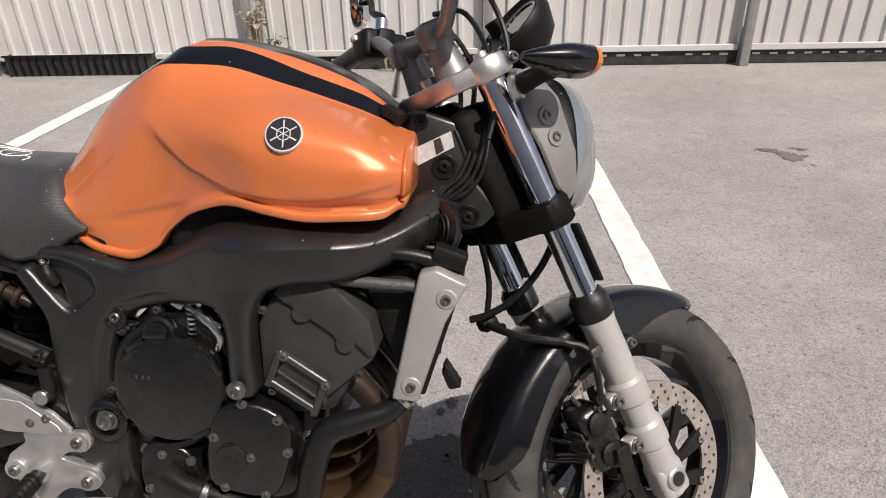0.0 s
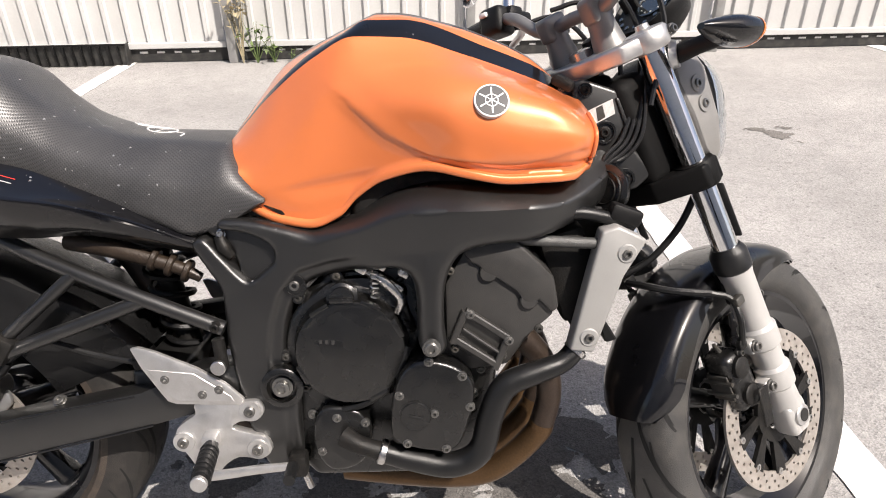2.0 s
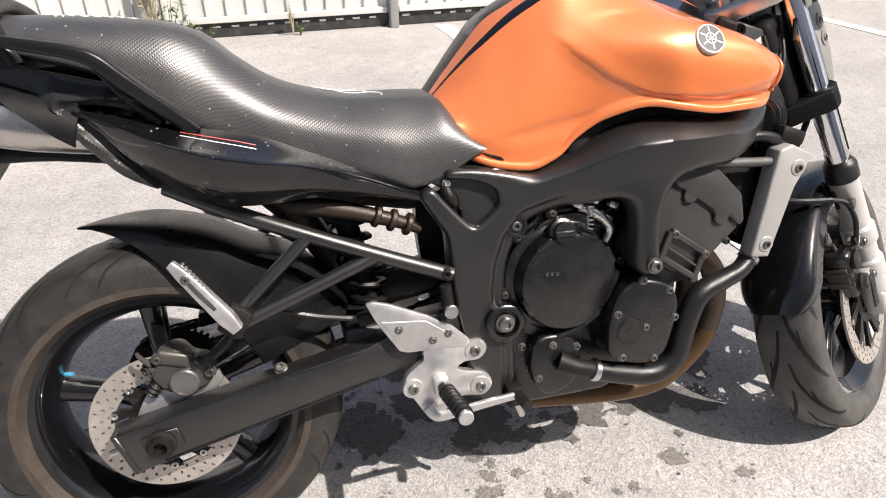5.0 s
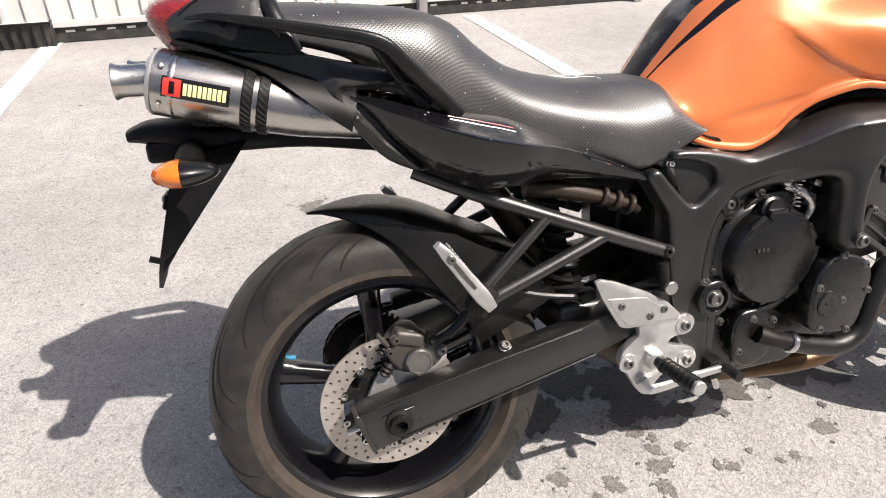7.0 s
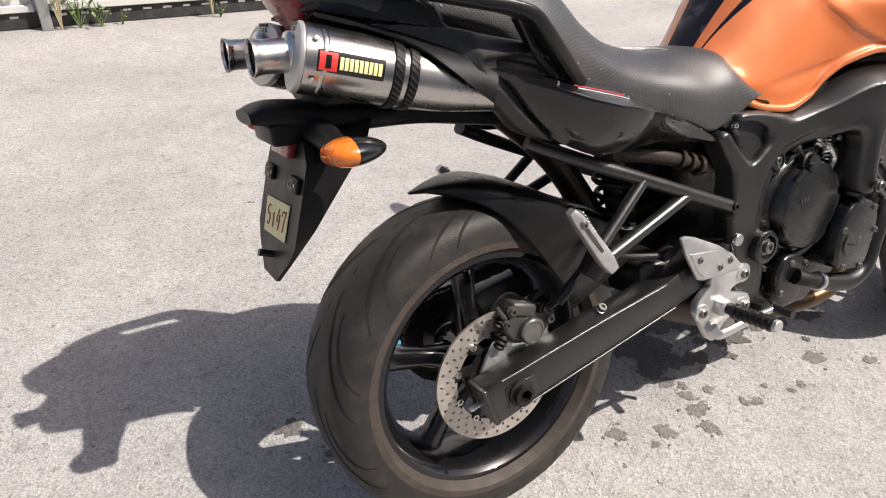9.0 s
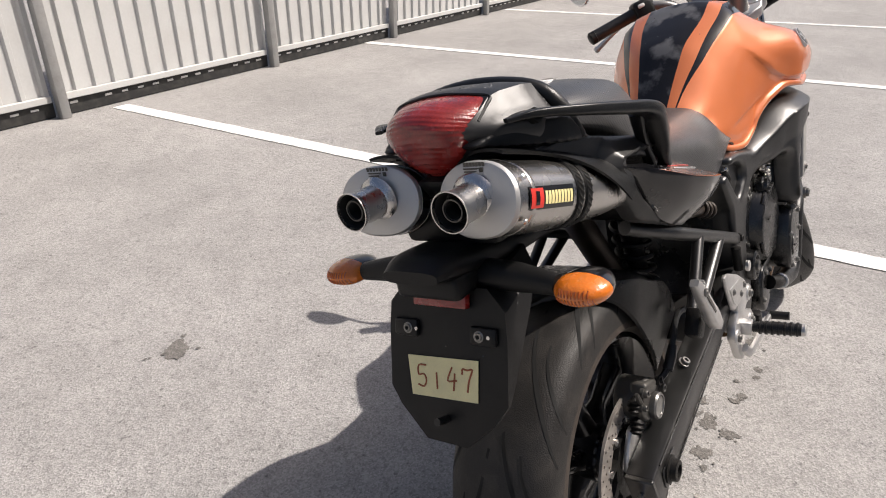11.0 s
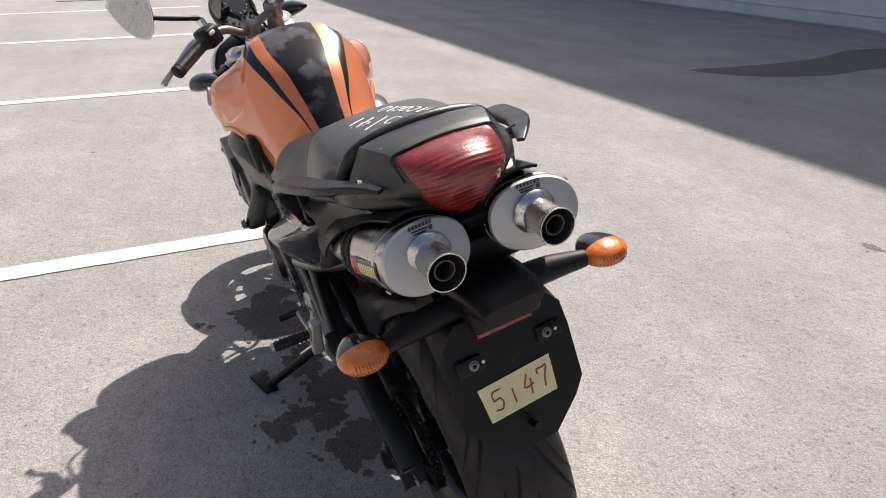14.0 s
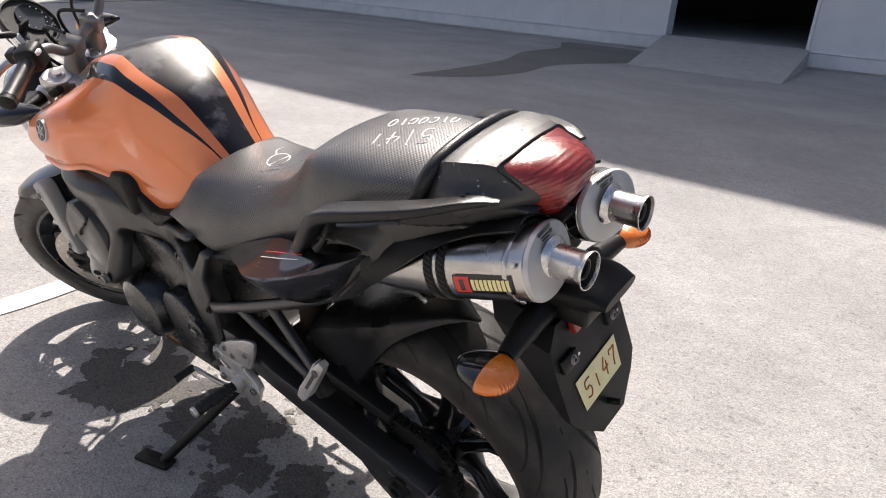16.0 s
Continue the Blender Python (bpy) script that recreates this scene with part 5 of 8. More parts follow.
part("head_cover", plate([(0.868, 0.655), (0.882, 0.638), (0.893, 0.634), (0.90, 0.622), (0.912, 0.618), (0.922, 0.612), (0.95, 0.592), (0.958, 0.577), (0.972, 0.572), (0.983, 0.577), (1.004, 0.556), (1.014, 0.566), (1.005, 0.615), (0.945, 0.675), (0.905, 0.684)], -0.213, 0.213, 0.006, 2), M_head, bike, "black cam cover with a stepped seam")
for p in ((0.907, 0.622), (0.968, 0.577)):
    part("cover_tab", lathe([(-0.006, 0.0135), (0.0015, 0.0135), (0.003, 0.012), (0.003, 0.0005)], (p[0], -0.2085, p[1]), 24, None, (0, -1, 0)), M_head, hd)
for p in ((0.856, 0.500), (0.930, 0.487), (0.985, 0.530), (0.850, 0.625)):
    bolt((p[0], -0.205, p[1]), 0.0052, hd, depth=0.005, material=M_calip)
bm = bmesh.new()
for t_ in (0.0, 1.0):
    spar([(0.872 - 0.016 * t_, -0.207, 0.563 - 0.045 * t_), (0.937 - 0.016 * t_, -0.207, 0.518 - 0.045 * t_)], [0.012, 0.012], [0.016, 0.016], 10, 2, 4, bm)
for t_ in (0.0, 1.0):
    spar([(0.872 + 0.065 * t_, -0.207, 0.563 - 0.045 * t_), (0.852 + 0.065 * t_, -0.207, 0.512 - 0.045 * t_)], [0.012, 0.012], [0.016, 0.016], 10, 2, 4, bm)
spar([(0.868, -0.207, 0.535), (0.925, -0.207, 0.493)], [0.005, 0.005], [0.012, 0.012], 8, 2, 4, bm)
part("reed_cover", bm, M_head, hd, "raised ribbed cover plate")
for p in ((0.879, 0.559), (0.938, 0.515)):
    bolt((p[0], -0.214, p[1]), 0.0058, hd, depth=0.005)
for p in ((0.634, 0.319), (0.66, 0.36), (0.62, 0.365), (0.75, 0.30), (0.69, 0.30), (0.888, 0.396), (0.90, 0.44), (0.66, 0.275)):
    bolt((p[0], -0.151, p[1]), 0.0065, case, depth=0.008)
pump = part("water_pump", plate(smooth_outline([(0.64, 0.39), (0.70, 0.385), (0.72, 0.34), (0.70, 0.29), (0.65, 0.28), (0.625, 0.33)], 4), -0.15, -0.185, 0.007, 3), M_engine, bike, "black water pump housing")
for p in ((0.638, 0.315), (0.665, 0.375), (0.71, 0.365)):
    bolt((p[0], -0.185, p[1]), 0.006, pump, depth=0.005)
part("pump_outlet", tube([(0.675, -0.19, 0.345), (0.70, -0.2, 0.335), (0.735, -0.2, 0.322)], [0.017, 0.015, 0.015], 14, 4), M_dull, pump)
part("hose_clamp", lathe([(-0.006, 0.018), (-0.004, 0.0205), (0.004, 0.0205), (0.006, 0.018)], (0.738, -0.2, 0.321), 18, None, (0.95, 0, -0.3)), M_steel, bike)
part("coolant_hose", tube([(0.735, -0.2, 0.322), (0.79, -0.2, 0.305), (0.85, -0.202, 0.295), (0.895, -0.203, 0.32), (0.912, -0.205, 0.385), (0.935, -0.205, 0.435), (0.985, -0.202, 0.456), (1.025, -0.195, 0.468), (1.050, -0.186, 0.490)], [0.018, 0.020, 0.021, 0.021, 0.021, 0.0205, 0.018, 0.0165, 0.0165], 16, 5), M_hose, bike, "thick black coolant hose")
part("hose_clamp", lathe([(-0.005, 0.0165), (-0.004, 0.019), (0.004, 0.019), (0.005, 0.0165)], (1.046, -0.188, 0.486), 18, None, (0.7, 0.2, 0.7)), M_steel, bike)
part("thin_hose", tube([(0.67, -0.178, 0.385), (0.72, -0.185, 0.405), (0.765, -0.19, 0.455), (0.785, -0.19, 0.50)], 0.0065, 8, 4), M_hose, bike)

# exhaust headers under the engine
for y_ in (-0.155, -0.055, 0.055, 0.155):
    part("exhaust_header", tube([(0.965, y_, 0.50), (0.998, y_ * 0.98, 0.458), (1.014, y_ * 0.92, 0.41), (1.015, y_ * 0.88, 0.37), (1.006, y_ * 0.85, 0.325)], 0.021, 16, 5), M_burnt, bike, "burnt dark exhaust header pipe")
    part("header_bend", tube([(1.007, y_ * 0.855, 0.33), (1.0, y_ * 0.84, 0.31), (0.965, y_ * 0.8, 0.265), (0.915, y_ * 0.76, 0.226), (0.85, y_ * 0.70, 0.212), (0.76, y_ * 0.62, 0.212), (0.66, y_ * 0.5, 0.214)], 0.0215, 16, 5), M_gold, bike, "golden heat-tinted header bend")
part("collector", tube([(0.68, 0, 0.225), (0.58, 0, 0.235), (0.45, 0.0, 0.30), (0.38, 0.02, 0.40), (0.25, 0.05, 0.62), (0.08, 0.0, 0.76)], [0.05, 0.045, 0.035, 0.03, 0.028, 0.028], 14, 5), M_burnt, bike, "brown stained exhaust collector")

# radiator
rad = part("radiator", plate([(1.05, 0.50), (1.078, 0.49), (1.135, 0.665), (1.10, 0.685)], -0.19, 0.19, 0.004, 2), M_matte, bike, "black radiator core")
cover = [(1.032, 0.494), (1.070, 0.490), (1.110, 0.612), (1.142, 0.668), (1.098, 0.690), (1.074, 0.682), (1.066, 0.648)]
pair("radiator_cover", plate(cover, -0.212, -0.176, 0.005, 3), M_cover, rad, "grey radiator side cover")
for s in (-1, 1):
    for p in ((1.061, 0.516), (1.112, 0.648)):
        part("bolt_seat", lathe([(0, 0.015), (0.002, 0.013), (0.002, 0.01)], (p[0], s * 0.212, p[1]), 20, None, (0, s, 0)), M_cover, rad)
        bolt((p[0], s * 0.212, p[1]), 0.0075, rad, (0, s, 0), depth=0.006)
part("radiator_cap", plate([(1.11, 0.47), (1.13, 0.475), (1.105, 0.515), (1.098, 0.50)], -0.13, -0.10, 0.003, 1), M_matte, bike)
part("spring_hose", tube([(0.925, -0.196, 0.672), (1.0, -0.198, 0.666), (1.075, -0.195, 0.660)], 0.0085, 12, 4), M_hosegrey, bike, "wire-wound grey hose")
part("top_hose", tube([(0.945, -0.18, 0.684), (1.0, -0.185, 0.700), (1.05, -0.186, 0.705), (1.10, -0.18, 0.692), (1.13, -0.17, 0.680)], 0.010, 12, 4), M_hose, bike)
part("connector", block((1.115, -0.178, 0.70), (0.05, 0.03, 0.026), 0.006, 2, (0, 20, 0)), M_matte, bike)
part("connector", block((1.06, -0.13, 0.735), (0.05, 0.05, 0.045), 0.006, 2, (0, 10, 0)), M_matte, bike)
horn = part("horn", lathe([(-0.012, 0.02), (-0.010, 0.036), (-0.004, 0.040), (0.004, 0.040), (0.006, 0.036), (0.009, 0.030), (0.010, 0.012)], (1.100, -0.128, 0.728), 28, None, (-0.75, -0.62, 0.15)), M_engine, bike, "black round horn")
for r_ in (0.020, 0.029):
    part("horn_ring", lathe([(0.009, r_), (0.0115, r_ + 0.0015), (0.009, r_ + 0.003)], (1.100, -0.128, 0.728), 28, None, (-0.75, -0.62, 0.15), closed=True), M_dull, horn)
part("horn_wire", tube([(1.112, -0.10, 0.735), (1.085, -0.13, 0.722), (1.078, -0.135, 0.692), (1.095, -0.125, 0.672)], 0.0028, 6, 5), M_hose, bike)
part("fuse_case", block((1.058, -0.128, 0.722), (0.03, 0.03, 0.022), 0.004, 2, (0, 12, 0)), M_dull, bike)
for k in range(4):
    part("cable", tube([(1.17 - 0.007 * k, -0.06, 0.90), (1.166 - 0.008 * k, -0.086, 0.845), (1.156 - 0.010 * k, -0.099, 0.803), (1.130 - 0.010 * k, -0.103 - 0.003 * k, 0.774 + 0.002 * k), (1.085, -0.105 - 0.003 * k, 0.764 - 0.004 * k), (1.05, -0.10, 0.745)], 0.0036, 8, 6), M_hose, bike)
part("wire_loop", tube([(1.10, -0.115, 0.76), (1.07, -0.135, 0.735), (1.075, -0.14, 0.705), (1.10, -0.13, 0.70)], 0.004, 7, 4), M_hose, bike)
part("radiator_fan", block((1.045, 0, 0.60), (0.075, 0.33, 0.15), 0.012, 2, (0, -18, 0)), M_dull, rad, "black fan shroud behind the radiator")
part("throttle_body", block((0.85, 0, 0.725), (0.30, 0.33, 0.11), 0.02, 3), M_dull, bike)

# fuel tank
TANK = Matrix.Translation((0, -0.012, 0)) @ Matrix.Diagonal((1, 0.985, 1, 1))
TOPZ = ((0.48, 0.79), (0.525, 0.845), (0.56, 0.887), (0.60, 0.930), (0.64, 0.953), (0.70, 0.982), (0.73, 0.9965), (0.748, 1.0025), (0.775, 1.002), (0.85, 0.987), (0.93, 0.96), (1.0, 0.925), (1.06, 0.885))
PANY = ((0.48, 0.03), (0.525, 0.036), (0.60, 0.05), (0.70, 0.068), (0.85, 0.068), (1.06, 0.05))
STRY = ((0.48, 0.045), (0.525, 0.055), (0.60, 0.079), (0.72, 0.1), (0.9, 0.094), (1.06, 0.07))
STRZ = ((0.48, 0.785), (0.525, 0.832), (0.58, 0.888), (0.644, 0.940), (0.70, 0.970), (0.735, 0.987), (0.783, 0.987), (0.916, 0.945), (1.009, 0.908), (1.06, 0.880))
BLKY = ((0.48, 0.047), (0.525, 0.058), (0.6, 0.092), (0.717, 0.124), (0.8, 0.121), (0.9, 0.112), (1.0, 0.098), (1.06, 0.085))
BLKZ = ((0.48, 0.783), (0.525, 0.829), (0.574, 0.875), (0.657, 0.936), (0.717, 0.963), (0.783, 0.961), (0.882, 0.934), (0.998, 0.893), (1.06, 0.868))
SHY = ((0.48, 0.075), (0.525, 0.092), (0.6, 0.117), (0.7, 0.152), (0.8, 0.18), (0.9, 0.208), (0.98, 0.208), (1.03, 0.195), (1.06, 0.165))
SHZ = ((0.48, 0.782), (0.525, 0.798), (0.6, 0.85), (0.7, 0.905), (0.8, 0.908), (0.9, 0.894), (1.0, 0.868), (1.06, 0.845))
MXY = ((0.48, 0.088), (0.525, 0.106), (0.6, 0.134), (0.7, 0.163), (0.78, 0.2), (0.86, 0.23), (0.92, 0.236), (1.0, 0.233), (1.04, 0.222), (1.06, 0.202))
MXZ = ((0.48, 0.78), (0.525, 0.775), (0.6, 0.80), (0.68, 0.862), (0.78, 0.868), (0.9, 0.850), (1.0, 0.834), (1.06, 0.825))
CRY = ((0.48, 0.092), (0.525, 0.116), (0.6, 0.142), (0.68, 0.160), (0.76, 0.187), (0.82, 0.207), (0.88, 0.230), (0.95, 0.234), (1.02, 0.227), (1.06, 0.198))
CRZ = ((0.48, 0.775), (0.525, 0.765), (0.555, 0.745), (0.6, 0.745), (0.68, 0.79), (0.76, 0.818), (0.86, 0.800), (0.95, 0.796), (1.06, 0.795))
RIMY = ((0.48, 0.088), (0.525, 0.110), (0.56, 0.130), (0.62, 0.146), (0.70, 0.162), (0.8, 0.2), (0.9, 0.224), (1.0, 0.219), (1.045, 0.204), (1.06, 0.19))
RIMZ = ((0.48, 0.745), (0.525, 0.722), (0.56, 0.703), (0.592, 0.692), (0.640, 0.686), (0.687, 0.705), (0.715, 0.734), (0.759, 0.763), (0.821, 0.778), (0.876, 0.769), (0.936, 0.760), (0.988, 0.761), (1.036, 0.762), (1.06, 0.772))


KNEE = [(0.655, 0.915), (0.690, 0.885), (0.724, 0.857), (0.765, 0.824), (0.812, 0.803), (0.858, 0.788), (0.915, 0.769), (0.95, 0.762)]
FOOT_FOLD = [(0.575, 0.733), (0.649, 0.751), (0.706, 0.762), (0.775, 0.776)]
NOSE_FOLD = [(0.945, 0.782), (0.985, 0.789), (1.03, 0.800), (1.06, 0.806)]
TOP_FOLD = [(0.72, 0.912), (0.80, 0.921), (0.88, 0.921), (0.97, 0.905)]


def tank_hollow(x, z):
    """How far the tank's side is pressed in: the knee hollow under its crease, and the folds along its foot, nose and shoulder."""
    d, u, side = line_gap(KNEE, x, z)
    h = 0.0
    if side < 0:
        h += 0.003 * ease(u / 0.3) * ease((1 - u) / 0.25) * ease(d / 0.02) * (1 - ease((d - 0.012) / 0.10))
    else:
        h -= 0.003 * ease(u / 0.3) * ease((1 - u) / 0.25) * (1 - ease(d / 0.03))
    for line, deep, wide in ((FOOT_FOLD, 0.004, 0.018), (NOSE_FOLD, 0.003, 0.016), (TOP_FOLD, 0.0025, 0.014)):
        d, u, side = line_gap(line, x, z)
        h += deep * ease(u / 0.3) * ease((1 - u) / 0.3) * (1 - ease(d / (wide * (0.45 if side > 0 else 1.6))))
    return h


def tank_half(x, press=1.0):
    """Half a section of the tank from the middle of its top to the inner side of its rim, with the strip that each stretch belongs to."""
    c = lambda k: crv(k, x)  # noqa: E731
    tz, rz, ry = c(TOPZ), c(RIMZ), c(RIMY)
    key = [(0, tz, 0), (c(PANY) * 0.55, tz - 0.001, 0), (c(PANY), tz - 0.006, 0), (c(STRY), c(STRZ), 1), (c(BLKY), c(BLKZ), 2)]
    side = spline([(0, c(BLKY), c(BLKZ)), (0, c(SHY), c(SHZ)), (0, c(MXY), c(MXZ)), (0, c(CRY), c(CRZ)), (0, ry - 0.003, rz + 0.019)], 12)
    pts = [(y, z) for y, z, _ in key] + [(q.y, q.z) for q in side[1:]]
    pts = [(y - press * tank_hollow(x, z), z) if i > 5 else (y, z) for i, (y, z) in enumerate(pts)]
    pts += [(ry - 0.003, rz + 0.012), (ry + 0.0012, rz + 0.0105), (ry + 0.0030, rz + 0.008), (ry + 0.0034, rz + 0.004), (ry + 0.0026, rz), (ry + 0.001, rz - 0.0015), (ry - 0.02, rz - 0.001)]
    return pts


bm = bmesh.new()
stations = [0.485 + 0.575 * k / 115 for k in range(116)]
rows = []
for x in stations:
    half, far = tank_half(x), tank_half(x, 0.45)
    fwd = max(0.0, (x - 0.98) / 0.08) ** 1.5
    ring = [Vector((x + fwd * max(-0.03, -0.004 - 0.010 * ((z - 0.825) / 0.06) ** 2), -y, z)) for y, z in half]
    ring += [Vector((v.x, y, z)) for v, (y, z) in zip(ring[:0:-1], far[:0:-1])]
    rows.append(ring)
nose = [Vector((v.x + 0.007, v.y * 0.965, v.z * 0.97 + 0.0245)) for v in rows[-1]]
nose2 = [Vector((v.x + 0.010, v.y * 0.85, v.z * 0.86 + 0.115)) for v in rows[-1]]
rows += [nose, nose2]
hn = len(tank_half(0.8))
strip = [0, 0, 1, 2] + [1] * (hn - 5)
full = []
for k in range(len(rows[0])):
    j = k if k < hn - 1 else len(rows[0]) - 1 - k
    full.append({0: 1, 1: 0, 2: 2}[strip[j]] if j < len(strip) else 0)
loft(rows, bm, bands=full)
bm.transform(TANK)
for v in bm.verts:
    v.co.y *= 0.94 if v.co.y > 0 else 1
tank = part("fuel_tank", bm, (M_orange, M_panel, M_black), bike, "orange metallic fuel tank with black stripes", angle=60)
lip = [TANK @ v for v in rows[115][14:hn - 4:5]]
part("tank_lip", tube([v + Vector((0.002, -0.001, 0)) for v in lip], 0.0035, 10, 3), M_orange, tank)
part("tank_rubber", block((0.630, -0.150, 0.682), (0.035, 0.012, 0.012), 0.003, 2), M_matte, tank)
for s in (-1, 1):
    part("front_bracket", block((1.030, s * 0.104, 0.892), (0.036, 0.022, 0.018), 0.006, 2, (0, 25, s * 25)), M_dull, tank)
    spot = Vector((0.908, s * 0.225, 0.867))
    near = sorted(tank.data.vertices, key=lambda v: (v.co - spot).length)[:40]
    nrm = sum((v.normal for v in near), Vector()).normalized()
    c = sum((v.co for v in near), Vector()) / len(near)
    c += nrm * 0.0012
    em = part("emblem", lathe([(-0.008, 0.0245), (0.0008, 0.0245), (0.0016, 0.0238), (0.0016, 0.0005)], c, 40, None, nrm), M_badge, tank, "round black and silver tank badge")
    part("badge_field", lathe([(0.0014, 0.0222), (0.0021, 0.0220), (0.0022, 0.0005)], c, 36, None, nrm), M_emblem, em)
    part("badge_ring", lathe([(0.0020, 0.0095), (0.0026, 0.0092), (0.0026, 0.0082), (0.0020, 0.0078)], c, 28, None, nrm, closed=True), M_badge, em)
    a1 = Vector((0, 0, 1)).cross(nrm).normalized()
    a2 = nrm.cross(a1)
    for k in range(3):
        ang = radians(90 + 120 * k)
        d = a1 * math.cos(ang) + a2 * math.sin(ang)
        e = nrm.cross(d)
        for u0, u1 in ((-1.0, -0.46), (0.46, 1.0), (-0.40, 0.40)):
            mb = bmesh.new()
            q = [c + nrm * 0.0028 + d * u * 0.0190 + e * v * (0.0010 if abs(u0) > 0.45 else 0.0006) for u, v in ((u0, -1), (u1, -1), (u1, 1), (u0, 1))]
            mb.faces.new([mb.verts.new(p) for p in q])
            part("badge_bar", mb, M_badge, em)
part("tank_base", plate([(0.56, 0.72), (0.66, 0.70), (0.72, 0.75), (0.82, 0.79), (1.02, 0.79), (1.03, 0.72), (0.84, 0.70), (0.66, 0.66)], -0.15, 0.15, 0.01, 2), M_dull, bike)

# seat
SEAT_TOP = ((-0.145, 0.974), (-0.05, 0.970), (0.05, 0.960), (0.10, 0.952), (0.15, 0.934), (0.2, 0.892), (0.25, 0.857), (0.30, 0.838), (0.37, 0.824), (0.45, 0.820), (0.50, 0.817), (0.535, 0.782), (0.57, 0.735))
SEAT_LOW = ((-0.145, 0.925), (0.0, 0.885), (0.10, 0.825), (0.14, 0.792), (0.281, 0.729), (0.40, 0.690), (0.45, 0.671), (0.49, 0.680), (0.57, 0.721))
SEAT_IN = ((-0.145, 0.075), (0, 0.1), (0.1, 0.104), (0.2, 0.086), (0.3, 0.088), (0.45, 0.098), (0.5, 0.108), (0.57, 0.128))
SEAT_OUT = ((-0.145, 0.098), (0, 0.128), (0.1, 0.134), (0.2, 0.126), (0.3, 0.131), (0.454, 0.148), (0.57, 0.150))
rows, arcs = [], []
for k in range(73):
    x = -0.145 + 0.715 * k / 72
    t_, l_, a_, b_ = (crv(c_, x) for c_ in (SEAT_TOP, SEAT_LOW, SEAT_IN, SEAT_OUT))
    h = t_ - l_
    half = spline([(0, 0, t_), (0, a_ * 0.6, t_ - 0.004), (0, a_, t_ - 0.016 * min(1, h / 0.05)), (0, b_ - 0.006, t_ - h * 0.45), (0, b_, l_ + h * 0.22), (0, b_ - 0.003, l_ + 0.004), (0, b_ - 0.02, l_)], 3)
    ring = [Vector((x, -q.y, q.z)) for q in half]
    ring += [Vector((x, q.y, q.z)) for q in half[:0:-1]]
    rows.append(ring)
    run = [0.0]
    for p, q in zip(half, half[1:]):
        run.append(run[-1] + (q - p).length)
    arcs += run + run[:0:-1]
seat_bm = loft(rows)
layer = seat_bm.verts.layers.float.new("arc")
for v, d in zip(seat_bm.verts, arcs):
    v[layer] = d
seat = part("seat", seat_bm, M_seat, bike, "black dimpled vinyl dual seat with chalk marks", angle=50)
rim_pts = [(-0.085, -0.122, 0.900), (-0.105, -0.112, 0.945), (-0.114, -0.08, 0.974), (-0.117, 0.0, 0.985), (-0.114, 0.08, 0.974), (-0.105, 0.112, 0.945), (-0.085, 0.122, 0.900)]
part("seat_strap", tube(rim_pts, 0.0115, 12, 5), M_hose, seat, "black seat strap")


def seat_z(x, y):
    t_, a_ = crv(SEAT_TOP, x), crv(SEAT_IN, x)
    v = min(1.0, abs(y) / a_)
    return t_ - 0.004 * (v / 0.6) ** 2 - (0.012 * max(0, v - 0.6) / 0.4)


def chalk(strokes, origin, right, up, label):
    """Flat chalk strokes on the seat; strokes are given in letter widths and heights."""
    bm = bmesh.new()
    for st in strokes:
        pts = []
        for u, v in st:
            x, y = origin[0] + right[0] * u + up[0] * v, origin[1] + right[1] * u + up[1] * v
            pts.append((x, y, seat_z(x, y) - 0.0010))
        tube(pts, 0.0019, 5, 3, bm)
    tagged(part("chalk_mark", bm, M_chalk, seat, label), kind="stuff")


GLYPHS = {"5": [[(0.7, 1.0), (0.1, 0.95), (0.08, 0.55), (0.5, 0.6), (0.7, 0.35), (0.5, 0.05), (0.05, 0.1)]], "1": [[(0.35, 1.0), (0.4, 0.0)]],
          "4": [[(0.4, 1.0), (0.05, 0.4), (0.75, 0.45)], [(0.6, 0.75), (0.5, 0.0)]], "7": [[(0.0, 0.72), (0.04, 0.95), (0.40, 0.93), (0.75, 0.98), (0.5, 0.5), (0.38, 0.0)]]}
lot = []
for k, ch in enumerate("5147"):
    lot += [[(u + 1.0 * k, v) for u, v in st] for st in GLYPHS[ch]]
chalk(lot, (-0.035, -0.0115), (0.0225, 0.0125), (-0.022, 0.045), "lot number in white chalk")
scrawl = []
for k in range(7):
    if k in (1, 5):
        scrawl.append([(k + 0.3, 1.0), (k + 0.45, 0.0)])
    else:
        scrawl.append([(k + 0.42 + 0.34 * math.cos(a), 0.5 + 0.5 * math.sin(a)) for a in (0.5 + j * 0.62 for j in range(11 - k % 3))])
chalk(scrawl, (-0.038, -0.067), (0.0150, 0.0068), (-0.010, 0.026), "scrawled white chalk strokes")
loop = [(math.cos(a), 0.75 * math.sin(a)) for a in (k * 0.45 for k in range(15))]
chalk([loop, [(-0.7, 0.5), (0.6, -0.6)], [(-1.5, 0.9), (-1.5, -0.9)], [(-2.1, 0.9), (-2.1, -0.9)], [(0.9, 0.4), (1.7, 0.6), (2.3, 0.2)]], (0.375, -0.005), (0.018, -0.024), (0.026, 0.015), "white chalk ring and strokes")

# side panels and tail
PANEL_EDGE = ((-0.022, 0.156, 0.837), (0.03, 0.183, 0.817), (0.1, 0.214, 0.785), (0.157, 0.226, 0.766), (0.21, 0.222, 0.752), (0.28, 0.195, 0.735), (0.36, 0.168, 0.706), (0.46, 0.150, 0.660))
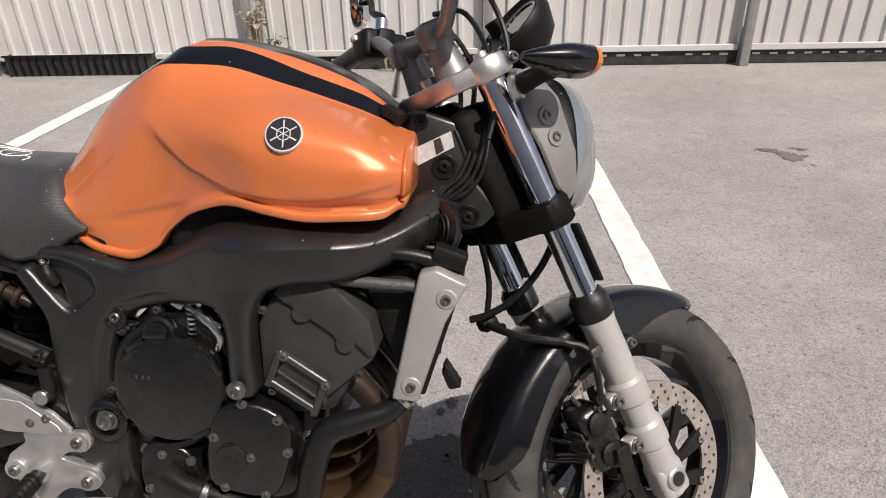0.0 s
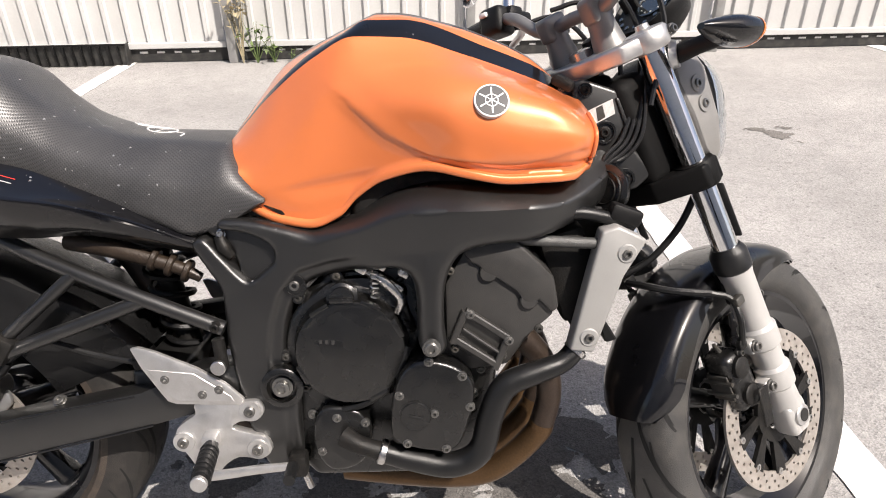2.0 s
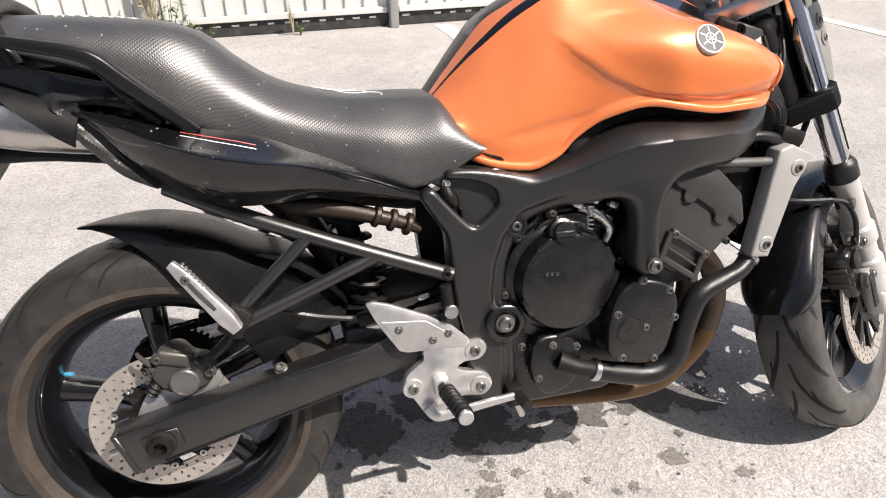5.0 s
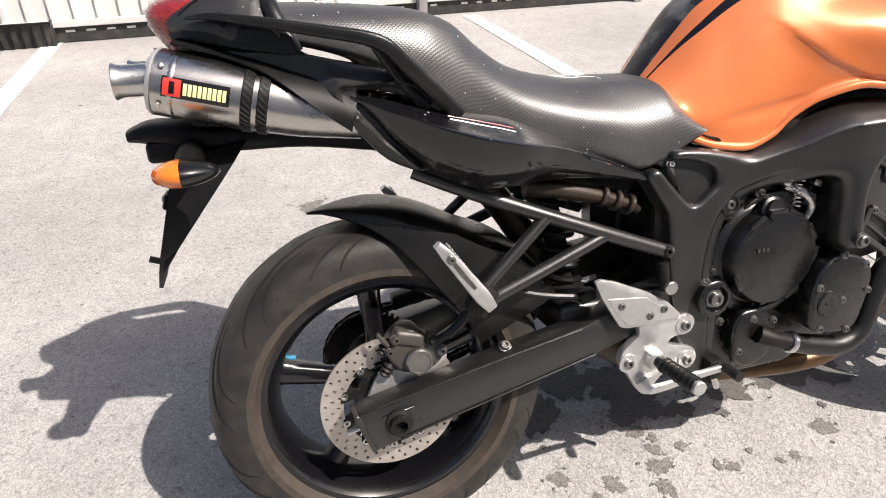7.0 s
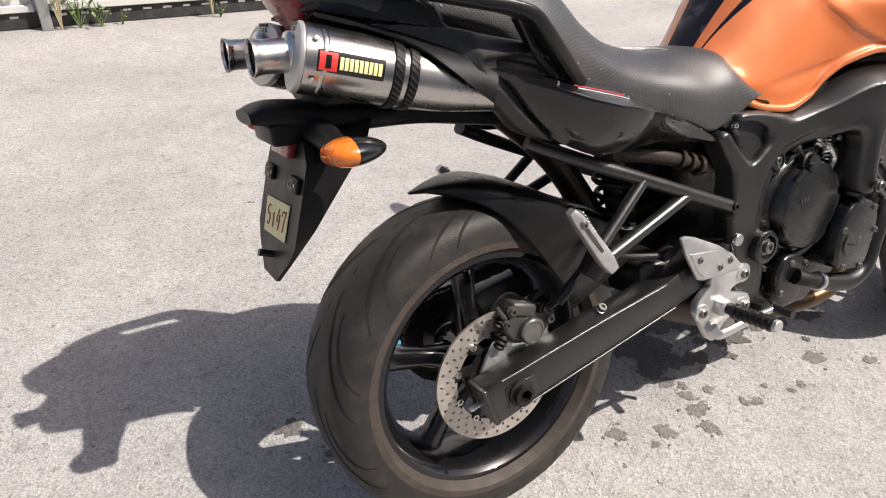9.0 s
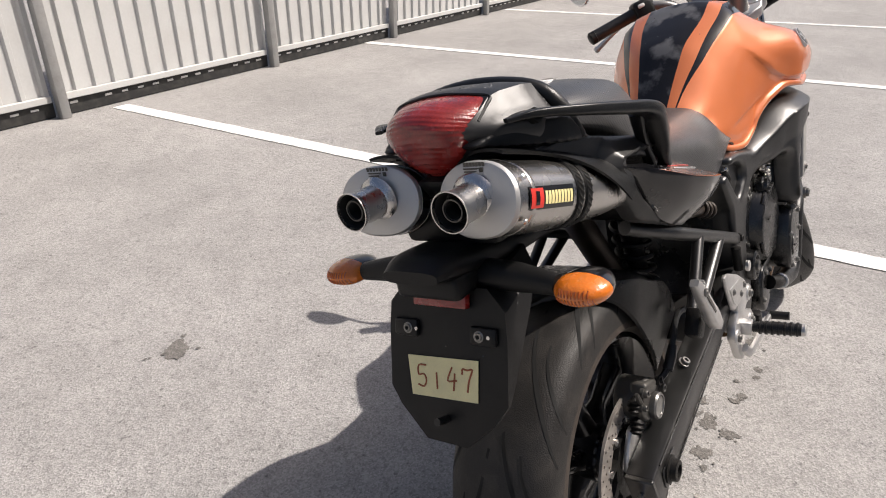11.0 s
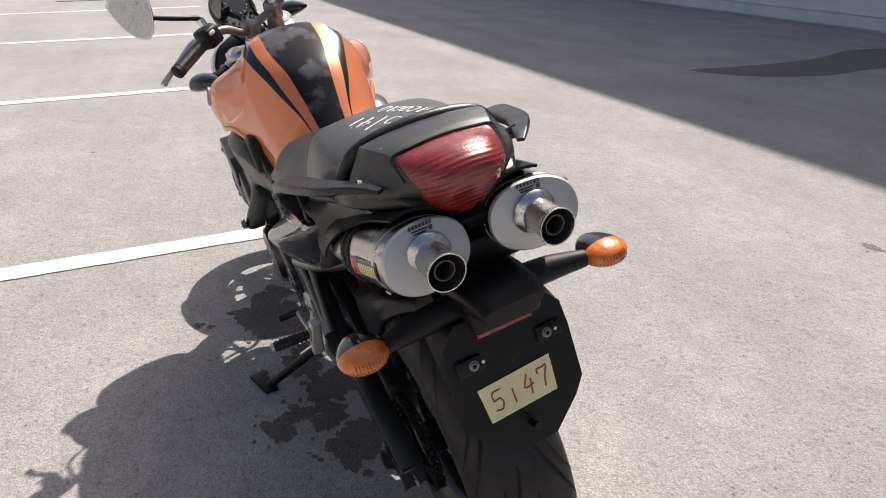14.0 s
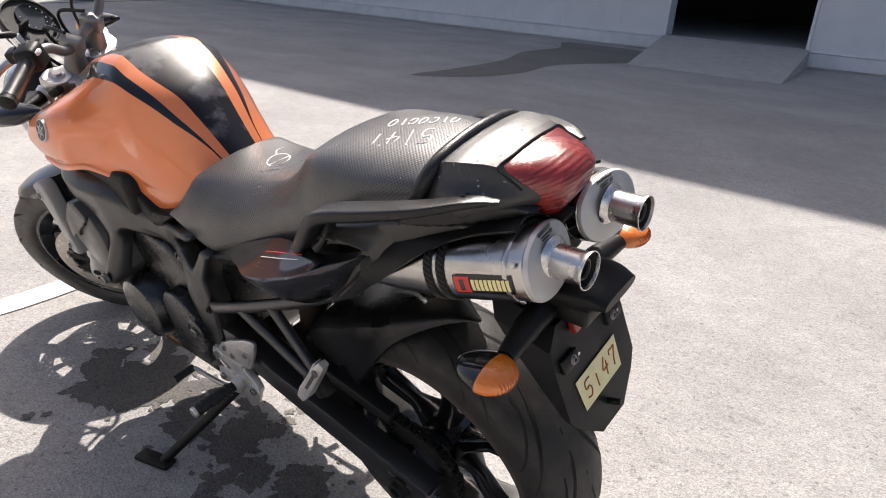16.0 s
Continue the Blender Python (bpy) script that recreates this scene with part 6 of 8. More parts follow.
PANEL_IN = ((-0.022, 0.150, 0.840), (0.03, 0.160, 0.827), (0.1, 0.155, 0.807), (0.157, 0.147, 0.795), (0.21, 0.141, 0.782), (0.28, 0.137, 0.752), (0.36, 0.136, 0.715), (0.46, 0.140, 0.665))
PANEL_FOOT = ((-0.022, 0.151, 0.829), (0.004, 0.154, 0.806), (0.033, 0.158, 0.765), (0.066, 0.163, 0.733), (0.109, 0.169, 0.704), (0.17, 0.172, 0.682), (0.23, 0.169, 0.679), (0.28, 0.163, 0.680), (0.36, 0.155, 0.671), (0.46, 0.146, 0.651))


def along(line, x):
    return Vector((x, crv([(a, b) for a, b, _ in line], x), crv([(a, c) for a, _, c in line], x)))


def side_panel():
    """A shell that flares out to a crease, dished above it and tucked in below."""
    rows = []
    for k in range(61):
        x = -0.022 + 0.482 * k / 60
        top, edge, foot = along(PANEL_IN, x), along(PANEL_EDGE, x), along(PANEL_FOOT, x)
        over, flank = top.lerp(edge, 0.55) - Vector((0, 0, 0.0025)), edge.lerp(foot, 0.45)
        flank.y += 0.10 * (edge.y - foot.y) + 0.003
        ring = [top, top.lerp(over, 0.6), over, over.lerp(edge, 0.7), edge + Vector((0, -0.003, 0.0014)), edge + Vector((0, -0.0006, 0)), edge + Vector((0, -0.0008, -0.003)), edge.lerp(flank, 0.35) + Vector((0, 0.001, 0)), flank, flank.lerp(foot, 0.5) + Vector((0, 0.0015, 0)), foot + Vector((0, 0, 0.004)), foot - Vector((0, 0.004, 0))]
        ring += [foot + Vector((0, -0.014, 0.003)), edge.lerp(foot, 0.5) - Vector((0, 0.016, 0)), top - Vector((0, 0.006, 0.006))]
        rows.append([Vector((q.x, -q.y, q.z)) for q in ring])
    return loft(rows)


sp = pair("side_panel", side_panel(), M_black, bike, "glossy black seat side panel flared to a crease", angle=30)
for s, par in ((-1, sp[0]), (1, sp[1])):
    for df, mt in ((0.22, M_redpaint), (0.36, M_badge)):
        run = []
        for x_ in (0.115, 0.14, 0.165, 0.19, 0.215):
            q = along(PANEL_IN, x_).lerp(along(PANEL_EDGE, x_), df + 1.2 * (x_ - 0.115))
            run.append((q.x, s * q.y, q.z - 0.0012))
        part("panel_decal", tube(run, 0.0009, 5, 3), mt, par, "thin decal line")
SHROUD = [(-0.227, 0.915), (-0.178, 0.909), (-0.112, 0.904), (-0.061, 0.893), (-0.001, 0.877), (0.046, 0.865), (0.096, 0.847), (0.120, 0.822), (0.085, 0.822), (0.04, 0.835), (0.012, 0.842), (-0.012, 0.842), (0.005, 0.812), (0.036, 0.775), (0.065, 0.745),
          (0.088, 0.722), (0.068, 0.720), (0.025, 0.740), (-0.005, 0.773), (-0.041, 0.811), (-0.069, 0.836), (-0.11, 0.868), (-0.15, 0.893), (-0.185, 0.905)]
CHEVRON = [(0.10, 0.838), (0.02, 0.852), (-0.036, 0.853), (-0.042, 0.842), (-0.011, 0.803), (0.026, 0.763), (0.07, 0.722)]


def shroud_face(x, z):
    """The flank over the silencer, folded along a chevron."""
    y = crv(((-0.23, -0.115), (-0.15, -0.138), (-0.06, -0.160), (0.12, -0.168)), x)
    d, u, side = line_gap(CHEVRON, x, z)
    return y + (0.008 * ease(d / 0.006) if side > 0 else 0.8 * min(d, 0.03) - 0.002 * ease((0.010 - d) / 0.008))


pair("tail_panel", casting(smooth_outline(SHROUD, 3), shroud_face, 0.026, 0.004, 0.0035), M_cowl, bike, "dark grey tail panel sweeping down to a point", angle=35)
pair("tail_side", casting(smooth_outline([(-0.254, 0.932), (-0.225, 0.942), (-0.17, 0.944), (-0.118, 0.936), (-0.100, 0.921), (-0.076, 0.900), (-0.056, 0.888), (-0.126, 0.902), (-0.162, 0.909), (-0.211, 0.920)], 3), lambda x, z: crv(((-0.26, -0.068), (-0.2, -0.098), (-0.12, -0.128), (-0.05, -0.134)), x) + 0.4 * max(0, z - 0.935), 0.02, 0.004, 0.0035), M_grey, bike, "dark grey flank of the tail under the grab rail")
# the tail cowl: rims from the seat to the lens, each from its crown down its side
COWL = [((-0.114, 0.084, 0.974), (-0.114, 0.098, 0.958), (-0.113, 0.108, 0.942), (-0.106, 0.113, 0.922), (-0.092, 0.110, 0.895)),
        ((-0.130, 0.090, 0.982), (-0.133, 0.103, 0.963), (-0.136, 0.116, 0.944), (-0.136, 0.118, 0.922), (-0.135, 0.110, 0.898)),
        ((-0.150, 0.088, 0.985), (-0.157, 0.100, 0.963), (-0.165, 0.114, 0.946), (-0.168, 0.114, 0.925), (-0.170, 0.102, 0.905)),
        ((-0.185, 0.076, 0.985), (-0.203, 0.083, 0.965), (-0.222, 0.088, 0.948), (-0.222, 0.082, 0.928), (-0.218, 0.068, 0.910)),
        ((-0.203, 0.070, 0.982), (-0.232, 0.068, 0.967), (-0.256, 0.056, 0.951), (-0.254, 0.044, 0.930), (-0.250, 0.030, 0.912))]
rows = []
for a_, b_ in zip(COWL, COWL[1:]):
    for k in range(4 if b_ is not COWL[-1] else 5):
        f_ = k / 4
        side = spline([Vector(p).lerp(Vector(q), f_) for p, q in zip(a_, b_)], 4)
        crown = side[0]
        ring = [Vector((crown.x, 0, crown.z + 0.008)), Vector((crown.x, -crown.y * 0.5, crown.z + 0.0065)), Vector((crown.x, -crown.y * 0.82, crown.z + 0.003))] + [Vector((q.x, -q.y, q.z)) for q in side]
        rows.append(ring + [Vector((q.x, -q.y, q.z)) for q in ring[:0:-1]])
cowl = part("tail_cowl", loft(rows), M_cowl, bike, "dark grey tail cowl behind the seat", angle=27)
# lens: centre x and z, half width, edge x and z, from its top edge over the nose to its lower tip
LENS = [(-0.208, 0.990, 0.070, -0.203, 0.981), (-0.234, 0.990, 0.070, -0.213, 0.975), (-0.258, 0.986, 0.070, -0.225, 0.967), (-0.276, 0.977, 0.068, -0.236, 0.959), (-0.283, 0.965, 0.065, -0.243, 0.951),
        (-0.280, 0.948, 0.060, -0.246, 0.938), (-0.271, 0.932, 0.050, -0.247, 0.924), (-0.259, 0.914, 0.033, -0.247, 0.910), (-0.246, 0.897, 0.010, -0.243, 0.896)]
rows = []
for j in range(129):
    v = j / 16
    k = min(7, int(v))
    f_ = v - k
    xc, zc, hw, xe, ze = (crv([(q, LENS[q][c]) for q in range(9)], v) for c in range(5))
    rib = 0.00032 * math.cos(v * 14) if v > 1.6 else 0.0
    rows.append([Vector((xc + (xe - xc) * abs(t_) ** 3.0 - rib, hw * t_, zc + (ze - zc) * abs(t_) ** 2 + rib * 0.3)) for t_ in (-1 + m / 10 for m in range(21))])
inner = [[Vector((min(-0.19, v_.x + 0.03), v_.y * 0.9, v_.z - 0.006)) for v_ in r_] for r_ in rows]
bm = bmesh.new()
loft(rows, bm, closed=False)
loft(inner, bm, closed=False)
for i in (0, -1):
    loft([rows[i], inner[i]], bm, closed=False)
    loft([[r_[i] for r_ in rows], [r_[i] for r_ in inner]], bm, closed=False)
bmesh.ops.remove_doubles(bm, verts=bm.verts, dist=0.0001)
tl = part("tail_light", bm, M_red, bike, "red wedge-shaped tail light lens", angle=60)
edge = [rows[0][m] + Vector((0.002, 0, 0.001)) for m in range(0, 21, 4)]
part("tail_seal", tube([rows[48][0] + Vector((0.002, -0.002, 0)), rows[20][0] + Vector((0.002, -0.002, 0))] + edge + [rows[20][20] + Vector((0.002, 0.002, 0)), rows[48][20] + Vector((0.002, 0.002, 0))], 0.0022, 6, 4), M_matte, tl, "black lens surround")
part("tail_under", plate([(-0.05, 0.86), (-0.2, 0.90), (-0.262, 0.895), (-0.245, 0.87), (-0.10, 0.80), (0.05, 0.76)], -0.025, 0.025, 0.008, 2), M_matte, bike)
for s in (-1, 1):
    rail = part("grab_rail", spar([(-0.222, s * 0.100, 0.954), (-0.190, s * 0.117, 0.954), (-0.128, s * 0.148, 0.942), (-0.054, s * 0.167, 0.926), (0.0, s * 0.177, 0.914), (0.029, s * 0.180, 0.901), (0.052, s * 0.177, 0.878), (0.082, s * 0.169, 0.848), (0.115, s * 0.158, 0.816), (0.135, s * 0.154, 0.796)],
                             [0.005, 0.010, 0.014, 0.017, 0.019, 0.021, 0.022, 0.022, 0.022, 0.022], [0.010, 0.024, 0.034, 0.038, 0.040, 0.041, 0.038, 0.034, 0.030, 0.028], 18, 5, 5.0), M_grey, bike, "dark grey flat passenger grab rail")
    part("rail_stay", spar([(0.020, s * 0.164, 0.902), (0.038, s * 0.160, 0.872), (0.060, s * 0.156, 0.842), (0.090, s * 0.152, 0.812)], [0.016, 0.014, 0.015, 0.018], [0.022, 0.018, 0.018, 0.02], 10, 3, 3), M_grey, rail)
    part("rail_stub", spar([(-0.178, s * 0.118, 0.950), (-0.176, s * 0.105, 0.947), (-0.174, s * 0.085, 0.943)], [0.016, 0.014, 0.018], [0.02, 0.018, 0.02], 10, 3, 3), M_grey, rail)

# silencers
def silencer(s):
    a, b = Vector((-0.272, s * 0.077, 0.874)), Vector((0.0, s * 0.118, 0.800))
    d = (b - a).normalized()
    y = Vector((0, 1, 0))
    y = (y - d * y.dot(d)).normalized()
    u = d.cross(y)
    if u.z < 0:
        u = -u

    def oval(t_, w, h, n=36):
        c = a + (b - a) * t_
        return [c + y * w * 0.99 * math.copysign(abs(math.cos(q)) ** 0.9, math.cos(q)) + u * h * 1.0 * math.copysign(abs(math.sin(q)) ** 0.9, math.sin(q)) for q in (k * math.tau / n for k in range(n))]

    bm = loft([oval(0.0, 0.061, 0.0445), oval(0.006, 0.0625, 0.046), oval(0.09, 0.0625, 0.0462), oval(0.30, 0.061, 0.0465), oval(0.5, 0.057, 0.0455), oval(0.7, 0.050, 0.042), oval(0.88, 0.042, 0.035), oval(1.0, 0.036, 0.03)])
    can = part("silencer", bm, M_can, bike, "oval brushed metal silencer with a badge")
    bm = loft([oval(-0.032, 0.03, 0.026), oval(-0.028, 0.052, 0.038), oval(-0.020, 0.0605, 0.0445), oval(-0.008, 0.0625, 0.0465), oval(0.0, 0.0625, 0.0465)])
    part("end_cap", bm, M_cap, can, "pale blasted silencer end cap")
    for t_ in (0.41, 0.485):
        w, h = 0.0602 - 0.020 * (t_ - 0.38), 0.0472 - 0.006 * (t_ - 0.38)
        part("band", loft([oval(t_, w, h), oval(t_ + 0.006, w + 0.0012, h + 0.0012), oval(t_ + 0.048, w + 0.0002, h + 0.0002), oval(t_ + 0.052, w - 0.0015, h - 0.0015)]), M_matte, can, "dark carbon band")
        weave = bmesh.new()
        for k in range(40):
            q0 = k * math.tau / 40
            pts = []
            for f_ in (0.006, 0.02, 0.034, 0.047):
                q_ = q0 + (f_ - 0.006) * 4
                c_ = a + (b - a) * (t_ + f_)
                g_ = f_ / 0.05
                pts.append(c_ + y * (w + 0.0015 - 0.001 * g_) * math.copysign(abs(math.cos(q_)) ** 0.9, math.cos(q_)) + u * (h + 0.0015 - 0.001 * g_) * math.copysign(abs(math.sin(q_)) ** 0.9, math.sin(q_)))
            tube(pts, 0.0007, 4, 1, weave)
        tagged(part("band_weave", weave, M_calip, can, "pale diagonal weave on the band"), kind="stuff")
    part("seam_ring", loft([oval(0.075, 0.0627, 0.0464), oval(0.08, 0.0637, 0.0473), oval(0.10, 0.0635, 0.0472), oval(0.105, 0.0625, 0.0462)]), M_can, can)
    c = a - d * 0.008 + u * 0.002
    out = Vector((-1, 0, 0.02)).normalized()
    bm = lathe([(0.0, 0.031), (0.004, 0.029), (0.008, 0.0222), (0.040, 0.0218), (0.047, 0.0230), (0.051, 0.0252), (0.053, 0.0250), (0.053, 0.0236), (0.048, 0.0226)], c, 32, None, out)
    bmesh.ops.delete(bm, geom=[f for f in bm.faces if len(f.verts) > 4], context='FACES')
    tip = part("outlet_pipe", bm, M_steel, can, "short brushed outlet pipe")
    for nm, prof_, mt, lb in (("baffle", [(0.049, 0.0227), (0.030, 0.0205), (0.030, 0.014), (0.044, 0.0135), (0.044, 0.011), (0.02, 0.0105), (0.02, 0.0005)], M_soot_and_bore, "sooty baffle"), ("inner_pipe", [(0.036, 0.0144), (0.0445, 0.0144), (0.0465, 0.0137), (0.0465, 0.0120), (0.036, 0.0110)], M_calip, "inner outlet ring")):
        bm = lathe(prof_, c, 28, None, out)
        bmesh.ops.delete(bm, geom=[f for f in bm.faces if len(f.verts) > 4], context='FACES')
        part(nm, bm, mt, tip, lb)
    for k, (q, v) in enumerate(((0.8, 0.0), (-0.8, 0.0))):
        e = math.cos(q) * s * y * 1.0
        p = a + d * 0.012 + s * y * 0.0575 + u * (0.026 if k == 0 else -0.026)
        part("rivet", lathe([(0, 0.004), (0.0015, 0.0035), (0.0022, 0.001)], p, 12, None, (s * y * 0.85 + u * (0.5 if k == 0 else -0.5))), M_steel, can)
    # badge
    nrm = (s * y).normalized()
    bx = -d if s < 0 else d
    c0 = a + (b - a) * 0.21 + nrm * 0.0628
    lx, ly = d, u

    def quad(x0, x1, y0, y1, lift, m, name, par, lab=""):
        q = bmesh.new()
        n = 6
        rowsq = []
        for k in range(n + 1):
            yy = y0 + (y1 - y0) * k / n
            curve = -0.0626 * (1 - math.sqrt(max(0, 1 - (yy / 0.0465) ** 2)))
            rowsq.append([c0 + lx * xx + ly * yy + nrm * (curve + lift - 0.012 * 0 - 0.018 * max(0, xx) * 0.5) for xx in (x0, x1)])
        vs = [[q.verts.new(p) for p in r] for r in rowsq]
        for r0, r1 in zip(vs, vs[1:]):
            q.faces.new((r0[0], r0[1], r1[1], r1[0]))
        return part(name, q, m, par, lab)

    bd = quad(-0.044, 0.043, -0.0135, 0.0135, 0.0006, M_black, "badge", can, "black badge with a red square and yellow bars")
    e0 = -0.042 if s < 0 else 0.018
    quad(e0, e0 + 0.023, -0.0115, 0.0115, 0.0012, M_redpaint, "badge_square", bd)
    quad(e0 + 0.008, e0 + 0.015, -0.008, 0.008, 0.0016, M_black, "badge_mark", bd)
    f0 = -0.016 if s < 0 else -0.040
    for k in range(9):
        quad(f0 + k * 0.0063, f0 + k * 0.0063 + 0.0048, -0.0078, 0.0078, 0.0012, M_yellow, "badge_bar", bd)
    em_ = bmesh.new()
    for k in range(7):
        block(a - d * 0.0078 + u * 0.0415 + y * (-0.0145 + k * 0.0048), (0.001, 0.0034, 0.005), 0, bm=em_)
    for k in range(2):
        block(a - d * 0.0092 + u * (0.0365 - 0.0034 * k) + y * (0.003 + 0.001 * k), (0.001, 0.022 - 0.004 * k, 0.0018), 0, bm=em_)
    block(a - d * 0.0092 + u * 0.0350 - y * 0.0125, (0.001, 0.005, 0.0055), 0, bm=em_)
    part("stamped_mark", em_, M_calip, can)
    return can


silencer(-1), silencer(1)
SA, SB = Vector((-0.272, -0.077, 0.874)), Vector((0.0, -0.118, 0.800))
sd_ = (SB - SA).normalized()
sy_ = (Vector((0, 1, 0)) - sd_ * sd_.y).normalized()
su_ = -sd_.cross(sy_) if sd_.cross(sy_).z < 0 else sd_.cross(sy_)
rows = []
for k in range(13):
    t_ = 0.05 + 0.9 * k / 12
    low = crv(((0.05, 1.2), (0.25, 1.15), (0.5, 0.8), (0.7, 0.3), (0.95, -0.4)), t_)
    w_, h_ = crv(((0.05, 0.073), (0.4, 0.069), (0.95, 0.052)), t_), crv(((0.05, 0.060), (0.4, 0.058), (0.95, 0.046)), t_)
    outer_, inner_ = [], []
    for j in range(15):
        q = (math.pi - 0.35) * (1 - j / 14) + low * j / 14
        for store, o in ((outer_, 0.0), (inner_, 0.004)):
            store.append(SA + (SB - SA) * t_ - sy_ * (w_ - o) * math.cos(q) + su_ * (h_ - o) * math.sin(q))
    rows.append(outer_ + inner_[::-1])
pair("silencer_shroud", loft(rows), M_matte, bike, "black plastic hood arched over the silencer")
part("silencer_hanger", block((-0.215, 0, 0.828), (0.06, 0.15, 0.05), 0.012, 2), M_matte, bike)

# undertail, number tag and rear indicators
part("undertail", spar([(0.06, 0, 0.745), (-0.08, 0, 0.772), (-0.2, 0, 0.782), (-0.30, 0, 0.798), (-0.338, 0, 0.797)], [0.03, 0.036, 0.045, 0.036, 0.018], [0.13, 0.13, 0.115, 0.105, 0.085], 18, 4, 3.2), M_matte, bike, "black plastic undertail")
P0, DOWN = Vector((-0.277, 0, 0.76)), Vector((-0.296, 0, -0.955))
BACK = Vector((-0.955, 0, 0.296))


def on_plate(u, v, lift=0.0):
    return P0 + DOWN * v + Vector((0, u, 0)) + BACK * lift


outl = [(1.1 * u, 1.08 * v) for u, v in [(0.06, 0.0), (0.083, 0.025), (0.086, 0.06), (0.086, 0.135), (0.07, 0.158), (0.03, 0.195), (-0.03, 0.195), (-0.07, 0.158), (-0.086, 0.135), (-0.086, 0.06), (-0.083, 0.025), (-0.06, 0.0)]]
bm = bmesh.new()
f0 = [bm.verts.new(on_plate(u, v, 0.0)) for u, v in outl]
f1 = [bm.verts.new(on_plate(u, v, -0.006)) for u, v in outl]
f2 = [bm.verts.new(on_plate(u * 0.97, v, -0.006) + Vector((0.10 * max(0.04, 1 - v / 0.2), 0, 0.02))) for u, v in outl]
bm.faces.new(f0)
for k in range(len(outl)):
    j = (k + 1) % len(outl)
    bm.faces.new((f0[k], f1[k], f1[j], f0[j])), bm.faces.new((f1[k], f2[k], f2[j], f1[j]))
bm.faces.new(f2[::-1])
hanger = part("plate_hanger", bm, M_matte, bike, "black plastic number plate hanger")
mb = bmesh.new()
tagq = [(0.0625, 0.0985), (-0.0525, 0.0925), (-0.051, 0.1475), (0.056, 0.1525)]
mb.faces.new([mb.verts.new(on_plate(u, v, 0.0012)) for u, v in tagq])
ext = bmesh.ops.extrude_face_region(mb, geom=mb.faces[:])
bmesh.ops.translate(mb, vec=BACK * 0.0008, verts=[e for e in ext["geom"] if isinstance(e, bmesh.types.BMVert)])
paper = part("paper_tag", mb, M_paper, hanger, "yellow paper tag with a lot number in brown ink")
for k, ch in enumerate("5147"):
    mb = bmesh.new()
    for st in GLYPHS[ch]:
        tube([on_plate(0.046 - k * 0.0245 - u * 0.021, 0.140 - k * 0.0015 - v * (0.022 if ch == "1" else 0.031), 0.0023) for u, v in st], 0.0013, 5, 3, mb)
    part("ink_figure", mb, M_ink, paper)
for s in (-1, 1):
    part("screw_pad", block(on_plate(s * 0.062, 0.06, 0.003), (0.008, 0.04, 0.024), 0.004, 2, (0, 17, 0)), M_matte, hanger)
    bolt(on_plate(s * 0.057, 0.06, 0.006), 0.006, hanger, BACK, depth=0.004)
    part("hole", lathe([(0, 0.0026), (0.0008, 0.0026), (0.0008, 0.0005)], on_plate(s * 0.057 - 0.014, 0.06, 0.0066), 10, None, BACK), M_steel, hanger)
part("rubber_stop", tube([on_plate(0.0, 0.178, 0.0), on_plate(0.0, 0.176, 0.022)], 0.0055, 10, 1), M_hose, hanger)
part("reflector", block((-0.288, 0.0, 0.748), (0.012, 0.085, 0.024), 0.003, 2, (0, 17, 0)), M_red, hanger, "red reflector strip")
part("lamp_box", block((-0.285, 0, 0.772), (0.06, 0.10, 0.032), 0.008, 3), M_matte, hanger)
for s in (-1, 1):
    part("indicator_stalk", tube([(-0.25, s * 0.045, 0.768), (-0.252, s * 0.10, 0.767), (-0.258, s * 0.155, 0.763)], [0.021, 0.019, 0.013], 14, 4), M_matte, bike)
    c = Vector((-0.268, s * 0.187, 0.762))

    def blob(x0, x1, grow, n=10, seg=24, ridge=0.0):
        rows_ = []
        for k in range(n + 1):
            x = x0 + (x1 - x0) * k / n
            f = grow(x)
            rows_.append([c + Vector((x, s * 0.035 * f * math.cos(q), 0.0185 * f * (1 + ridge * math.cos(14 * q)) * math.sin(q))) for q in (j * math.tau / seg for j in range(seg))])
        return loft(rows_)

    ind = part("rear_indicator", blob(0.0125, 0.060, lambda x: max(0.04, math.sqrt(max(0, 1 - (max(0, x - 0.0125) / 0.0485) ** 1.5)))), M_black, bike, "black rear indicator with an amber lens")
    lens = part("amber_lens", blob(-0.024, 0.012, lambda x: 1.0 if x > 0.010 else max(0.05, math.sqrt(max(0, 1 - ((x - 0.010) / 0.0342) ** 2))), 14, 72, 0.008), M_amber, ind, "amber indicator lens with moulded ribs")
    for z0, z1, span in ((0.0015, 0.0090, 4), (-0.0085, -0.0010, 5)):
        for k in range(-span, span + 1):
            run = []
            for v in range(4):
                yy, zz = k * 0.0044, z0 + (z1 - z0) * v / 3
                f = (yy / 0.035) ** 2 + (zz / 0.0185) ** 2
                run.append(c + Vector((0.010 - 0.0346 * math.sqrt(1 - f), s * yy, zz)))
            part("lens_rib", tube(run, 0.0008, 5, 2), M_amber_rib, lens)

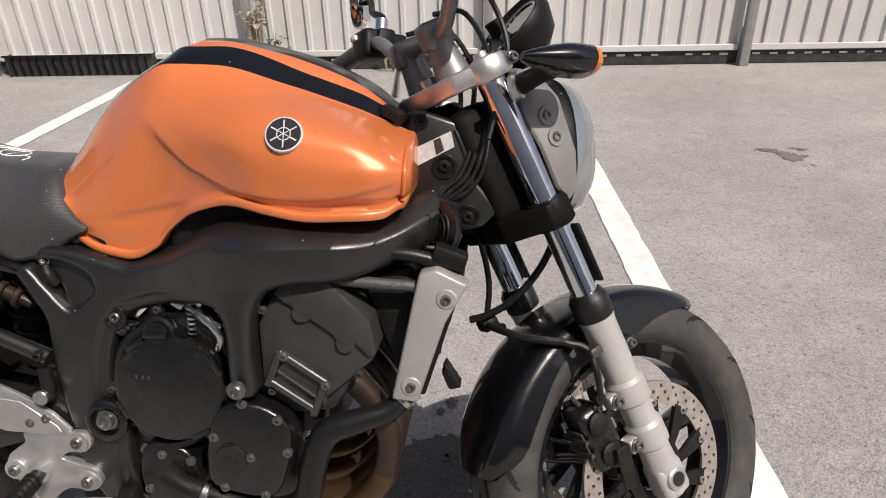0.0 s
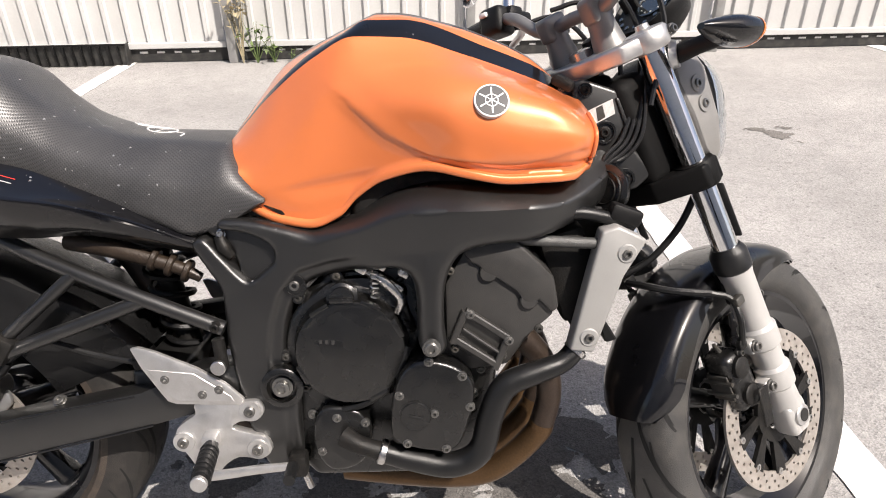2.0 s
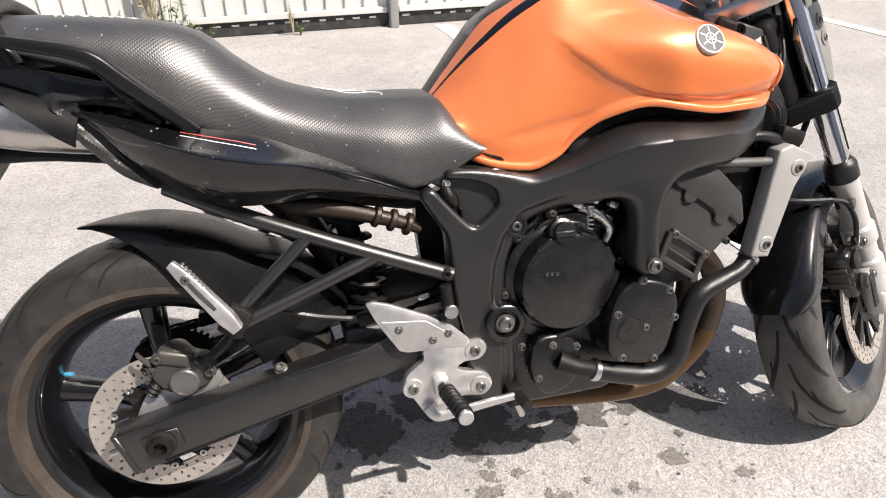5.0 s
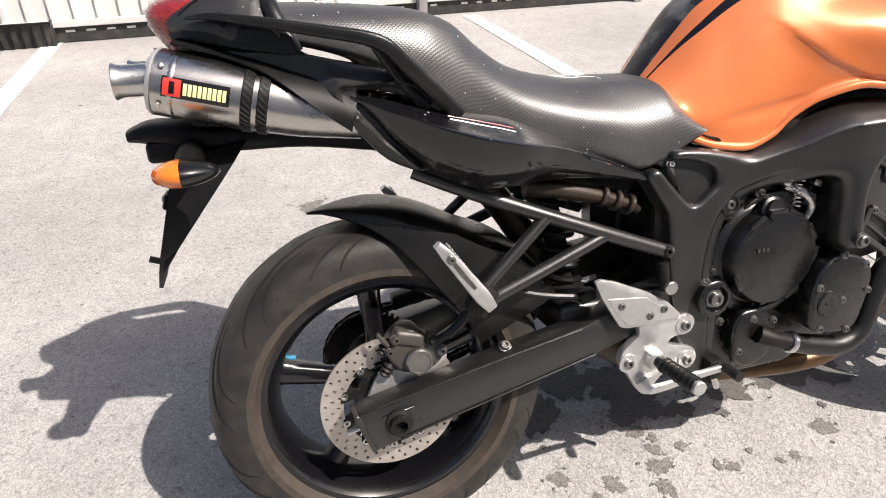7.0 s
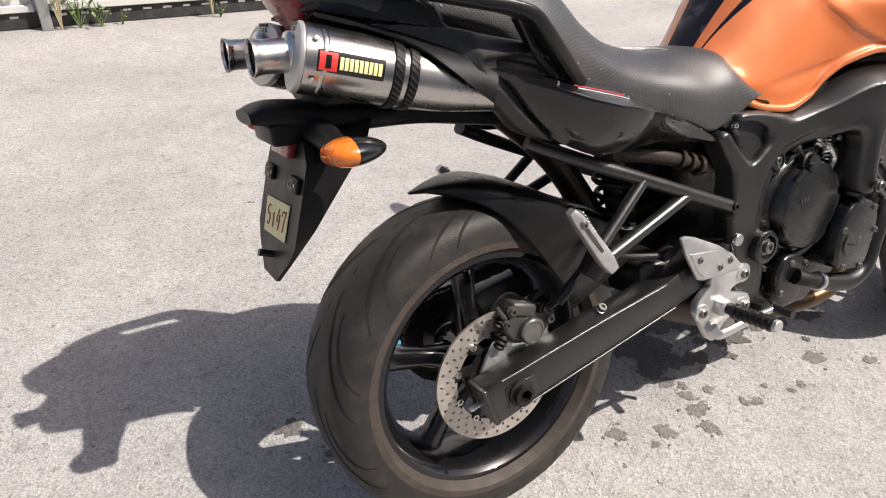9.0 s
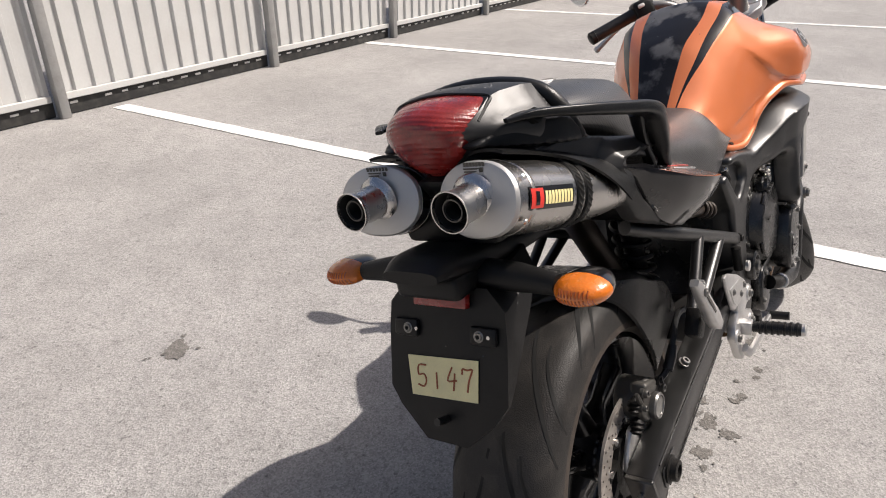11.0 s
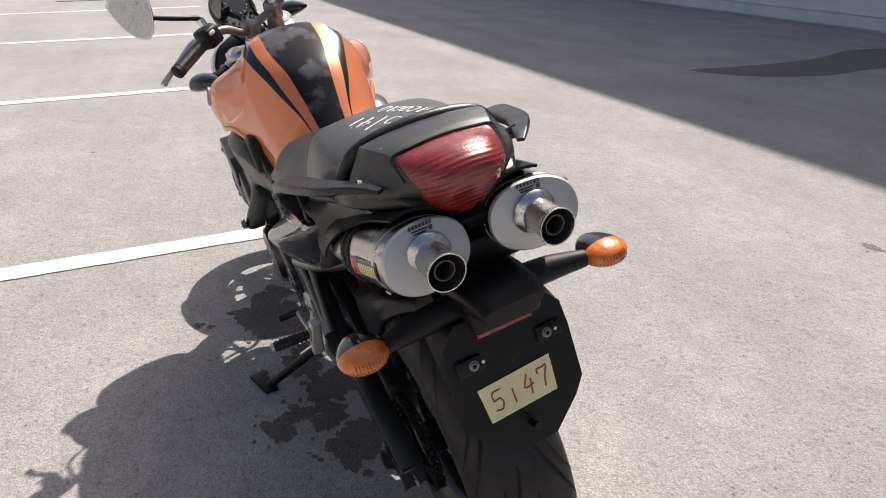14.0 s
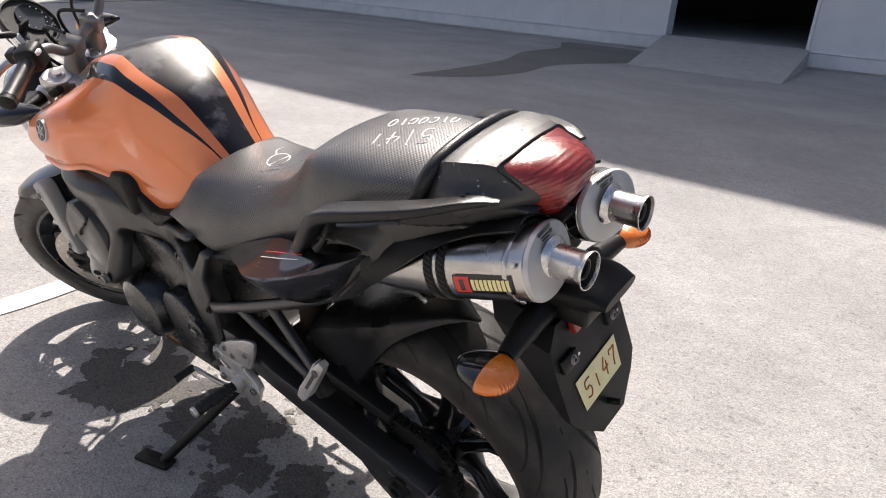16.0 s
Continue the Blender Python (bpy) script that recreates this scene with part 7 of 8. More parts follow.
# foot controls
def footset(s):
    y = lambda v: s * v  # noqa: E731
    guard = [(0.347, 0.501), (0.360, 0.503), (0.385, 0.495), (0.446, 0.466), (0.49, 0.438), (0.518, 0.409), (0.51, 0.398), (0.467, 0.400), (0.41, 0.403), (0.396, 0.408), (0.385, 0.426), (0.361, 0.467)]
    g = part("heel_guard", plate(guard, y(0.170), y(0.179), 0.003, 2), M_alu, bike, "silver aluminium heel guard")
    part("guard_relief", plate([(0.371, 0.466), (0.443, 0.457), (0.498, 0.416), (0.503, 0.406), (0.412, 0.409), (0.392, 0.428)], y(0.1792), y(0.1805), 0.001, 1), M_alu, g)
    br = smooth_outline([(0.438, 0.402), (0.485, 0.400), (0.513, 0.404), (0.539, 0.404), (0.547, 0.386), (0.533, 0.369), (0.507, 0.368), (0.493, 0.357), (0.519, 0.347), (0.546, 0.338), (0.554, 0.315), (0.536, 0.299), (0.50, 0.303), (0.473, 0.286), (0.456, 0.263),
                         (0.44, 0.269), (0.425, 0.292), (0.411, 0.318), (0.399, 0.337), (0.404, 0.358), (0.42, 0.372), (0.436, 0.384)], 3)
    b = part("footrest_plate", plate(br, y(0.160), y(0.177), 0.004, 2), M_alu, bike, "cast silver footrest plate")
    for p in ((0.525, 0.388), (0.532, 0.318), (0.413, 0.335)):
        part("boss", lathe([(0, 0.018), (0.003, 0.017), (0.003, 0.012)], (p[0], y(0.177), p[1]), 24, None, (0, s, 0)), M_alu, b)
        bolt((p[0], y(0.178), p[1]), 0.0095, b, (0, s, 0))
    for p in ((0.397, 0.448), (0.453, 0.420), (0.480, 0.428)):
        bolt((p[0], y(0.1800), p[1]), 0.0058, g, (0, s, 0), depth=0.004)
    peg = part("footrest", tube([(0.462, y(0.19), 0.338), (0.468, y(0.24), 0.337), (0.474, y(0.288), 0.334)], [0.011, 0.0135, 0.013], 14, 3), M_hose, bike, "black ribbed rubber footrest")
    for k in range(7):
        c = (0.465 + 0.0015 * k, y(0.212 + 0.0115 * k), 0.337 - 0.0004 * k)
        part("rib", lathe([(-0.003, 0.0132), (-0.002, 0.0152), (0.002, 0.0152), (0.003, 0.0132)], c, 14), M_hose, peg)
    part("end_tip", disc((0.4745, y(0.288), 0.334), 0.0125, 0, y(0.009), 16), M_alu, peg)
    part("footrest_clevis", block((0.460, y(0.185), 0.338), (0.026, 0.026, 0.03), 0.005, 2), M_alu, b)
    return b


footset(-1), footset(1)
part("brake_pedal", spar([(0.436, -0.186, 0.300), (0.448, -0.190, 0.282), (0.475, -0.194, 0.283), (0.53, -0.20, 0.294), (0.585, -0.205, 0.302)], [0.022, 0.019, 0.016, 0.015, 0.013], [0.012, 0.012, 0.011, 0.010, 0.010], 12, 4, 3), M_alu, bike, "silver brake pedal")
part("pedal_pad", tube([(0.592, -0.205, 0.302), (0.594, -0.245, 0.302)], 0.0095, 12, 1), M_hose, bike)
part("master_cylinder", tube([(0.487, -0.17, 0.46), (0.483, -0.168, 0.51)], 0.010, 12, 1), M_dull, bike)
part("master_cylinder_cap", disc((0.486, -0.185, 0.470), 0.012, 0, -0.008, 14), M_steel, bike)
part("stand_switch", block((0.595, -0.17, 0.285), (0.03, 0.03, 0.04), 0.006, 2), M_dull, bike)
part("brake_light_spring", tube([(0.60, -0.165, 0.27), (0.612, -0.165, 0.235)], 0.006, 8, 1), M_steel, bike)
part("shift_lever", spar([(0.47, 0.185, 0.31), (0.54, 0.192, 0.30), (0.63, 0.2, 0.305)], [0.014, 0.012, 0.012], [0.01, 0.01, 0.01], 10, 4, 3), M_alu, bike, "silver gear lever")
part("shift_pad", tube([(0.635, 0.2, 0.305), (0.638, 0.25, 0.304)], 0.0095, 12, 1), M_hose, bike)
part("shift_rod", tube([(0.48, 0.175, 0.32), (0.60, 0.165, 0.40)], 0.0045, 8, 1), M_steel, bike)
inv_b = BIKE.inverted()
foot = inv_b @ Vector((0.645, 0.293, 0.008))
knee = Vector((0.535, 0.10, 0.27))
stand = part("side_stand", tube([knee, knee.lerp(foot, 0.5) + Vector((0, 0.012, -0.004)), foot], [0.014, 0.0125, 0.012], 12, 4), M_matte, bike, "black side stand resting on the asphalt")
fb = block((0, 0, 0), (0.10, 0.04, 0.012), 0.005, 2)
fb.transform(inv_b @ pose(0.665, 0.305, 0.007, 0, 0, 20))
part("stand_foot", fb, M_matte, stand)
part("stand_spring", tube([knee + Vector((0.01, 0.03, -0.01)), knee.lerp(foot, 0.45) + Vector((0.012, 0.02, 0))], 0.006, 8, 1), M_steel, stand)
part("gearbox_cover", plate(smooth_outline([(0.55, 0.40), (0.60, 0.50), (0.68, 0.50), (0.70, 0.42), (0.66, 0.34), (0.58, 0.33)], 4), 0.15, 0.185, 0.007, 3), M_engine, bike, "black sprocket cover")
part("generator_cover", lathe([(0, 0.088), (0.03, 0.088), (0.05, 0.078), (0.056, 0.06), (0.056, 0.0005)], (0.80, 0.15, 0.41), 40, None, (0, 1, 0)), M_engine, bike, "round black generator cover")
part("clutch_cable", tube([(0.77, -0.17, 0.60), (0.86, -0.16, 0.66), (1.0, -0.14, 0.70), (1.08, -0.1, 0.75)], 0.0045, 8, 5), M_hose, bike)

# front fork, clamps and mudguard (built straight, then turned with the bars)
def leg_at(s, y):
    return HUB_F + AXIS * s + Vector((0, y, 0))


FORK = 0.099
for s in (-1, 1):
    y = s * FORK
    low = lathe([(-0.035, 0.020), (-0.028, 0.026), (0.02, 0.028), (0.062, 0.026), (0.068, 0.0315), (0.104, 0.0315), (0.11, 0.0262), (0.146, 0.0262), (0.152, 0.0325), (0.186, 0.0325), (0.192, 0.027), (0.29, 0.0275), (0.298, 0.029), (0.308, 0.029)], leg_at(0, y), 28, None, AXIS)
    leg = part("fork_leg", low, M_silver, bike, "silver fork slider", xf=S)
    part("fork_tube", lathe([(0.28, 0.0215), (0.712, 0.0215), (0.72, 0.019)], leg_at(0, y), 28, None, AXIS), M_chrome, leg, "chromed fork tube", xf=S)
    part("dust_seal", lathe([(0.302, 0.029), (0.305, 0.0315), (0.335, 0.0315), (0.341, 0.028), (0.347, 0.024)], leg_at(0, y), 28, None, AXIS), M_hose, leg, xf=S)
    part("axle_end", lathe([(0, 0.019), (0.028, 0.019), (0.030, 0.016), (0.030, 0.011), (0.018, 0.010)], (HUB_F.x, s * 0.098, HUB_F.z), 24, None, (0, s, 0)), M_alu, leg, xf=S)
    part("axle_clamp", block(leg_at(-0.004, y), (0.056, 0.046, 0.066), 0.012, 3, (0, -25, 0)), M_silver, leg, xf=S)
    # a flat near-black disc: the hollow bore's shade is its colour
    part("axle_bore_shade", disc((HUB_F.x, s * 0.1285, HUB_F.z), 0.012, 0, s * 0.0006, 20), M_soot_and_bore, leg, xf=S)
    part("fork_fin", block(leg_at(0.40, y) + AHEAD * 0.029, (0.006, 0.034, 0.10), 0.003, 2, (0, -25, 0)), M_matte, leg, xf=S)
    for sv in (0.086, 0.169):
        part("caliper_lug", block(leg_at(sv, y) - AHEAD * 0.03, (0.036, 0.026, 0.026), 0.006, 2, (0, -25, 0)), M_silver, leg, xf=S)
        bolt(leg_at(sv, s * 0.112) - AHEAD * 0.035, 0.009, leg, (0, s, 0), xf=S)
    calf = bmesh.new()
    cc = leg_at(0.128, s * 0.074) - AHEAD * 0.080
    block(cc, (0.050, 0.056, 0.112), 0.014, 3, (0, -25, 0), calf)
    block(cc + AHEAD * 0.018, (0.03, 0.05, 0.06), 0.008, 2, (0, -25, 0), calf)
    cal_f = part("front_caliper", calf, M_engine, bike, "black front brake caliper", xf=S)
    for sv in (-0.028, 0.028):
        part("piston_cap", lathe([(0, 0.019), (0.007, 0.019), (0.009, 0.016), (0.009, 0.0005)], cc + AXIS * sv + Vector((0, s * 0.027, 0)), 20, None, (0, s, 0)), M_dull, cal_f, xf=S)
        bolt(cc + AXIS * sv * 1.75 + AHEAD * 0.012 + Vector((0, s * 0.028, 0)), 0.0055, cal_f, (0, s, 0), M_calip, xf=S)
    for sv in (-0.012, 0.012):
        part("pad_pin", tube([cc - AHEAD * 0.03 + AXIS * sv + Vector((0, s * 0.028, 0)), cc - AHEAD * 0.03 + AXIS * sv + Vector((0, s * -0.028, 0))], 0.004, 8, 1), M_calip, cal_f, xf=S)
    part("pad_spring", block(cc - AHEAD * 0.028, (0.004, 0.04, 0.05), 0.001, 1, (0, -25, 0)), M_calip, cal_f, xf=S)
    part("bleed_nipple", tube([cc + AXIS * 0.056, cc + AXIS * 0.074 - AHEAD * 0.006], [0.005, 0.0035], 8, 1), M_calip, cal_f, xf=S)
    part("hose_banjo", disc(cc + AXIS * 0.062 + AHEAD * 0.02 + Vector((0, s * 0.028, 0)), 0.010, 0, s * 0.010, 14), M_dull, cal_f, xf=S)
    part("front_brake_hose", tube([cc + AXIS * 0.062 + AHEAD * 0.02 + Vector((0, s * 0.036, 0)), leg_at(0.235, s * 0.116) - AHEAD * 0.050, leg_at(0.27, s * 0.105) - AHEAD * 0.042, leg_at(0.292, s * 0.088) - AHEAD * 0.062], 0.0052, 8, 5), M_hose, bike, xf=S)
    part("hose_clip", block(leg_at(0.262, s * 0.112) - AHEAD * 0.036, (0.022, 0.014, 0.016), 0.003, 2, (0, -25, 0)), M_calip, leg, xf=S)
    part("caliper_shield", block(leg_at(0.075, s * 0.121) - AHEAD * 0.075, (0.026, 0.004, 0.07), 0.002, 1, (0, -10, 0)), M_dull, cal_f, xf=S)

# mudguard
bm = bmesh.new()
outer, inner = [], []
for k in range(29):
    deg = 60 + 113 * k / 28
    th = radians(deg)
    hw = crv(((60, 0.030), (62, 0.046), (67, 0.058), (80, 0.064), (96, 0.068), (140, 0.072), (160, 0.072), (168, 0.064), (173, 0.048)), deg)
    rt = crv(((60, 0.312), (80, 0.310), (130, 0.311), (173, 0.316)), deg)
    rl = crv(((60, 0.302), (66, 0.292), (80, 0.262), (95, 0.232), (103, 0.224), (110, 0.24), (122, 0.272), (135, 0.266), (150, 0.258), (163, 0.262), (169, 0.278), (173, 0.30)), deg)
    for store, o in ((outer, 0.0), (inner, 0.0035)):
        ring = []
        for j in range(17):
            v = -1 + j / 8
            a = abs(v)
            if a > 0.55:
                f = (a - 0.55) / 0.45
                r, y = (rt - 0.024) * (1 - f) + rl * f, hw * (1 + 0.03 * f)
            else:
                f = a / 0.55
                r, y = rt - 0.024 * f**2.6, hw * math.sin(f * math.pi / 2) ** 0.9
            ring.append(HUB_F + Vector(((r - o) * math.cos(th), math.copysign(max(0, y - o), v), (r - o) * math.sin(th))))
        store.append(ring)
loft([a + b[::-1] for a, b in zip(outer, inner)], bm)
fender = part("front_mudguard", bm, M_black, bike, "glossy black front mudguard", xf=S)
for s in (-1, 1):
    part("bolt_boss", disc(HUB_F + Vector((-0.049, s * 0.066, 0.222)), 0.014, 0, s * 0.022, 20), M_black, fender, xf=S)
    bolt(HUB_F + Vector((-0.049, s * 0.088, 0.222)), 0.0075, fender, (0, s, 0), xf=S)
    part("mudguard_stay", block(leg_at(0.265, s * 0.084), (0.05, 0.014, 0.045), 0.005, 2, (0, -25, 0)), M_matte, fender, xf=S)
part("hose_guide", tube([leg_at(0.290, -0.088) - AHEAD * 0.060, leg_at(0.318, -0.05) - AHEAD * 0.10, leg_at(0.338, 0.0) - AHEAD * 0.115, leg_at(0.336, 0.05) - AHEAD * 0.105, leg_at(0.30, 0.088) - AHEAD * 0.06], 0.0062, 8, 6), M_hose, fender, xf=S)
part("hose_union", block(leg_at(0.338, 0.045) - AHEAD * 0.105, (0.03, 0.03, 0.02), 0.005, 2, (0, -25, 0)), M_dull, fender, xf=S)
part("main_brake_hose", tube([leg_at(0.345, 0.05) - AHEAD * 0.10, leg_at(0.40, 0.035) - AHEAD * 0.075, leg_at(0.47, 0.02) - AHEAD * 0.065, leg_at(0.58, 0.0) - AHEAD * 0.06], 0.0052, 8, 5), M_hose, bike, xf=S)


def clamp_shape(sv, thick, outline, material, label, name):
    c0 = HUB_F + AXIS * sv - AHEAD * 0.038
    bm = bmesh.new()
    lo = [bm.verts.new(c0 + AHEAD * f + Vector((0, y, 0))) for f, y in outline]
    hi = [bm.verts.new(c0 + AHEAD * f + Vector((0, y, 0)) + AXIS * thick) for f, y in outline]
    bm.faces.new(lo), bm.faces.new(hi[::-1])
    for k in range(len(lo)):
        bm.faces.new((lo[k], hi[k], hi[(k + 1) % len(lo)], lo[(k + 1) % len(lo)]))
    bmesh.ops.recalc_face_normals(bm, faces=bm.faces)
    bmesh.ops.bevel(bm, geom=[e for e in bm.edges if e.calc_face_angle(0) > 0.5], offset=0.005, segments=3, profile=0.5, affect='EDGES')
    for s in (-1, 1):
        lathe([(-0.002, 0.0305), (0.002, 0.033), (thick - 0.002, 0.033), (thick + 0.002, 0.0305)], HUB_F + AXIS * sv + Vector((0, s * FORK, 0)), 28, bm, AXIS)
    return part(name, bm, material, bike, label, xf=S)


top = clamp_shape(0.699, 0.028, [(0.065, -0.085), (0.072, -0.118), (0.06, -0.124), (0.03, -0.124), (-0.02, -0.095), (-0.045, -0.03), (-0.045, 0.03), (-0.02, 0.095), (0.03, 0.124), (0.06, 0.124), (0.072, 0.118), (0.065, 0.085), (0.035, 0.03), (0.035, -0.03)], M_alu, "silver cast top fork clamp", "top_clamp")
clamp_shape(0.464, 0.040, [(0.062, -0.085), (0.062, -0.128), (0.015, -0.132), (-0.03, -0.06), (-0.03, 0.06), (0.015, 0.132), (0.062, 0.128), (0.062, 0.085)], M_stem_shade, "black lower fork clamp", "lower_clamp")
part("stem_shroud", block(HUB_F + AXIS * 0.585 - AHEAD * 0.03, (0.075, 0.15, 0.185), 0.02, 3, (0, -25, 0)), M_stem_shade, bike, xf=S)
part("looped_hose", tube([(1.268, -0.038, 0.775), (1.279, -0.040, 0.723), (1.268, -0.042, 0.681), (1.247, -0.042, 0.637), (1.210, -0.040, 0.590), (1.170, -0.036, 0.562), (1.140, -0.03, 0.55)], 0.0062, 10, 5), M_hose, bike, "looped black front hose")
for s in (-1, 1):
    part("fork_cap", lathe([(0.717, 0.0185), (0.729, 0.0185), (0.732, 0.011), (0.739, 0.010)], HUB_F + Vector((0, s * FORK, 0)), 20, None, AXIS), M_alu, top, xf=S)
part("stem_nut", lathe([(0, 0.021), (0.012, 0.02), (0.014, 0.013)], HUB_F + AXIS * 0.727 - AHEAD * 0.038, 24, None, AXIS), M_steel, top, xf=S)
bolt(HUB_F + AXIS * 0.713 + AHEAD * 0.034 + Vector((0, -0.123, 0)), 0.007, top, (0, -1, 0), xf=S, depth=0.006)

# handlebar
CL = HUB_F + AXIS * 0.79 - AHEAD * 0.024
for s in (-1, 1):
    r_ = part("bar_riser", lathe([(-0.078, 0.034), (-0.066, 0.028), (-0.03, 0.022), (0.0, 0.02)], CL + Vector((0, s * 0.05, 0)), 24, None, AXIS), M_riser, top, "grey handlebar riser", xf=S)
    part("riser_clamp", block(CL + Vector((0, s * 0.05, 0)), (0.05, 0.032, 0.042), 0.008, 3, (0, -25, 0)), M_riser, r_, xf=S)
    BAR = [CL, CL + Vector((0, s * 0.075, 0.0)), Vector((1.045, s * 0.13, 1.025)), Vector((1.046, s * 0.175, 1.038)), Vector((1.04, s * 0.22, 1.036)), Vector((1.022, s * 0.328, 1.028))]
    part("handlebar", tube(BAR, 0.0112, 14, 5), M_riser, top, "grey handlebar", xf=S)
    d = (BAR[5] - BAR[4]).normalized()
    g0, g1 = BAR[4] - d * 0.006, BAR[5]
    grip = part("grip", tube([g0, g0.lerp(g1, 0.1), g0.lerp(g1, 0.9), g1], [0.019, 0.0165, 0.0165, 0.018], 16, 2), M_hose, top, "black rubber grip", xf=S)
    part("bar_end", lathe([(0, 0.017), (0.012, 0.0175), (0.016, 0.012)], g1, 18, None, d), M_dull, grip, xf=S)
    hs = bmesh.new()
    hc = BAR[3] + Vector((0, s * 0.012, 0))
    block(hc, (0.05, 0.055, 0.052), 0.012, 3, (0, 0, s * 9), hs)
    block(hc + Vector((0.02, s * -0.02, 0.01)), (0.035, 0.03, 0.03), 0.008, 2, (0, 0, s * 9), hs)
    sw = part("switch_housing", hs, M_matte, top, "black switch housing", xf=S)
    part("switch", block(hc + Vector((-0.028, s * 0.004, 0.012)), (0.008, 0.018, 0.01), 0.003, 2, (0, 0, s * 9)), M_white if s > 0 else M_redpaint, sw, xf=S)
    lv = [Vector((1.088, s * 0.165, 1.036)), Vector((1.118, s * 0.205, 1.03)), Vector((1.128, s * 0.255, 1.015)), Vector((1.148, s * 0.319, 0.989))]
    part("lever", tube(lv, [0.009, 0.008, 0.0065, 0.0058, 0.008], 10, 5), M_alu if s > 0 else M_matte, top, "polished hand lever" if s > 0 else "black hand lever", xf=S)
    part("lever_ball", lathe([(-0.008, 0.003), (-0.005, 0.008), (0, 0.0095), (0.005, 0.008), (0.008, 0.003)], lv[-1], 14, None, (lv[-1] - lv[-2])), M_alu if s > 0 else M_matte, top, xf=S)
    part("lever_perch", block(hc + Vector((0.030, s * -0.015, 0.004)), (0.06, 0.035, 0.028), 0.007, 2, (0, 0, s * 9)), M_matte, top, xf=S)
    # mirror
    base = Vector((1.062, s * 0.172, 1.062))
    mc = SI @ Vector((0.905, 0.300, 1.097))
    mc = Vector((mc.x, s * abs(mc.y), mc.z))
    st = part("mirror_stem", tube([base, base + Vector((0.004, 0, 0.022)), base.lerp(mc, 0.30) + Vector((0, 0, 0.012)), mc.lerp(base, 0.35) + Vector((0.014, 0, 0.004)), mc + Vector((0.022, s * -0.008, 0))], [0.0085, 0.0075, 0.006, 0.006, 0.008], 12, 5), M_matte, top, "black mirror stem", xf=S)
    part("stem_sleeve", tube([base + Vector((0, 0, -0.004)), base + Vector((0.003, 0, 0.02))], 0.012, 12, 1), M_chrome, st, xf=S)
    nb = (SI.to_3x3() @ Vector((-0.95, 0.12, 0.04))).normalized()
    nb = Vector((nb.x, s * nb.y, nb.z))
    ua = Vector((0, 0, 1)).cross(nb).normalized()
    ub = nb.cross(ua)
    shape = smooth_outline([(0.63 * a_, 0.80 * b_) for a_, b_ in [(0.072 * s, 0.02), (0.066 * s, 0.058), (0.0, 0.074), (-0.062 * s, 0.05), (-0.070 * s, 0.005), (-0.035 * s, -0.055), (0.012 * s, -0.076), (0.055 * s, -0.04)]], 5)
    shell = bmesh.new()
    lvls = [(0.002, 1.0), (-0.004, 1.04), (-0.012, 1.02), (-0.024, 0.85), (-0.032, 0.5)]
    loft([[mc + nb * h_ + ua * (-p[0] * k_) + ub * (p[1] * k_) for p in shape] for h_, k_ in lvls], shell)
    ms = part("mirror_shell", shell, M_chrome if s > 0 else M_matte, top, "rear-view mirror with a chromed rim", xf=S)
    gl = bmesh.new()
    gl.faces.new([gl.verts.new(mc + nb * 0.0028 + ua * (-p[0] * 0.95) + ub * (p[1] * 0.95)) for p in shape])
    part("mirror_glass", gl, M_mirror, ms, "mirror glass", xf=S)
# brake fluid reservoir
RV = Vector((1.03, -0.085, 1.052))
rs = part("brake_reservoir", block(RV, (0.05, 0.05, 0.035), 0.008, 3, (0, 0, -25)), M_matte, top, "black brake fluid reservoir", xf=S)
part("reservoir_lid", block(RV + Vector((0, 0, 0.021)), (0.056, 0.056, 0.009), 0.004, 2, (0, 0, -25)), M_matte, rs, xf=S)

# instruments, headlight and front indicators
DC = Vector((1.198, -0.034, 1.015))
DN = Vector((-0.80, 0, 0.60)).normalized()
ds = bmesh.new()
lathe([(-0.06, 0.03), (-0.045, 0.052), (-0.015, 0.067), (0.0, 0.070), (0.006, 0.068), (0.006, 0.064), (0.001, 0.061), (-0.001, 0.0005)], DC, 40, ds, DN)
dash = part("instrument_pod", ds, M_matte, bike, "black round instrument pod", xf=S)
upv = DN.cross(Vector((0, 1, 0)))
dial = part("dial", lathe([(-0.001, 0.040), (0.004, 0.039), (0.004, 0.036), (0.0015, 0.0355), (0.0015, 0.0005)], DC + upv * -0.004 + Vector((0, -0.018, 0)), 32, None, DN), M_glass, dash, "dark round dial", xf=S)
for k in range(11):
    a = radians(-40 + 26 * k)
    q = DC + upv * (-0.004 + 0.031 * math.sin(a)) + Vector((0, -0.018 + 0.031 * math.cos(a), 0)) + DN * 0.0022
    part("dial_mark", disc(q, 0.0016, 0, 0.0008, 8, axis=DN), M_sticker, dial, xf=S)
part("display", block(DC + Vector((-0.002, 0.034, 0.002)), (0.008, 0.034, 0.045), 0.002, 1, (0, -37, 0)), M_flat_black, dash, xf=S)
for k in range(7):
    a = radians(20 + k * 22)
    part("warning_lamp", disc(DC + DN * 0.001 + upv * 0.053 * math.sin(a) + Vector((0, 0.053 * math.cos(a), 0)), 0.0045, 0, 0.003, 10, axis=DN), M_glass, dash, xf=S)
HC = Vector((1.236, 0, 0.823))
rows = []
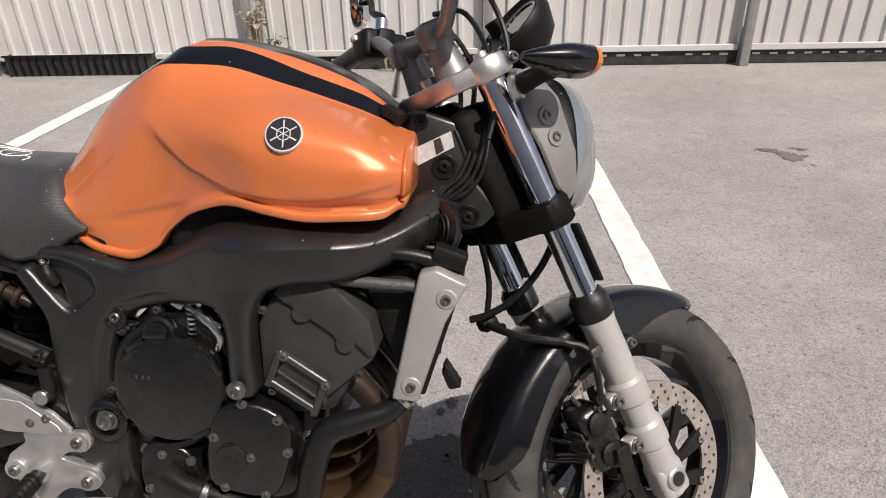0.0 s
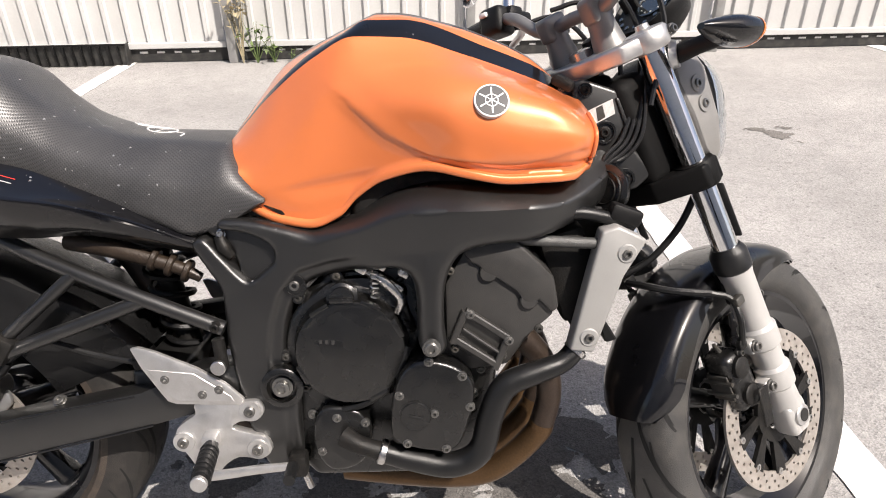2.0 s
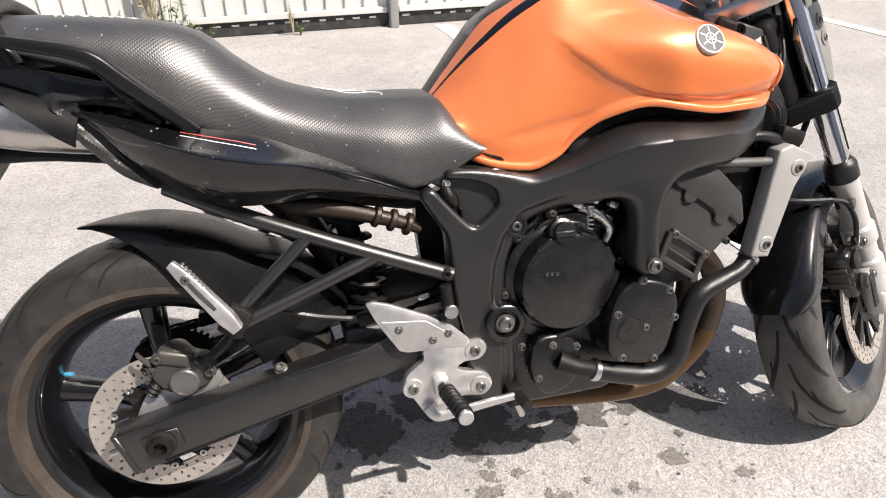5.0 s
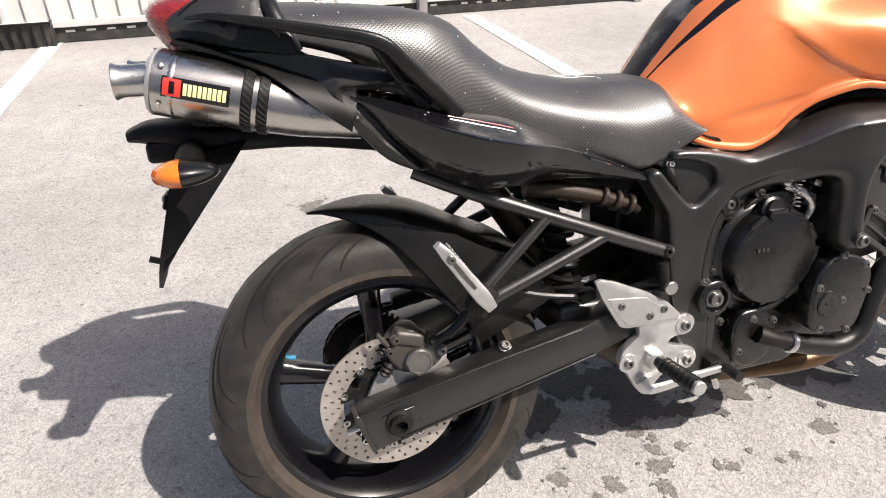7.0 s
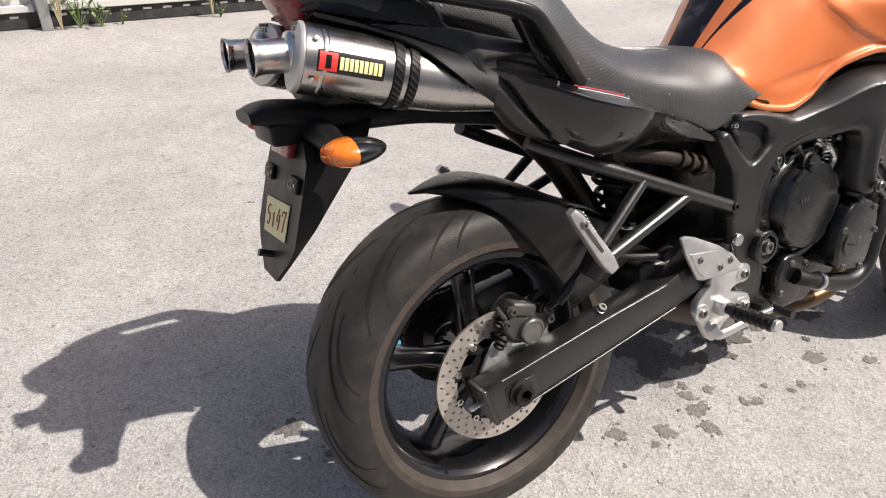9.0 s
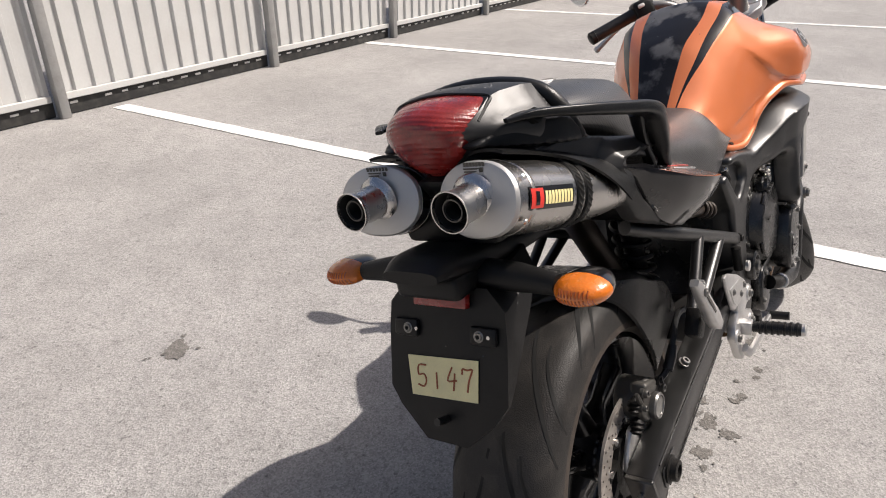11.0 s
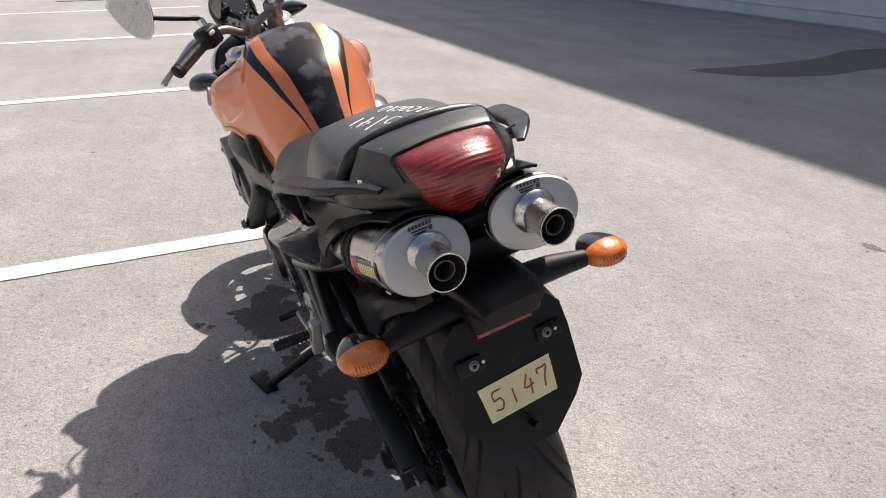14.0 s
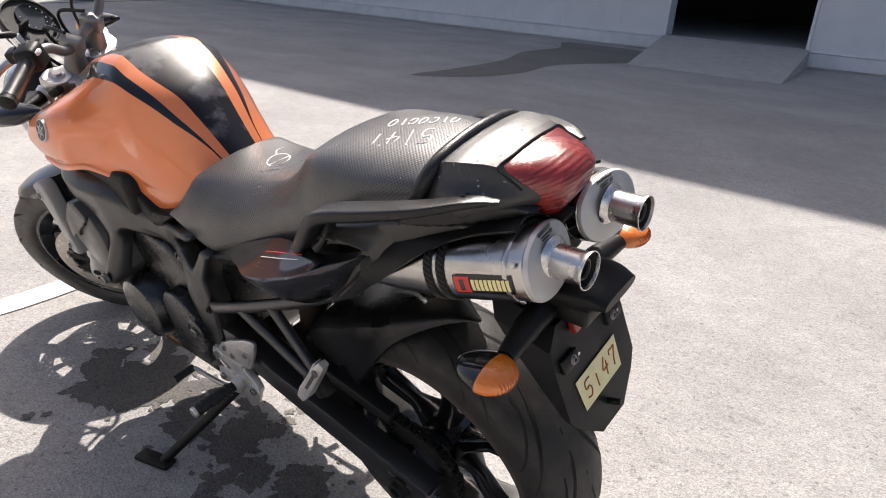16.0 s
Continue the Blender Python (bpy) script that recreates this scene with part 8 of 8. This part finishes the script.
for x, w, h, dz in ((-0.085, 0.03, 0.04, 0.01), (-0.07, 0.065, 0.08, 0.006), (-0.04, 0.085, 0.104, 0.002), (0.0, 0.101, 0.116, 0), (0.02, 0.106, 0.119, 0), (0.028, 0.105, 0.117, 0)):
    rows.append([HC + Vector((x, w * math.copysign(abs(math.cos(q)) ** 0.75, math.cos(q)), dz + h * math.copysign(abs(math.sin(q)) ** 0.8, math.sin(q)) - (0.012 * math.cos(q) ** 2 if math.sin(q) > 0 else 0))) for q in (k * math.tau / 36 for k in range(36))])
lampb = part("headlight", loft(rows), M_matte, bike, "black shield-shaped headlight housing", xf=S)
rows = []
for x, f in ((0.022, 1.02), (0.034, 1.01), (0.055, 0.95), (0.078, 0.78), (0.092, 0.5), (0.099, 0.1)):
    rows.append([HC + Vector((x, f * 0.106 * math.copysign(abs(math.cos(q)) ** 0.75, math.cos(q)), f * 0.117 * math.copysign(abs(math.sin(q)) ** 0.8, math.sin(q)))) for q in (k * math.tau / 36 for k in range(36))])
part("headlight_lens", loft(rows), M_clear, lampb, "clear headlight lens", xf=S)
for s in (-1, 1):
    hb = part("headlight_bracket", plate([(1.145, 0.913), (1.195, 0.916), (1.222, 0.89), (1.249, 0.81), (1.248, 0.755), (1.232, 0.735), (1.212, 0.757), (1.187, 0.815), (1.158, 0.86)], s * 0.105, s * 0.117, 0.004, 2), M_bracket, bike, "grey headlight side bracket", xf=S)
    for p in ((1.196, 0.861), (1.211, 0.830)):
        part("bolt_recess", lathe([(0, 0.0145), (0.003, 0.014), (0.003, 0.0105)], (p[0], s * 0.117, p[1]), 20, None, (0, s, 0)), M_bracket, hb, xf=S)
        bolt((p[0], s * 0.117, p[1]), 0.008, hb, (0, s, 0), xf=S, depth=0.006)
    part("indicator_seat", tube([(1.15, s * 0.110, 0.905), (1.155, s * 0.120, 0.905)], [0.024, 0.021], 20, 1), M_alu, hb, "bright indicator seat", xf=S)
    i0 = Vector((1.155, s * 0.120, 0.905))
    part("front_indicator_stalk", tube([i0 + Vector((0, -s * 0.02, 0)), i0, i0 + Vector((0.004, s * 0.035, 0.004)), i0 + Vector((0.012, s * 0.07, 0.008))], [0.016, 0.0155, 0.0135, 0.014], 14, 4), M_matte, bike, xf=S)
    rows_l, rows_b = [], []
    c = Vector((1.196, s * 0.203, 0.917))
    for k in range(11):
        x = -0.098 + 0.1 * k / 10
        f = crv(((-0.098, 0.2), (-0.085, 0.42), (-0.06, 0.72), (-0.03, 0.97), (-0.015, 1.0), (0.002, 0.96)), x)
        rows_b.append([c + Vector((x, s * 0.034 * f * math.cos(q), 0.0225 * f * math.sin(q))) for q in (j * math.tau / 24 for j in range(24))])
    for k in range(7):
        x = 0.0022 + 0.022 * k / 6
        f = max(0.06, math.sqrt(max(0, 1 - ((x - 0.0022) / 0.0222) ** 2) * 0.96))
        rows_l.append([c + Vector((x, s * 0.034 * f * math.cos(q), 0.0225 * f * math.sin(q))) for q in (j * math.tau / 24 for j in range(24))])
    fi = part("front_indicator", loft(rows_b), M_black, bike, "black front indicator with an amber lens", xf=S)
    part("amber_lens", loft(rows_l), M_amber, fi, xf=S)
for k in range(4):
    part("control_cable", tube([CL + Vector((0.0, 0.15 - 0.1 * k, 0.03)), CL + Vector((0.06, 0.10 - 0.07 * k, 0.04)), CL + Vector((0.085, 0.04 - 0.05 * k, -0.04)), CL + Vector((0.05, -0.01 - 0.03 * k, -0.16))], 0.0042, 7, 6), M_hose, bike, xf=S)
part("ignition_lock", lathe([(0, 0.02), (0.03, 0.02), (0.034, 0.012)], HUB_F + AXIS * 0.716 + AHEAD * 0.0, 20, None, AXIS), M_matte, top, xf=S)


# rain drops left on the upper faces
def droplets(ob, count, seed, parent, top=0.25):
    """Small flattened beads scattered over the faces of a part that look up."""
    rnd = random.Random(seed)
    me = ob.data
    polys = [p for p in me.polygons if p.normal.dot(UPW) > top]
    if not polys:
        return
    areas = np.cumsum([p.area for p in polys])
    bm = bmesh.new()
    for _ in range(count):
        p = polys[int(np.searchsorted(areas, rnd.random() * areas[-1]))]
        vs = [me.vertices[i].co for i in p.vertices]
        w = [rnd.random() + 0.05 for _ in vs]
        c = sum((v * q for v, q in zip(vs, w)), Vector()) / sum(w)
        n = p.normal
        a = n.orthogonal().normalized()
        b = n.cross(a)
        r_ = 0.0006 + 0.0014 * rnd.random() ** 3
        e = rnd.uniform(0.8, 1.3)
        ring = [bm.verts.new(c - n * 0.0001 + a * r_ * e * math.cos(k * math.tau / 8) + b * r_ * math.sin(k * math.tau / 8)) for k in range(8)]
        mid = [bm.verts.new(c + n * r_ * 0.42 + (a * r_ * e * math.cos(k * math.tau / 8) + b * r_ * math.sin(k * math.tau / 8)) * 0.68) for k in range(8)]
        tip = bm.verts.new(c + n * r_ * 0.58)
        for k in range(8):
            j = (k + 1) % 8
            bm.faces.new((ring[k], ring[j], mid[j], mid[k])), bm.faces.new((mid[k], mid[j], tip))
    d = part("rain_water", bm, M_water, parent, "clear rain drops", angle=80)
    tagged(d, kind="stuff")


UPW = BIKE.to_3x3().inverted() @ Vector((0, 0, 1))
for k, (ob, n) in enumerate(((tank, 70), (seat, 380), (cowl, 300), (spar_r, 60), (spar_l, 50), (sp[0], 60), (sp[1], 60), (fender, 60), (lampb, 30), (hanger, 30))):
    droplets(ob, n, k + 3, bike, 0.75 if ob == tank else 0.25)
